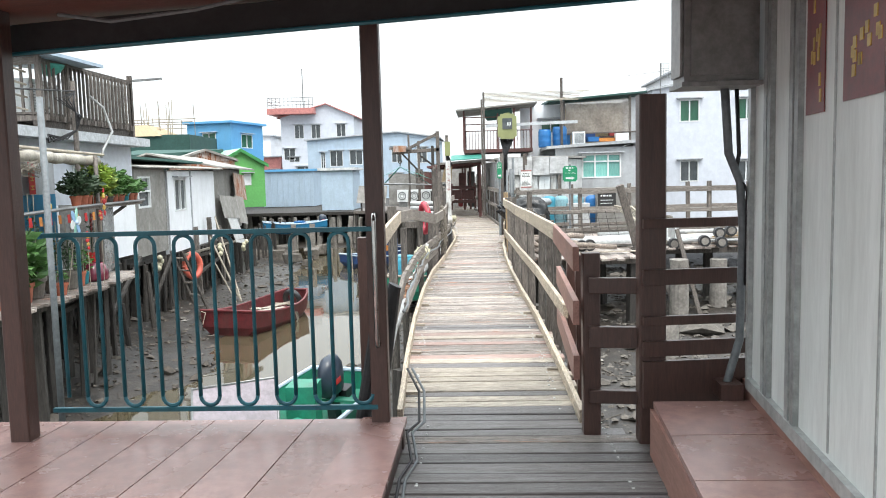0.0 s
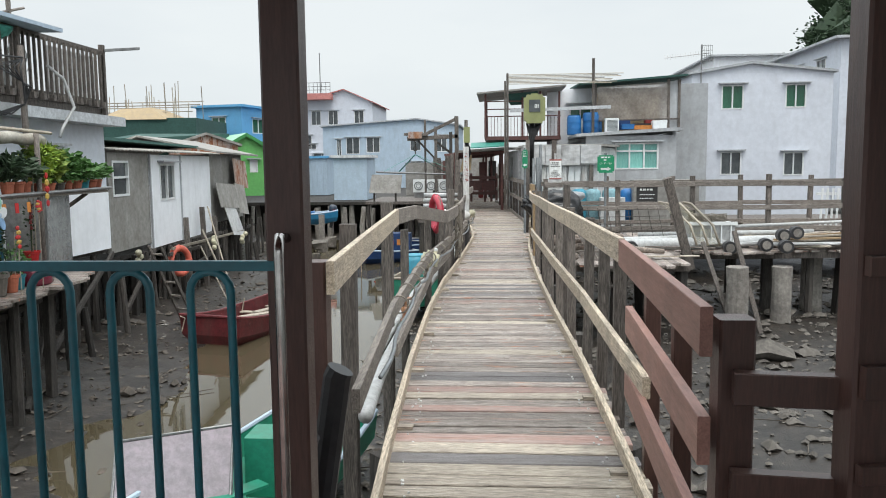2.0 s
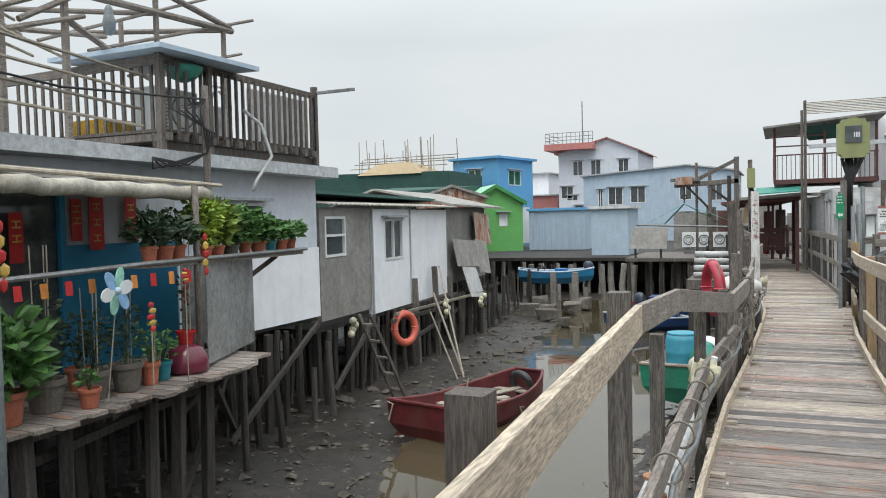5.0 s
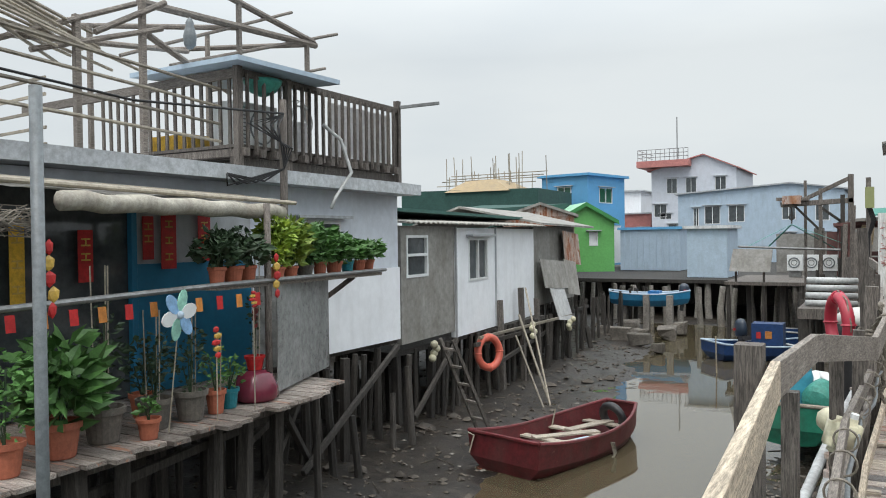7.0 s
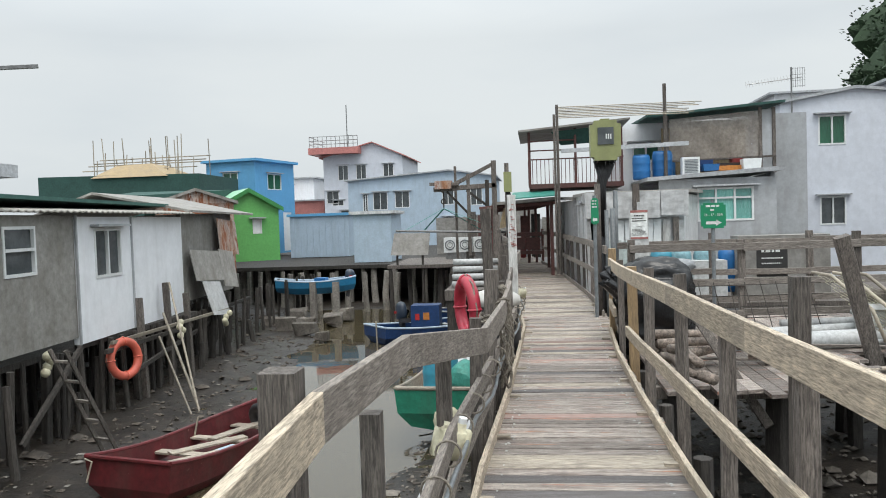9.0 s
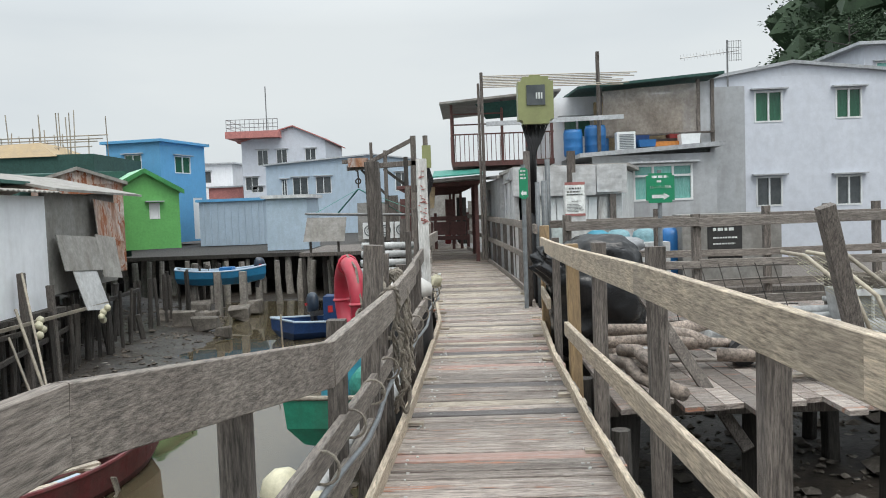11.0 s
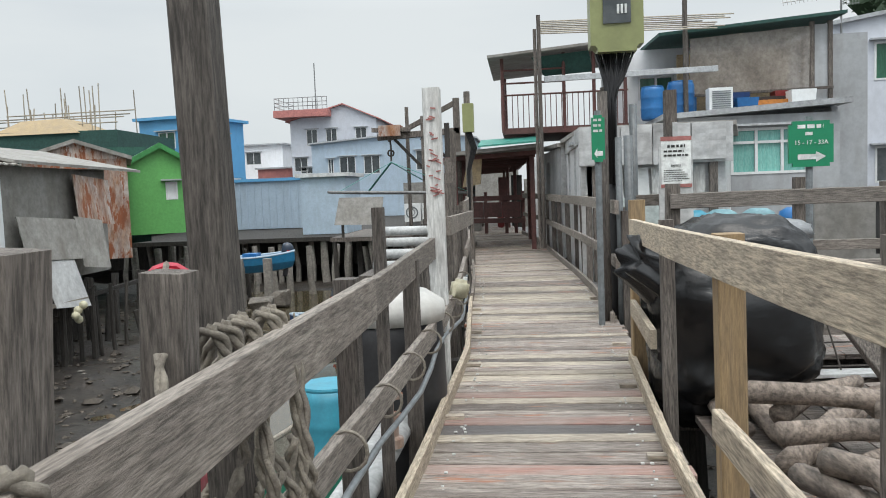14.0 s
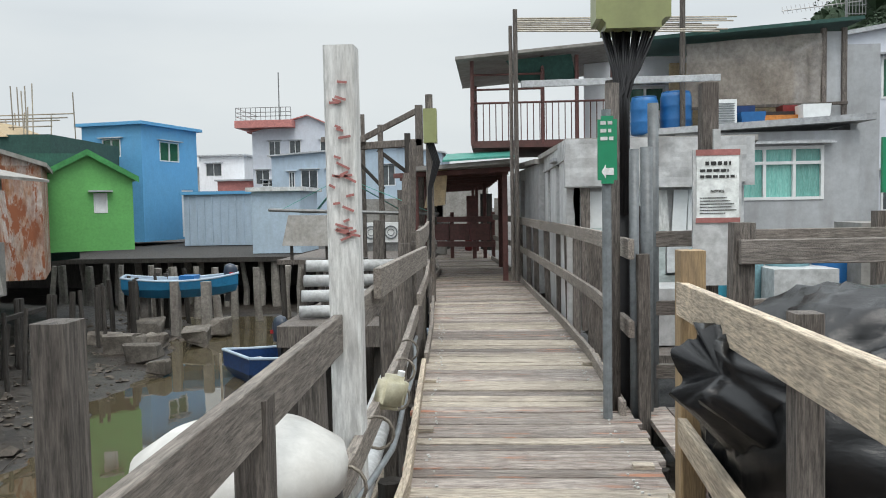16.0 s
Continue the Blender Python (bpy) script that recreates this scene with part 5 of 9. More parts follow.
# ---- simple houses with walls, roof and windows ----
def house(name, x0, x1, y0, y1, z0, z1, material, label, front=(), right_side=(), left_side=(), apex=None, roof_mat="roof", over=0.12, glass="glass_dark", trim=None, panes=2, cat="house", ridge=None, group="", turn=0):
    """A house on a rectangle: front faces -y; openings (s0, s1, z0, z1[, glass]) in s along each wall. apex: gable height at front."""
    h = thing(name, ((x0 + x1) / 2, (y0 + y1) / 2, z0), label, cat, group)
    sides = (((x0, y0), (x1, y0), front), ((x1, y0), (x1, y1), right_side), ((x1, y1), (x0, y1), ()), ((x0, y1), (x0, y0), left_side))
    for k, (p, q, holes) in enumerate(sides):
        if k % 2:
            u = (Vector(q) - Vector(p)).normalized() * 0.1
            wall("wall", h, Vector(p) + u, Vector(q) - u, z0, z1, material, [(o[0] - 0.1, o[1] - 0.1, o[2], o[3]) for o in holes])
        else:
            wall("wall", h, p, q, z0, z1, material, [o[:4] for o in holes])
        for o in holes:
            if len(o) > 5 and o[5] == "door":
                bm = B()
                slab(bm, at_wall(p, q, o[0], -0.02), at_wall(p, q, o[1], -0.02), o[2], o[3], 0.04)
                part("door", bm, o[4], h)
            else:
                window(h, p, q, *o[:4], glass=o[4] if len(o) > 4 else glass, panes=panes)
    bm = B()
    box(bm, x0 + 0.1, x1 - 0.1, y0 + 0.1, y1 - 0.1, z0 + 0.003, z0 + 0.06)
    part("floor", bm, "pile", h)
    t = 0.09
    if apex is None:
        bm = B()
        box(bm, x0 - over, x1 + over, y0 - over, y1 + over, z1, z1 + 0.13)
        part("roof", bm, roof_mat, h)
    else:
        xm = ridge if ridge is not None else (x0 + x1) / 2
        for p, q in (((x0, y0), (x1, y0)), ((x1, y1), (x0, y1))):
            bm = B()
            ya, yb = (y0, y0 + 0.1) if p[1] == y0 else (y1 - 0.1, y1)
            v = [bm.verts.new(c) for c in ((x0, ya, z1), (x1, ya, z1), (xm, ya, apex), (x0, yb, z1), (x1, yb, z1), (xm, yb, apex))]
            for f in ((0, 1, 2), (5, 4, 3), (0, 3, 4, 1), (1, 4, 5, 2), (2, 5, 3, 0)):
                bm.faces.new([v[i] for i in f])
            part("gable", bm, material, h)
        for xa, sgn in ((x0, -1), (x1, 1)):
            bm = B()
            sl = (apex - z1) / (xm - x0 if sgn < 0 else x1 - xm)
            xe, ze = xa + sgn * over, z1 - sl * over
            hexa(bm, [(xe, y0 - over, ze), (xm, y0 - over, apex), (xm, y1 + over, apex), (xe, y1 + over, ze), (xe, y0 - over, ze + t), (xm, y0 - over, apex + t), (xm, y1 + over, apex + t), (xe, y1 + over, ze + t)])
            part("roof", bm, roof_mat, h)
            if trim:
                bm = B()
                hexa(bm, [(xe, y0 - over - 0.03, ze - 0.06), (xm, y0 - over - 0.03, apex - 0.06), (xm, y0 - over - 0.003, apex - 0.06), (xe, y0 - over - 0.003, ze - 0.06), (xe, y0 - over - 0.03, ze + t), (xm, y0 - over - 0.03, apex + t), (xm, y0 - over - 0.003, apex + t), (xe, y0 - over - 0.003, ze + t)])
                part("barge_board", bm, trim, h)
    h.rotation_euler.z = radians(turn)
    return h


green = house("green_house", -12.15, -10.0, 33.75, 36.75, 0.3, 2.15, "green_wall", "bright green gabled shack on stilts with one small shuttered window", front=((1.22, 1.54, 1.25, 1.75, "white"),), apex=2.75, roof_mat="green_pale", trim="green_trim", over=0.14, panes=1, ridge=-11.05, turn=33)
rust = house("rusty_shack", -12.2, -10.0, 29.9, 32.9, -0.1, 2.25, "rust", "rust-streaked sheet metal shack with a flaking painted front", apex=2.62, roof_mat="tin_dull", over=0.12, ridge=-11.1, turn=28)
blue = house("blue_house", -17.0, -14.1, 46.9, 50.9, 0.0, 4.85, "blue_wall", "sky blue two-storey house with white windows", front=((1.0, 1.9, 3.55, 4.3, "glass_green"),), right_side=((1.2, 2.6, 3.4, 4.25, "glass_green"), (2.7, 3.6, 0.1, 2.2, "white", "door")), apex=None, roof_mat="blue_wall", over=0.2, turn=-12)
grayshed = house("grey_metal_shed", -12.6, -9.6, 46, 50, -0.15, 1.9, "pale_blue", "grey-blue ribbed metal shed with a flat roof", roof_mat="blue_wall", cat="shed")
for i in range(9):
    bm = B()
    slab(bm, (-12.4 + i * 0.32, 45.96), (-12.36 + i * 0.32, 45.96), -0.1, 1.86, -0.03)
    part("rib", bm, "pale_blue", grayshed)
blueshed = house("pale_blue_shed", -7.95, -6.35, 40, 42.5, -0.16, 1.85, "pale_blue", "pale blue boxy shed with an air conditioner pipe on its side", roof_mat="tin", over=0.15, cat="shed")
lightblue = house("light_blue_house", -12.9, -3.0, 60, 68, -0.5, 4.3, "pale_blue", "long pale blue rendered house with white windows and air conditioners", front=((1.0, 1.35, 2.0, 3.4), (1.7, 2.7, 2.3, 3.5), (3.2, 4.2, 2.4, 3.5, "glass_dark"), (6.4, 7.2, 2.5, 3.7), (6.4, 7.2, 0.6, 1.7), (8.3, 9.1, 2.4, 3.6), (8.3, 9.1, 0.6, 1.7)), apex=4.75, roof_mat="roof_edge", over=0.2, ridge=-6)
white3 = house("white_house", -18.6, -11.6, 75, 84, -0.5, 7.2, "stucco", "tall white house with red roof edges and a railed roof terrace", front=((0.2, 1.3, 3.2, 4.3), (1.3, 2.2, 5.2, 6.5), (2.9, 3.8, 5.2, 6.5), (5.3, 6.2, 5.3, 6.5), (1.4, 2.9, 1.6, 2.6), (0.7, 1.7, 3.0, 3.5)), left_side=(), apex=8.35, roof_mat="pink", over=0.3, ridge=-14.2)
for y0 in (74.6,):
    bm = B()
    box(bm, -19.6, -15.2, 73.9, 79, 7.45, 8.0)
    part("terrace_slab", bm, "pink", white3)
    bm = B()
    for i in range(12):
        tube(bm, [(-19.5 + i * 0.385, 74.0, 8.0), (-19.5 + i * 0.385, 74.0, 8.95)], 0.025, 6)
    for z in (8.3, 8.6, 8.95):
        tube(bm, [(-19.5, 74.0, z), (-15.25, 74.0, z)], 0.025, 6)
        tube(bm, [(-19.5, 74.0, z), (-19.5, 79, z)], 0.025, 6)
    part("terrace_rail", bm, "steel", white3)
    bm = B()
    tube(bm, [(-16.2, 74.2, 8.0), (-16.2, 74.2, 11.6)], 0.05, 6)
    part("flagpole", bm, "steel", white3)
far1 = house("far_house", -25.5, -21.5, 82, 90, 0, 5.9, "white_wall", "distant pale flat-roofed house with balconies", front=((0.6, 2.0, 4.2, 5.3), (2.4, 3.8, 2.0, 3.2)), roof_mat="roof_edge", over=0.3)
far2 = house("far_house", -31, -26, 84, 92, 0, 5.0, "gray_wall", "distant grey flat-roofed house", front=((0.6, 2.0, 3.2, 4.3), (3.0, 4.4, 3.2, 4.3)), roof_mat="roof_edge", over=0.3)
far3 = house("far_house", -22.5, -19.5, 78, 82, -0.5, 3.6, "pink", "distant pinkish house behind the sheds", front=((0.4, 1.4, 1.2, 2.2), (1.8, 2.8, 1.2, 2.4)), roof_mat="roof_edge", over=0.2)

# netted roof with scaffold poles behind the stilt houses
netting = thing("netted_structure", (-16, 40, 0), "roof structure wrapped in dark green netting with bamboo poles", "shed")
bm = B()
hexa(bm, [(-22, 40, 0), (-14.6, 40, 0), (-15.2, 46, 0), (-22, 46, 0), (-22, 40, 3.95), (-14.6, 40, 3.85), (-15.2, 46, 3.9), (-22, 46, 4.0)])
part("net_wall", bm, "net", netting)
bm = B()
hexa(bm, [(-19.5, 39.9, 3.8), (-16.0, 39.9, 3.8), (-16.0, 43, 3.9), (-19.5, 43, 3.9), (-18.6, 40.5, 4.35), (-17.0, 40.5, 4.4), (-17.0, 42, 4.4), (-18.6, 42, 4.4)])
part("tarp", bm, "cloth_tan", netting)
for i in range(30):
    x = -20.5 + R.random() * 5.5
    y = 40.5 + R.random() * 3
    bm = B()
    tube(bm, [(x, y, 3.6), (x + R.uniform(-0.15, 0.15), y, 4.5 + R.random() * 1.3)], 0.022, 5)
    part("bamboo_pole", bm, "bamboo", netting)
for i, z in enumerate((4.2, 4.45, 4.6, 4.8)):
    bm = B()
    tube(bm, [(-20.5, 41 + 0.5 * i, z), (-15.2, 41.2 + 0.5 * i, z + 0.05)], 0.025, 5)
    part("bamboo_pole", bm, "bamboo", netting)
netting2 = thing("netted_structure", (-13.5, 34, 0), "low roof covered in dark green netting and a rusty cream sheet", "shed")
bm = B()
hexa(bm, [(-15.5, 33, 0), (-12.5, 31, 0), (-11.6, 36, 0), (-16, 37, 0), (-15.5, 33, 2.65), (-12.5, 31, 2.6), (-11.6, 36, 2.9), (-16, 37, 3.0)])
part("net_wall", bm, "net", netting2)

def leaves(bm, c, rad, n, size, droop=0.3, up=1.0):
    """Loose leaf blades about c."""
    for _ in range(n):
        d = Vector((R.gauss(0, 1), R.gauss(0, 1), R.gauss(0, 1))).normalized() * R.random() ** 0.5
        p = Vector(c) + Vector((d.x * rad[0], d.y * rad[1], d.z * rad[2]))
        a = Vector((d.x + R.uniform(-0.6, 0.6), d.y + R.uniform(-0.6, 0.6), R.uniform(-droop, 0.5) * up)).normalized()
        b = a.orthogonal().normalized()
        b.rotate(Matrix.Rotation(R.random() * 6.28, 3, a))
        s = size * R.uniform(0.6, 1.3)
        k = a.cross(b) * s * 0.12
        v = [bm.verts.new(q) for q in (p, p + a * s * 0.45 + b * s * 0.28 + k, p + a * s, p + a * s * 0.45 - b * s * 0.28 + k)]
        bm.faces.new(v)
    return bm


# wooded hill behind the white building
hill = thing("wooded_hill", (90, 190, 0), "dense dark green wooded hillside", "hill", kind="structure")
bm = B()
for i in range(520):
    a = R.random()
    x = 68 + a * 110 + R.uniform(-6, 6)
    y = 150 + R.uniform(-10, 40)
    top = 14 + 48 * (1 - math.exp(-max(x - 68, 0) / 12))
    z = R.uniform(0, 1) ** 0.6 * top
    r = R.uniform(3.2, 6.0)
    m = Matrix.Translation((x, y + z * 0.4, z)) @ Euler((R.random() * 3, R.random() * 3, R.random() * 3)).to_matrix().to_4x4() @ Matrix.Diagonal((r, r * 0.9, r * 0.75, 1))
    vs = [bm.verts.new(m @ Vector(v)) for v in ((1, 0, 0), (-1, 0, 0), (0, 1, 0), (0, -1, 0), (0, 0, 1), (0, 0, -1))]
    for f in ((0, 2, 4), (2, 1, 4), (1, 3, 4), (3, 0, 4), (2, 0, 5), (1, 2, 5), (3, 1, 5), (0, 3, 5)):
        bm.faces.new([vs[j] for j in f])
    if z > top * 0.35:
        leaves(bm, (x, y + z * 0.4 - 1, z + 1), (r * 1.2, r, r * 0.9), 90, 1.1)
part("trees", bm, "hill", hill)


# trees on the skyline
for x, y, h, r, lab in ((53, 120, 25, 6, "tall slender tree on the hill"), (62, 122, 28, 7, "broad tree on the hill")):
    t = thing("tree", (x, y, 0), lab, "tree")
    bm = B()
    tube(bm, [(x, y, 0), (x + 0.4, y, h * 0.5), (x, y, h)], 0.35, 8, 0.08)
    for i in range(9):
        z = h * (0.55 + i * 0.05)
        a = R.random() * 6.28
        tube(bm, [(x, y, z), (x + math.cos(a) * r * 0.7, y + math.sin(a) * r * 0.7, z + 1.5)], 0.1, 5, 0.03)
    part("trunk", bm, "pile", t)
    bm = B()
    for i in range(16):
        leaves(bm, (x + R.uniform(-r, r) * 0.7, y + R.uniform(-r, r) * 0.7, h * R.uniform(0.65, 1.0)), (1.3, 1.3, 0.9), 70, 0.55)
    part("crown", bm, "hill", t)

# quay under the far sheds with concrete piles
quay = thing("far_quay", (-10, 44, 0), "dark plank quay on rows of stained concrete piles", kind="structure")
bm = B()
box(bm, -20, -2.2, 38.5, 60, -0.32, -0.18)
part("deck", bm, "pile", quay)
# dark wall set below the deck to stand in for the shade there
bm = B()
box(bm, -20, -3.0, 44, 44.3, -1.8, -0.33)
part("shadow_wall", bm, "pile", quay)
for i in range(34):
    x = -13.5 + (i % 17) * 0.62 + R.uniform(-0.15, 0.15)
    y = 36.8 + (i // 17) * 2.2 + R.uniform(-0.4, 0.4) + (x + 8) * -0.15
    bm = B()
    r = R.uniform(0.09, 0.15)
    tube(bm, [(x, y, -1.9), (x + R.uniform(-0.06, 0.06), y, -1.2), (x + R.uniform(-0.1, 0.1), y, -0.30 + R.uniform(-0.1, 0.02))], r, 8, r * 0.8)
    part("concrete_stump", bm, "concrete", None, "short stained concrete pile at the far quay", "pile", "piles of the far quay", base=(x, y, -1.9))
bm = B()
hexa(bm, [(-5.15, 33.24, 0.40), (-3.9, 33.24, 0.38), (-3.9, 33.30, 0.38), (-5.15, 33.30, 0.40), (-5.05, 33.5, 1.12), (-3.85, 33.5, 1.10), (-3.85, 33.56, 1.10), (-5.05, 33.56, 1.12)])
part("leaning_board", bm, "tin_dull", None, "large grey weathered board leaning on the platform edge", "board", base=(-4.5, 33.3, 0.0))
for x in (-4.95, -4.1):
    bm = B()
    beam(bm, (x, 33.36, -0.1), (x, 33.36, 0.5), 0.07, 0.05, up=(0, 1, 0))
    part("prop", bm, "pile", None, "short dark prop behind the leaning board", "post", "props of the board", base=(x, 33.36, -0.1))
plat = thing("far_platform", (-3.8, 35, 0), "dark timber platform on tall stilts", kind="structure")
bm = B()
box(bm, -5.3, -1.6, 33.3, 38, -0.05, 0.06)
part("deck", bm, "post_gray", plat)
stilts("stilt", [(-5.2 + i * 0.55, 33.4 + (i % 2) * 0.5) for i in range(7)], -0.05, "tall dark stilt under the far platform", z_bot=-2.0, r=0.07)
for k in range(3):
    ac = thing("air_conditioner", (-3.5 + k * 0.55, 36.6, 0.06), "white air conditioner outdoor unit with a round fan grille", "air conditioner", "air conditioners on the far platform")
    bm = B()
    box(bm, -3.75 + k * 0.55, -3.25 + k * 0.55, 36.5, 36.8, 0.3, 0.85)
    part("casing", bm, "white", ac)
    bm = B()
    torus(bm, (-3.52 + k * 0.55, 36.49, 0.58), 0.17, 0.02, (0, 1, 0), 20, 6)
    torus(bm, (-3.52 + k * 0.55, 36.49, 0.58), 0.09, 0.01, (0, 1, 0), 16, 6)
    part("fan_grille", bm, "pvc_gray", ac)
    bm = B()
    box(bm, -3.7 + k * 0.55, -3.3 + k * 0.55, 36.55, 36.75, 0.055, 0.3)
    part("stand", bm, "steel", ac)

# ---- the right side ----
shack = thing("sheet_metal_shack", (1.3, 22, -0.1), "grey beaten sheet metal shack with small windows", "shack")
wall("wall", shack, (0.62, 20.9), (1.9, 20.9), -0.1, 1.42, "tin", [])
bm = B()
slab(bm, (0.50, 20.72), (1.95, 20.72), 1.40, 1.90, 0.14)
part("parapet", bm, "tin", shack, "dented grey sheet parapet")
rq = random.Random(9)


def dented(name, x0, x1, y, z0, z1, material, depth=0.02, label="", along="x", n=10):
    """A beaten sheet: a thin panel with dents and turned edges, facing -y or, along y, facing -x."""
    bm = B()
    sd = rq.uniform(0, 50)
    front, back = [], []
    for i in range(n + 1):
        for j in range(n + 1):
            u, w = x0 + (x1 - x0) * i / n, z0 + (z1 - z0) * j / n
            d = depth * (noise.noise(Vector((u * 3.5, w * 3.5, sd))) + 0.5 * noise.noise(Vector((u * 9, w * 9, sd))))
            for lst, o in ((front, 0.0), (back, 0.03 + depth)):
                lst.append(bm.verts.new((u, y + (d if o == 0 else 0) + o, w) if along == "x" else (y + (d if o == 0 else 0) + o, u, w)))
    m1 = n + 1
    for lst, fl in ((front, along != "x"), (back, along == "x")):
        for i in range(n):
            for j in range(n):
                f = (lst[i * m1 + j], lst[(i + 1) * m1 + j], lst[(i + 1) * m1 + j + 1], lst[i * m1 + j + 1])
                bm.faces.new(f[::-1] if fl else f)
    edge = [i * m1 for i in range(n + 1)] + [n * m1 + j for j in range(1, n + 1)] + [i * m1 + n for i in range(n - 1, -1, -1)] + [j for j in range(n - 1, 0, -1)]
    for a, b in zip(edge, edge[1:] + edge[:1]):
        bm.faces.new((front[b], front[a], back[a], back[b]))
    return part(name, bm, material, shack, label, smooth=False)


x = 0.50
for w in (0.40, 0.30, 0.36, 0.33):
    dented("sheet", x, x + w - 0.012, 20.66, 1.41 + rq.uniform(-0.02, 0.03), 1.90, "tin", 0.03, "dented grey sheet")
    x += w
for i, x in enumerate((0.74, 0.87, 0.99, 1.12, 1.26, 1.39, 1.51, 1.64)):
    bm = B()
    beam(bm, (x, 20.84, 0.92 + rq.uniform(-0.03, 0.03)), (x + rq.uniform(-0.02, 0.02), 20.84, 1.36), 0.11, 0.02, up=(0, 1, 0))
    part("white_board", bm, "post_white" if i % 3 == 1 else "white", shack, "flaking white upright boards")
for x0, x1, z0, z1, m_ in ((0.70, 1.0, 0.50, 0.98, "pale_sheet"), (1.0, 1.28, 0.46, 0.95, "pale_sheet"), (1.29, 1.60, 0.5, 0.93, "tin"), (0.7, 1.1, 0.0, 0.48, "tin_dull"), (1.12, 1.62, 0.02, 0.47, "pale_sheet")):
    dented("sheet", x0, x1, 20.78, z0, z1, m_, 0.015, "pale patched sheet")
for x, w in ((0.66, 0.07), (1.77, 0.08)):
    bm = B()
    beam(bm, (x, 20.78, -0.1), (x, 20.78, 1.42), w, w, up=(0, 1, 0))
    part("corner_post", bm, "post_gray", shack)
y = 20.95
for w in (0.38, 0.42, 0.62, 0.40, 0.45, 0.55, 0.62, 0.5):
    dented("side_sheet", y, y + w - 0.015, 0.575, -0.05 + rq.uniform(0, 0.1), 0.93 + rq.uniform(-0.1, 0.02), "tin" if rq.random() < 0.6 else "tin_dull", 0.02, "dented grey side sheet", "y")
    y += w
y = 20.9
for w, m_ in ((0.80, "tin"), (0.0, ""), (0.0, ""), (0.0, "")):
    if w:
        dented("side_sheet", y, y + w, 0.575, 0.96, 1.84, m_, 0.02, "dented grey side sheet", "y")
for a, b in ((22.6, 23.25), (23.95, 24.6)):
    dented("side_sheet", a, b, 0.575, 0.96, 1.84, "tin", 0.02, "dented grey side sheet", "y")
dented("eave_flap", 20.9, 25.5, 0.50, 1.70, 1.90, "tin", 0.02, "bent grey eave sheet", "y", 24)
wall("wall", shack, (0.62, 25.6), (0.62, 20.9), -0.1, 1.85, "tin", [(0.9, 1.5, 0.95, 1.7), (2.9, 3.5, 0.95, 1.7)], t=-0.1)
window(shack, (0.62, 25.6), (0.62, 20.9), 0.9, 1.5, 0.95, 1.7, glass="glass_green", hood=False)
window(shack, (0.62, 25.6), (0.62, 20.9), 2.9, 3.5, 0.95, 1.7, glass="glass_green", hood=True)
wall("wall", shack, (1.9, 20.95), (2.6, 25.6), -0.1, 1.85, "tin", [])
bm = B()
hexa(bm, [(0.52, 20.85, 1.86), (2.0, 20.85, 1.86), (2.7, 25.6, 1.9), (0.45, 25.6, 1.9), (0.52, 20.85, 1.92), (2.0, 20.85, 1.92), (2.7, 25.6, 1.96), (0.45, 25.6, 1.96)])
part("roof", bm, "tin_dull", shack)
for y in (21.0, 22.0, 23.0, 24.4, 25.6):
    bm = B()
    beam(bm, (0.56, y, -0.1), (0.56, y, 1.9), 0.06, 0.06, up=(0, 1, 0))
    part("post", bm, "post_gray", shack)
shack2 = thing("sheet_metal_shack", (0.9, 28, -0.1), "grey sheet metal shack further along the boardwalk", "shack")
wall("wall", shack2, (0.34, 31), (0.66, 27.1), -0.1, 1.9, "tin", [(1.5, 2.1, 0.9, 1.7)], t=-0.1)
wall("wall", shack2, (0.66, 27.1), (2.6, 27.1), -0.1, 1.9, "tin", [])
bm = B()
hexa(bm, [(0.5, 27.05, 1.9), (2.5, 27.05, 1.9), (2.7, 31, 2.0), (0.2, 31, 2.0), (0.5, 27.05, 1.97), (2.5, 27.05, 1.97), (2.7, 31, 2.07), (0.2, 31, 2.07)])
part("roof", bm, "tin_dull", shack2)

shack.scale, shack.location = (1.37, 0.75, 1.03), (1.716, 24.36, -0.1)
low = thing("low_house", (4, 28, -0.2), "grey rendered low house with teal-curtained windows and a sloping ledge", "house")
wall("wall", low, (2.6, 27), (5.3, 27), -0.2, 2.3, "gray_wall", [(0.88, 2.18, 1.28, 2.08)])
window(low, (2.6, 27), (5.3, 27), 0.88, 2.18, 1.28, 2.08, glass="glass_teal", panes=3, transom=0.27)
wall("wall", low, (5.305, 27.101), (5.6, 31), -0.2, 2.4, "gray_wall", [])
bm = B()
hexa(bm, [(2.3, 26.8, 2.28), (5.45, 26.8, 2.43), (5.45, 31.5, 2.43), (2.3, 31.5, 2.28), (2.3, 26.8, 2.37), (5.45, 26.8, 2.53), (5.45, 31.5, 2.53), (2.3, 31.5, 2.37)])
part("ledge", bm, "roof_edge", low)
upper = thing("upper_storey", (3, 30, 2.37), "white upper storey set back behind the terrace", "house")
wall("wall", upper, (1.6, 30), (6.6, 30), 1.5, 4.0, "white_wall", [(0.75, 1.5, 2.95, 3.45)])
window(upper, (1.6, 30), (6.6, 30), 0.75, 1.5, 2.95, 3.45, glass="glass_green")
wall("wall", upper, (5.7, 29.9), (6.95, 29.9), -0.4, 4.1, "gray_wall", [])
terr = thing("terrace_shelter", (4.2, 28.6, 2.5), "terrace shelter with clear plastic sheeting under a green-edged roof", "shelter")
for x in (3.05, 5.35, 5.68):
    bm = B()
    beam(bm, (x, 28.45, 2.45), (x, 28.45, 4.1), 0.08, 0.08, up=(0, 1, 0))
    part("post", bm, "post_gray", terr)
bm = B()
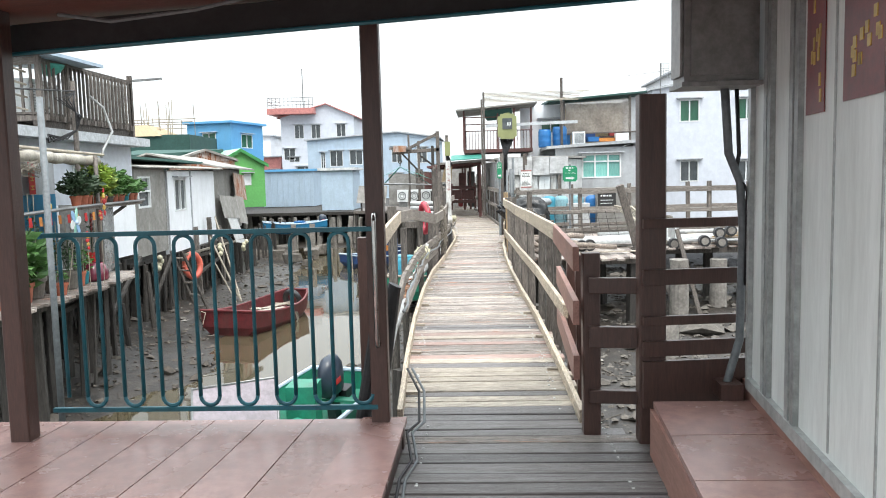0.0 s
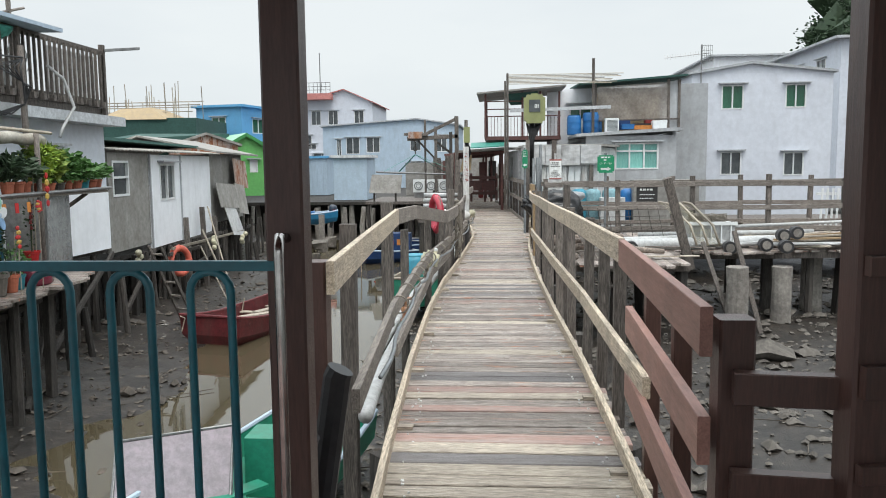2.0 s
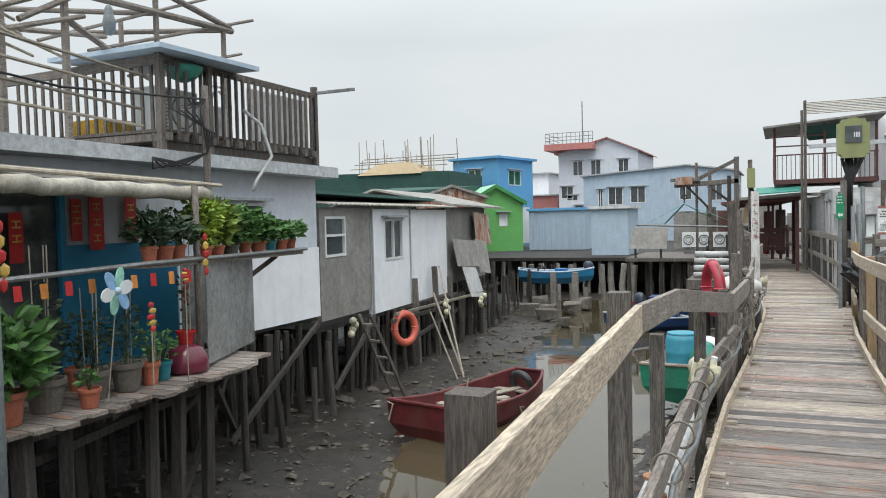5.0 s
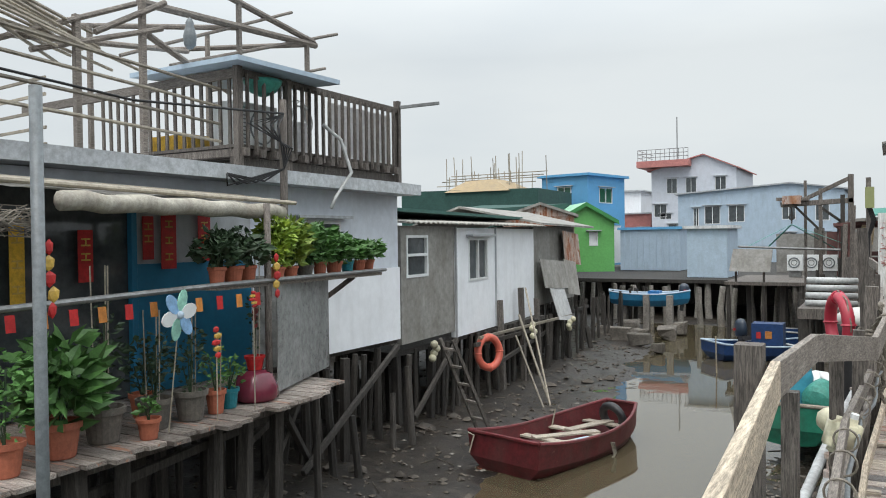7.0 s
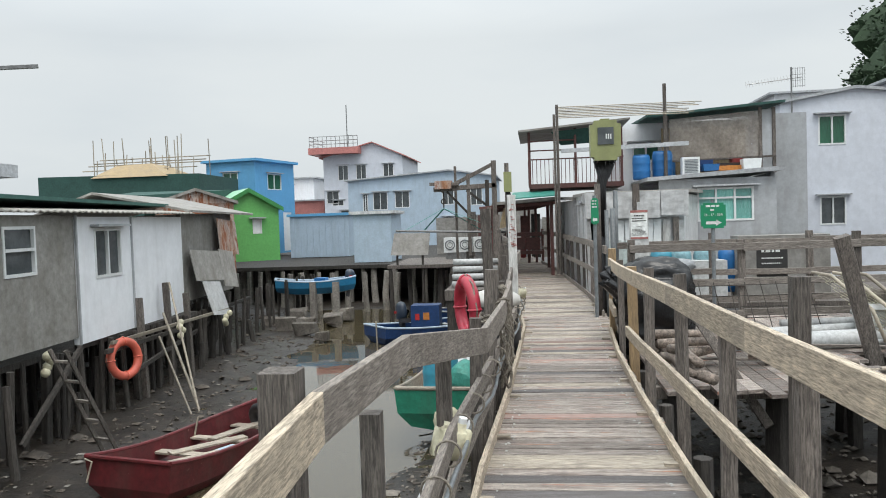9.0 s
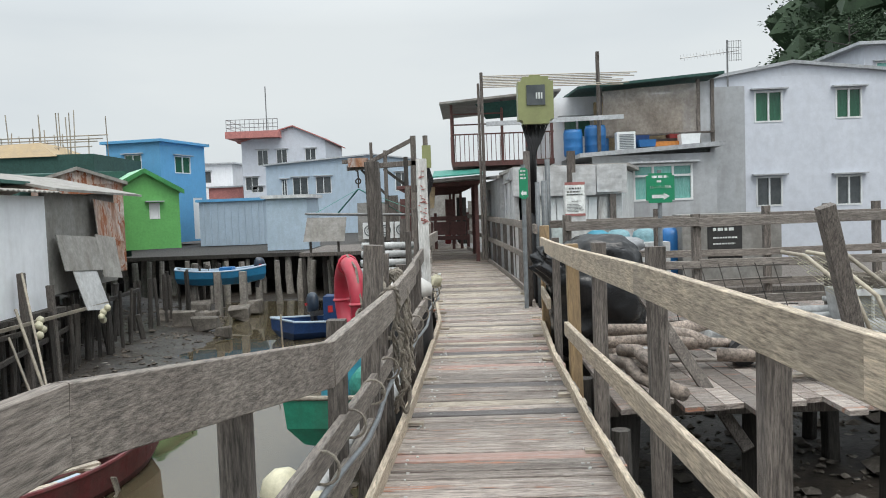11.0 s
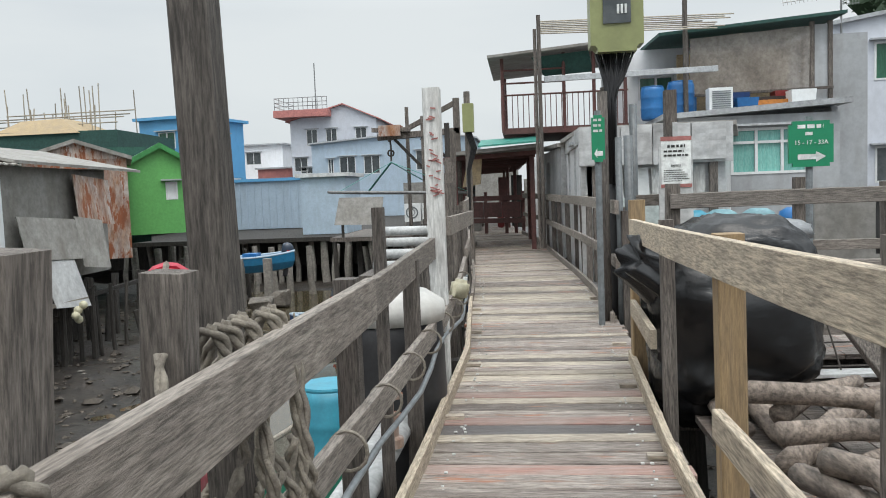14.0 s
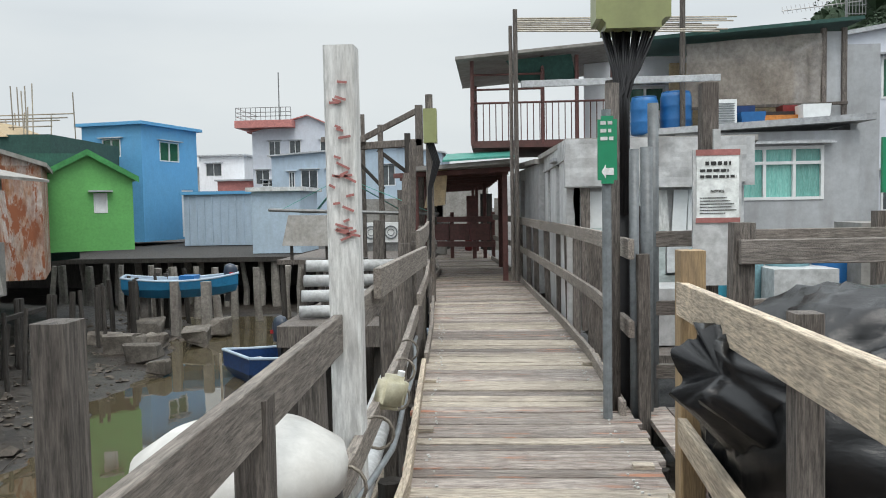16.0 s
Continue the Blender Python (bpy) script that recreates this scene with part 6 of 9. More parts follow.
box(bm, 5.36, 5.64, 28.46, 28.55, 2.5, 4.05)
part("wall_panel", bm, "gray_wall", terr)
bm = B()
hexa(bm, [(2.5, 28.2, 3.95), (5.9, 28.2, 4.18), (5.9, 31.5, 4.25), (2.5, 31.5, 4.1), (2.5, 28.2, 4.01), (5.9, 28.2, 4.24), (5.9, 31.5, 4.31), (2.5, 31.5, 4.16)])
part("roof", bm, "net", terr)
bm = B()
vs = [[bm.verts.new((3.1 + 2.2 * i / 12, 28.40 + 0.03 * math.sin(i * 1.1 + j), 2.85 + (1.05 + 0.12 * i / 12) * j / 6)) for i in range(13)] for j in range(7)]
for a, b in zip(vs, vs[1:]):
    for i in range(12):
        bm.faces.new((a[i], a[i + 1], b[i + 1], b[i]))
part("clear_sheet", bm, "film", terr, smooth=True)
bm = B()
beam(bm, (3.0, 28.36, 2.82), (5.7, 28.36, 2.86), 0.05, 0.05)
part("sheet_bar", bm, "post_gray", terr)
bm = B()
box(bm, 3.1, 5.3, 29.6, 29.7, 2.5, 3.8)
part("back_panel", bm, "cloth_tan", terr)


def barrel(x, y, z, r, h, material, lab):
    t = thing("barrel", (x, y, z), lab, "barrel")
    bm = B()
    lathe(bm, [(r * 0.86, 0), (r * 0.95, h * 0.03), (r, h * 0.12), (r, h * 0.30), (r * 1.03, h * 0.33), (r, h * 0.36), (r, h * 0.62), (r * 1.03, h * 0.65), (r, h * 0.68), (r, h * 0.86), (r * 0.92, h * 0.96), (r * 0.86, h * 0.97)], (x, y, z), 20)
    part("drum", bm, material, t, smooth=True)
    bm = B()
    lathe(bm, [(r * 0.9, h * 0.955), (r * 0.92, h * 0.98), (r * 0.90, h)], (x, y, z), 20)
    part("lid", bm, material, t, smooth=False)
    return t


barrel(2.33, 28.0, 2.37, 0.22, 0.62, "bluebarrel", "blue plastic barrel on the terrace edge")
barrel(2.86, 28.1, 2.39, 0.25, 0.68, "bluebarrel", "large blue plastic barrel on the terrace")
barrel(3.1, 28.9, 2.40, 0.22, 0.66, "bluebarrel", "blue plastic barrel half hidden behind another")
ac = thing("air_conditioner", (3.4, 27.6, 2.42), "white air conditioner outdoor unit on the ledge", "air conditioner")
bm = B()
box(bm, 3.25, 3.66, 27.5, 27.8, 2.43, 2.86)
part("casing", bm, "white", ac)
bm = B()
for i in range(9):
    box(bm, 3.30, 3.62, 27.48, 27.495, 2.48 + i * 0.038, 2.495 + i * 0.038)
part("grille", bm, "pvc_gray", ac)
for k, (x, w, h, m_, lab) in enumerate(((3.8, 0.35, 0.16, "bluebarrel", "blue plastic tray on the terrace"), (4.2, 0.6, 0.12, "orange", "orange plastic crate on the terrace"), (4.25, 0.5, 0.2, "black", "dark box behind the orange crate"), (4.75, 0.4, 0.26, "white", "white polystyrene box on the terrace"), (3.75, 0.3, 0.28, "navy", "navy blue crate on the terrace"), (4.6, 0.2, 0.3, "darkred", "dark red canister on the terrace"))):
    bm = B()
    y = 27.7 + 0.22 * (k % 3)
    hexa(bm, [(x, y, 2.52), (x + w, y, 2.52), (x + w, y + 0.3, 2.52), (x, y + 0.3, 2.52), (x - 0.02, y - 0.02, 2.52 + h), (x + w + 0.02, y - 0.02, 2.52 + h), (x + w + 0.02, y + 0.32, 2.52 + h), (x - 0.02, y + 0.32, 2.52 + h)])
    part("crate", bm, m_, None, lab, "crate", base=(x, y, 2.5))

wb = house("white_building", 6.9, 11.85, 32, 41, -0.6, 4.62, "stucco", "white rendered two-storey building with green-curtained windows and small hoods", front=((1.06, 1.84, 3.35, 4.22, "glass_green"), (3.30, 4.03, 3.38, 4.22, "glass_green"), (1.08, 1.82, 1.0, 1.84), (3.30, 4.02, 0.96, 1.80)), apex=4.95, ridge=9.0, over=0.12, roof_mat="roof_edge")
wb2 = house("apartment_house", 17, 22, 44, 54, -0.6, 7.5, "stucco", "tall pale house with several balconies and windows", front=((0.5, 1.5, 5.6, 6.8, "glass_teal"), (2.5, 3.5, 5.6, 6.8, "glass_teal"), (0.5, 1.5, 3.0, 4.2), (2.5, 3.5, 3.0, 4.2)), left_side=((1.0, 2.2, 5.6, 6.8), (4.0, 5.2, 5.6, 6.8), (7, 8.2, 5.6, 6.8), (1.0, 2.2, 3, 4.2), (4.0, 5.2, 3, 4.2)), roof_mat="roof_edge", over=0.4)
wb3 = house("apartment_house", 15.5, 24, 62, 74, -0.6, 9, "white_wall", "distant block with stacked balconies", front=((0.8, 2.2, 6.6, 8.0), (3, 4.4, 6.6, 8), (0.8, 2.2, 3.6, 5), (3, 4.4, 3.6, 5)), roof_mat="roof_edge", over=0.4)

aer = thing("tv_aerial", (7.0, 32.2, 4.7), "grey television aerial with a box reflector on a mast", "aerial")
bm = B()
tube(bm, [(7.2, 31.9, 2.5), (7.2, 31.9, 5.65)], 0.025, 6)
part("mast", bm, "steel", aer)
bm = B()
tube(bm, [(5.9, 31.9, 5.2), (7.5, 31.9, 5.35)], 0.012, 5)
for i in range(15):
    x = 5.92 + i * 0.09
    tube(bm, [(x, 31.85, 5.12 + 0.0094 * i), (x, 31.95, 5.30 + 0.0094 * i)], 0.006, 4)
for z in (5.08, 5.25, 5.42, 5.6):
    tube(bm, [(7.15, 31.8, z), (7.55, 31.8, z)], 0.008, 4)
for i in range(7):
    tube(bm, [(7.15 + i * 0.066, 31.8, 5.05), (7.15 + i * 0.066, 31.8, 5.62)], 0.007, 4)
part("antenna_bars", bm, "steel", aer)

# maroon balcony
bal = thing("maroon_balcony", (0.7, 28.6, 2.3), "open maroon steel balcony with a sheet roof", "balcony")
bm = B()
box(bm, -0.5, 1.95, 28.5, 31.5, 2.26, 2.38)
part("floor", bm, "maroon", bal)
for x in (-0.48, 0.72, 1.3, 1.9):
    bm = B()
    tube(bm, [(x, 28.52, 2.3), (x, 28.52, 3.8)], 0.035, 6)
    part("post", bm, "maroon", bal)
for x in (-0.48, 1.9):
    bm = B()
    tube(bm, [(x, 31.4, 2.3), (x, 31.4, 3.75)], 0.03, 6)
    part("post", bm, "maroon", bal)
for z in (3.02, 3.25, 3.5):
    bm = B()
    tube(bm, [(-0.5, 28.5, z), (0.75 if z > 3.1 else 1.95, 28.5, z)], 0.018, 6)
    part("rail", bm, "maroon", bal)
    bm = B()
    tube(bm, [(-0.48, 28.5, z), (-0.48, 31.4, z)], 0.018, 6)
    part("rail", bm, "maroon", bal)
for i in range(22):
    x = -0.4 + i * 0.107
    bm = B()
    tube(bm, [(x, 28.5, 2.38), (x, 28.5, 3.02)], 0.009, 5)
    part("baluster", bm, "maroon", bal)
bm = B()
for i in range(9):
    box(bm, -0.52, -0.50, 28.6 + i * 0.3, 28.85 + i * 0.3, 2.38, 2.98)
part("side_board", bm, "maroon", bal)
bm = B()
hexa(bm, [(-0.75, 28.2, 3.72), (2.1, 28.2, 3.93), (2.1, 31.5, 3.93), (-0.75, 31.5, 3.72), (-0.75, 28.2, 3.77), (2.1, 28.2, 3.98), (2.1, 31.5, 3.98), (-0.75, 31.5, 3.77)])
part("roof_sheet", bm, "tin_dull", bal)
bm = B()
hexa(bm, [(0.1, 28.42, 3.72), (1.2, 28.42, 3.80), (1.3, 28.62, 3.42), (0.35, 28.62, 3.38), (0.1, 28.45, 3.72), (1.2, 28.45, 3.80), (1.3, 28.65, 3.42), (0.35, 28.65, 3.38)])
part("hanging_net", bm, "net", bal)
for i in range(8):
    z = 3.95 + i * 0.05
    bm = B()
    tube(bm, [(0.25, 27.0 + 0.1 * i, z - 0.05), (3.0 + R.random(), 27.8 + 0.08 * i, z + 0.02)], 0.013, 5)
    part("drying_pole", bm, "bamboo", None, "thin bamboo drying pole between the uprights", "pole", "drying poles", base=(0.25, 27, z))
for x, y, z0, z1, r in ((0.22, 27.0, 0.1, 4.22, 0.035), (0.15, 27.1, 0.1, 4.0, 0.03), (2.90, 27.8, 2.3, 4.72, 0.045)):
    bm = B()
    tube(bm, [(x, y, z0), (x, y, z1)], r, 8)
    part("tall_pole", bm, "post_gray", None, "tall grey timber pole beside the shacks", "pole", base=(x, y, z0))
bm = B()
beam(bm, (0.3, 27.0, 3.1), (3.4, 27.5, 3.2), 0.06, 0.10)
part("gutter", bm, "roof_edge", None, "long pale gutter across the terrace front", "gutter", base=(0.3, 27, 3.1))

# canopy over the far boardwalk
can = thing("boardwalk_canopy", (-0.4, 31, 2), "dark covered passage with a green tarpaulin edge", "canopy")
for x, y in ((-1.45, 28.2), (-1.5, 31), (-1.8, 34), (0.05, 28.2), (0.0, 31), (-0.35, 34), (-2.1, 37), (-0.6, 37), (-2.3, 41), (-0.8, 41)):
    bm = B()
    beam(bm, (x, y, -0.3), (x, y, 1.85), 0.09, 0.09, up=(0, 1, 0))
    part("post", bm, "maroon", can)
bm = B()
hexa(bm, [(-1.4, 27.6, 1.85), (0.25, 27.6, 1.95), (-0.3, 46, 1.95), (-2.8, 46, 1.85), (-1.4, 27.6, 1.92), (0.25, 27.6, 2.02), (-0.3, 46, 2.02), (-2.8, 46, 1.92)])
part("roof", bm, "tin_dull", can)
for k in range(12):
    bm = B()
    beam(bm, (-1.8 - k * 0.06, 28 + k * 1.4, 1.79), (0.2 - k * 0.06, 28 + k * 1.4, 1.87), 0.06, 0.08)
    part("rafter", bm, "maroon", can)
bm = B()
hexa(bm, [(-0.95, 27.5, 1.98), (0.2, 27.5, 2.03), (0.2, 28.8, 2.2), (-0.95, 28.8, 2.16), (-0.95, 27.5, 2.01), (0.2, 27.5, 2.06), (0.2, 28.8, 2.23), (-0.95, 28.8, 2.19)])
part("tarp", bm, "tealtarp", can, "green tarpaulin")
bm = B()
hexa(bm, [(-1.3, 28, 1.25), (-0.95, 28, 1.3), (-0.95, 28.15, 1.3), (-1.3, 28.15, 1.25), (-1.15, 28, 1.9), (-0.9, 28, 1.9), (-0.9, 28.1, 1.9), (-1.15, 28.1, 1.9)])
part("hanging_cloth", bm, "cloth_tan", None, "tan cloth hung at the canopy edge", "cloth", base=(-1.1, 28, 1.25))
pw_ = random.Random(41)
# boards added across the passage to hide the sky and make it dark
for k in range(9):
    x = -3.3 + 0.42 * k
    if -1.75 < x < -1.0:
        continue
    bm = B()
    beam(bm, (x, 39.0 + 0.03 * (k % 2), -0.1), (x + pw_.uniform(-0.02, 0.02), 39.0, pw_.uniform(1.2, 1.85)), 0.36, 0.03, up=(0, 1, 0))
    part("passage_board", bm, ("tin_dull", "post_gray", "maroon", "pile")[k % 4], None, "upright patched board added to darken the covered passage", "board", "boards in the passage", base=(x, 39.0, -0.1))
for k in range(6):
    x, y = pw_.uniform(-2.0, -0.4), pw_.uniform(34.8, 38.5)
    w, h = pw_.uniform(0.2, 0.45), pw_.uniform(0.3, 0.8)
    if abs(x + 1.3) < 0.3:
        x -= 0.6
    bm = B()
    box(bm, x, x + w, y, y + 0.3, 0.0, h)
    bmesh.ops.bevel(bm, geom=bm.edges[:], offset=0.03, segments=2, affect="EDGES")
    part("stored_box", bm, ("tin_dull", "darkred", "bluetarp", "board_gray", "post_gray", "cloth_tan")[k], None, "worn box stored under the covered passage", "box", "boxes in the passage", base=(x, y, 0))
for k in range(3):
    bm = B()
    beam(bm, (-1.70 + 0.5 * k, 34.16 - 0.17 * k, 0.64), (-1.22 + 0.5 * k, 33.99 - 0.17 * k, 0.64), 0.03, 0.40)
    part("panel", bm, "maroon", rm, "faded maroon board panel")
farwalk = thing("boardwalk_far", (-1.3, 42, -0.1), "covered timber walk running on behind the barrier", kind="structure")
bm = B()
hexa(bm, [(-1.95, 38, -0.06), (-0.6, 38, -0.06), (-0.9, 60, -0.06), (-3.0, 60, -0.06), (-1.95, 38, 0.0), (-0.6, 38, 0.0), (-0.9, 60, 0.0), (-3.0, 60, 0.0)])
part("deck", bm, "plank", farwalk)
for k, (x0, x1, y, z1, m_) in enumerate(((-5.2, -2.4, 46, 1.6, "tin_dull"), (0.2, 3.5, 40, 2.2, "tin"), (-3.4, -0.4, 60, 2.3, "tin_dull"))):
    bm = B()
    slab(bm, (x0, y), (x1, y), -0.2, z1, 0.1)
    part("distant_wall", bm, m_, None, "grey sheet wall beyond the covered walk", "wall", base=(x0, y, -0.2))

# meter box with its pole, signs
mt = thing("meter_box_pole", (0.74, 20.0, 0), "olive green meter box on a black pole with bundled cables", "meter box")
bm = B()
tube(bm, [(0.68, 20.05, -1.6), (0.68, 20.05, 2.36)], 0.055, 10)
part("pole", bm, "cable", mt, "dark pole", smooth=True)
bm = B()
box(bm, 0.50, 0.96, 19.88, 20.16, 2.36, 2.97)
bmesh.ops.bevel(bm, geom=[e for e in bm.edges if abs(e.verts[0].co.y - e.verts[1].co.y) > 0.1], offset=0.06, segments=3, affect="EDGES")
part("box", bm, "olive", mt)
bm = B()
box(bm, 0.61, 0.85, 19.865, 19.882, 2.60, 2.86)
part("window", bm, "glass_dark", mt)
bm = B()
for i in range(3):
    box(bm, 0.73 + i * 0.033, 0.75 + i * 0.033, 19.858, 19.866, 2.68, 2.76)
part("dial", bm, "sign_w", mt)
bm = B()
box(bm, 0.66, 0.80, 19.95, 20.1, 2.97, 3.0)
part("cap", bm, "olive", mt)
for i in range(16):
    x = 0.55 + i * 0.022
    bm = B()
    tube(bm, [(x, 19.98 + 0.02 * (i % 3), 2.36), (x * 0.5 + 0.34, 19.98, 2.12), (0.645 + 0.01 * (i % 7), 19.98 - 0.01 * (i % 3), 1.92), (0.64 + 0.01 * (i % 7), 19.97, 1.2 + 0.2 * (i % 3))], 0.010, 6)
    part("cable", bm, "cable", mt, smooth=True)
for x, y, z1, r, m_, lab in ((0.575, 19.75, 2.0, 0.045, "post_gray", "grey timber pole at the rail corner"), (0.80, 19.85, 1.62, 0.04, "pvc_gray", "grey pipe standing beside the meter pole"), (0.86, 19.95, 1.9, 0.035, "pvc_gray", "grey conduit beside the meter pole"), (0.70, 19.72, 1.6, 0.03, "pvc_gray", "thin grey conduit tied to the pole")):
    bm = B()
    tube(bm, [(x, y, -0.3), (x, y, z1)], r, 10)
    part("pole", bm, m_, None, lab, "pole", base=(x, y, -0.3), smooth=True)
bm = B()
beam(bm, (1.14, 19.72, -0.3), (1.14, 19.72, 1.98), 0.10, 0.10, up=(0, 1, 0))
part("pole", bm, "post_gray", None, "thick grey weathered timber post behind the notice", "pole", base=(1.32, 20.25, -0.3))
bm = B()
tube(bm, [(0.66, 20.3, -0.3), (0.66, 20.3, 2.1)], 0.05, 10)
part("pole", bm, "post_gray", None, "brown round timber pole beside the meter", "pole", base=(0.66, 20.3, -0.3))


def sign(name, x0, x1, z0, z1, y, material, label, post=True, rnd=0.03, arch=False):
    t = thing(name, ((x0 + x1) / 2, y, z0 - 0.6), label, "sign")
    bm = B()
    box(bm, x0, x1, y, y + 0.025, z0, z1)
    es = [e for e in bm.edges if abs(e.verts[0].co.y - e.verts[1].co.y) > 0.01 and (not arch or e.verts[0].co.z > z0 + 0.01)]
    bmesh.ops.bevel(bm, geom=es, offset=min(rnd, (x1 - x0) * 0.49), segments=6, affect="EDGES")
    part("board", bm, material, t)
    if post:
        bm = B()
        tube(bm, [((x0 + x1) / 2, y + 0.045, 0), ((x0 + x1) / 2, y + 0.045, z1 + 0.04)], 0.028, 10)
        part("post", bm, "pvc_gray", t)
    return t


def lines(parent, x0, x1, y, z, h, n, gap, material="ink", seed=0):
    """Unreadable writing: plain bars."""
    bm = B()
    r = random.Random(seed)
    for i in range(n):
        a, b = x0, x1 - (x1 - x0) * r.uniform(0.0, 0.35)
        x = a
        while x < b:
            w = r.uniform(0.5, 1.4) * h * 1.6
            box(bm, x, min(x + w, b), y - 0.003, y - 0.0005, z - i * gap - h, z - i * gap)
            x += w + h * 0.5
    return part("writing", bm, material, parent)


def arrow(parent, x0, x1, y, z, h, right_=True):
    bm = B()
    k = 0.35 * (x1 - x0)
    pts = [(x0, -h / 4), (x1 - k, -h / 4), (x1 - k, -h / 2), (x1, 0), (x1 - k, h / 2), (x1 - k, h / 4), (x0, h / 4)]
    if not right_:
        pts = [(x0 + x1 - a, b) for a, b in pts][::-1]
    f = bm.faces.new([bm.verts.new((a, y - 0.003, z + b)) for a, b in pts])
    r = bmesh.ops.extrude_face_region(bm, geom=[f])
    for v in r["geom"]:
        if isinstance(v, bmesh.types.BMVert):
            v.co.y += 0.002
    return part("arrow", bm, "sign_w", parent)


s1 = sign("direction_sign", 2.03, 2.38, 1.28, 1.65, 19.45, "sign", "green direction sign with white numbers and arrow")
lines(s1, 2.10, 2.31, 19.45, 1.62, 0.03, 1, 0.06, "sign_w", 1)
lines(s1, 2.16, 2.25, 19.45, 1.56, 0.026, 1, 0.06, "sign_w", 2)
text(s1, "15 - 17 - 33A", 0.049, Matrix.Translation((2.205, 19.445, 1.475)) @ pose(0, 0, 0, 90), "sign_w")
arrow(s1, 2.10, 2.32, 19.45, 1.36, 0.085)
s2 = sign("direction_sign", 0.455, 0.565, 1.39, 1.78, 19.5, "sign", "narrow green direction sign with an arrow", rnd=0.02)
lines(s2, 0.47, 0.55, 19.5, 1.75, 0.02, 3, 0.045, "sign_w", 3)
arrow(s2, 0.475, 0.545, 19.5, 1.46, 0.08, False)
s3 = sign("notice_board", 1.02, 1.30, 0.78, 1.70, 19.6, "board_gray", "round-topped grey notice board with a white paper", post=False, rnd=0.12, arch=True)
bm = B()
box(bm, 1.040, 1.285, 19.595, 19.599, 1.160, 1.570)
part("paper", bm, "sign_w", s3)
lines(s3, 1.090, 1.250, 19.594, 1.510, 0.022, 1, 0.05, "ink", 4)
lines(s3, 1.060, 1.270, 19.594, 1.465, 0.016, 2, 0.035, "ink", 5)
text(s3, "NOTICE", 0.022, Matrix.Translation((1.16, 19.592, 1.335)) @ pose(0, 0, 0, 90), "ink")
lines(s3, 1.060, 1.270, 19.594, 1.300, 0.006, 6, 0.018, "ink", 6)
for z0, z1 in ((1.545, 1.580), (1.150, 1.180)):
    bm = B()
    box(bm, 1.035, 1.290, 19.592, 19.594, z0, z1)
    part("tape", bm, "pink", s3)
bm = B()
box(bm, 2.95, 3.40, 20.01, 20.03, 0.50, 1.0)
bb = thing("black_banner", (3.2, 20.0, 0.5), "black banner with white lettering behind the railing", "banner")
part("sheet", bm, "ink", bb)
lines(bb, 3.02, 3.33, 20.01, 0.92, 0.04, 1, 0.05, "sign_w", 7)
lines(bb, 3.02, 3.36, 20.01, 0.80, 0.02, 2, 0.08, "sign_w", 8)

# clutter behind the side walk
for x, m_, lab in ((1.9, "cyanbarrel", "pale blue plastic bin behind the side walk"), (2.25, "bluetarp", "bin wrapped in washed blue tarpaulin"), (2.7, "bluetarp", "low stack under washed blue tarpaulin"), (3.15, "bluebarrel", "blue plastic tub behind the side walk"), (4.5, "bluebarrel", "blue plastic tub under the white house")):
    bm = B()
    lathe(bm, [(0.16, 0), (0.2, 0.1), (0.21, 0.7), (0.19, 0.78), (0.1, 0.83)], (x + 0.1, 23.0, 0.0), 14)
    part("covered_bin", bm, m_, None, lab, "bin", base=(x + 0.1, 23, 0), smooth=True)
for x, w, z0, z1, m_, lab in ((2.5, 0.6, -0.1, 0.62, "board_gray", "off-white cabinet lying behind the side walk"), (3.3, 1.6, -0.1, 1.05, "tin_dull", "stack of flattened grey sheets"), (1.35, 0.5, -0.1, 0.45, "tin", "grey metal box with boards on top")):
    bm = B()
    box(bm, x, x + w, 22.5, 23.1, z0, z1)
    part("storage_box", bm, m_, None, lab, "box", base=(x, 22.5, z0))
yard = thing("yard_floor", (4, 26, -0.3), "low plank floor behind the side walk", kind="structure")
bm = B()
box(bm, 0.9, 12.5, 22.1, 27.0, -0.22, -0.12)
part("deck", bm, "post_gray", yard)


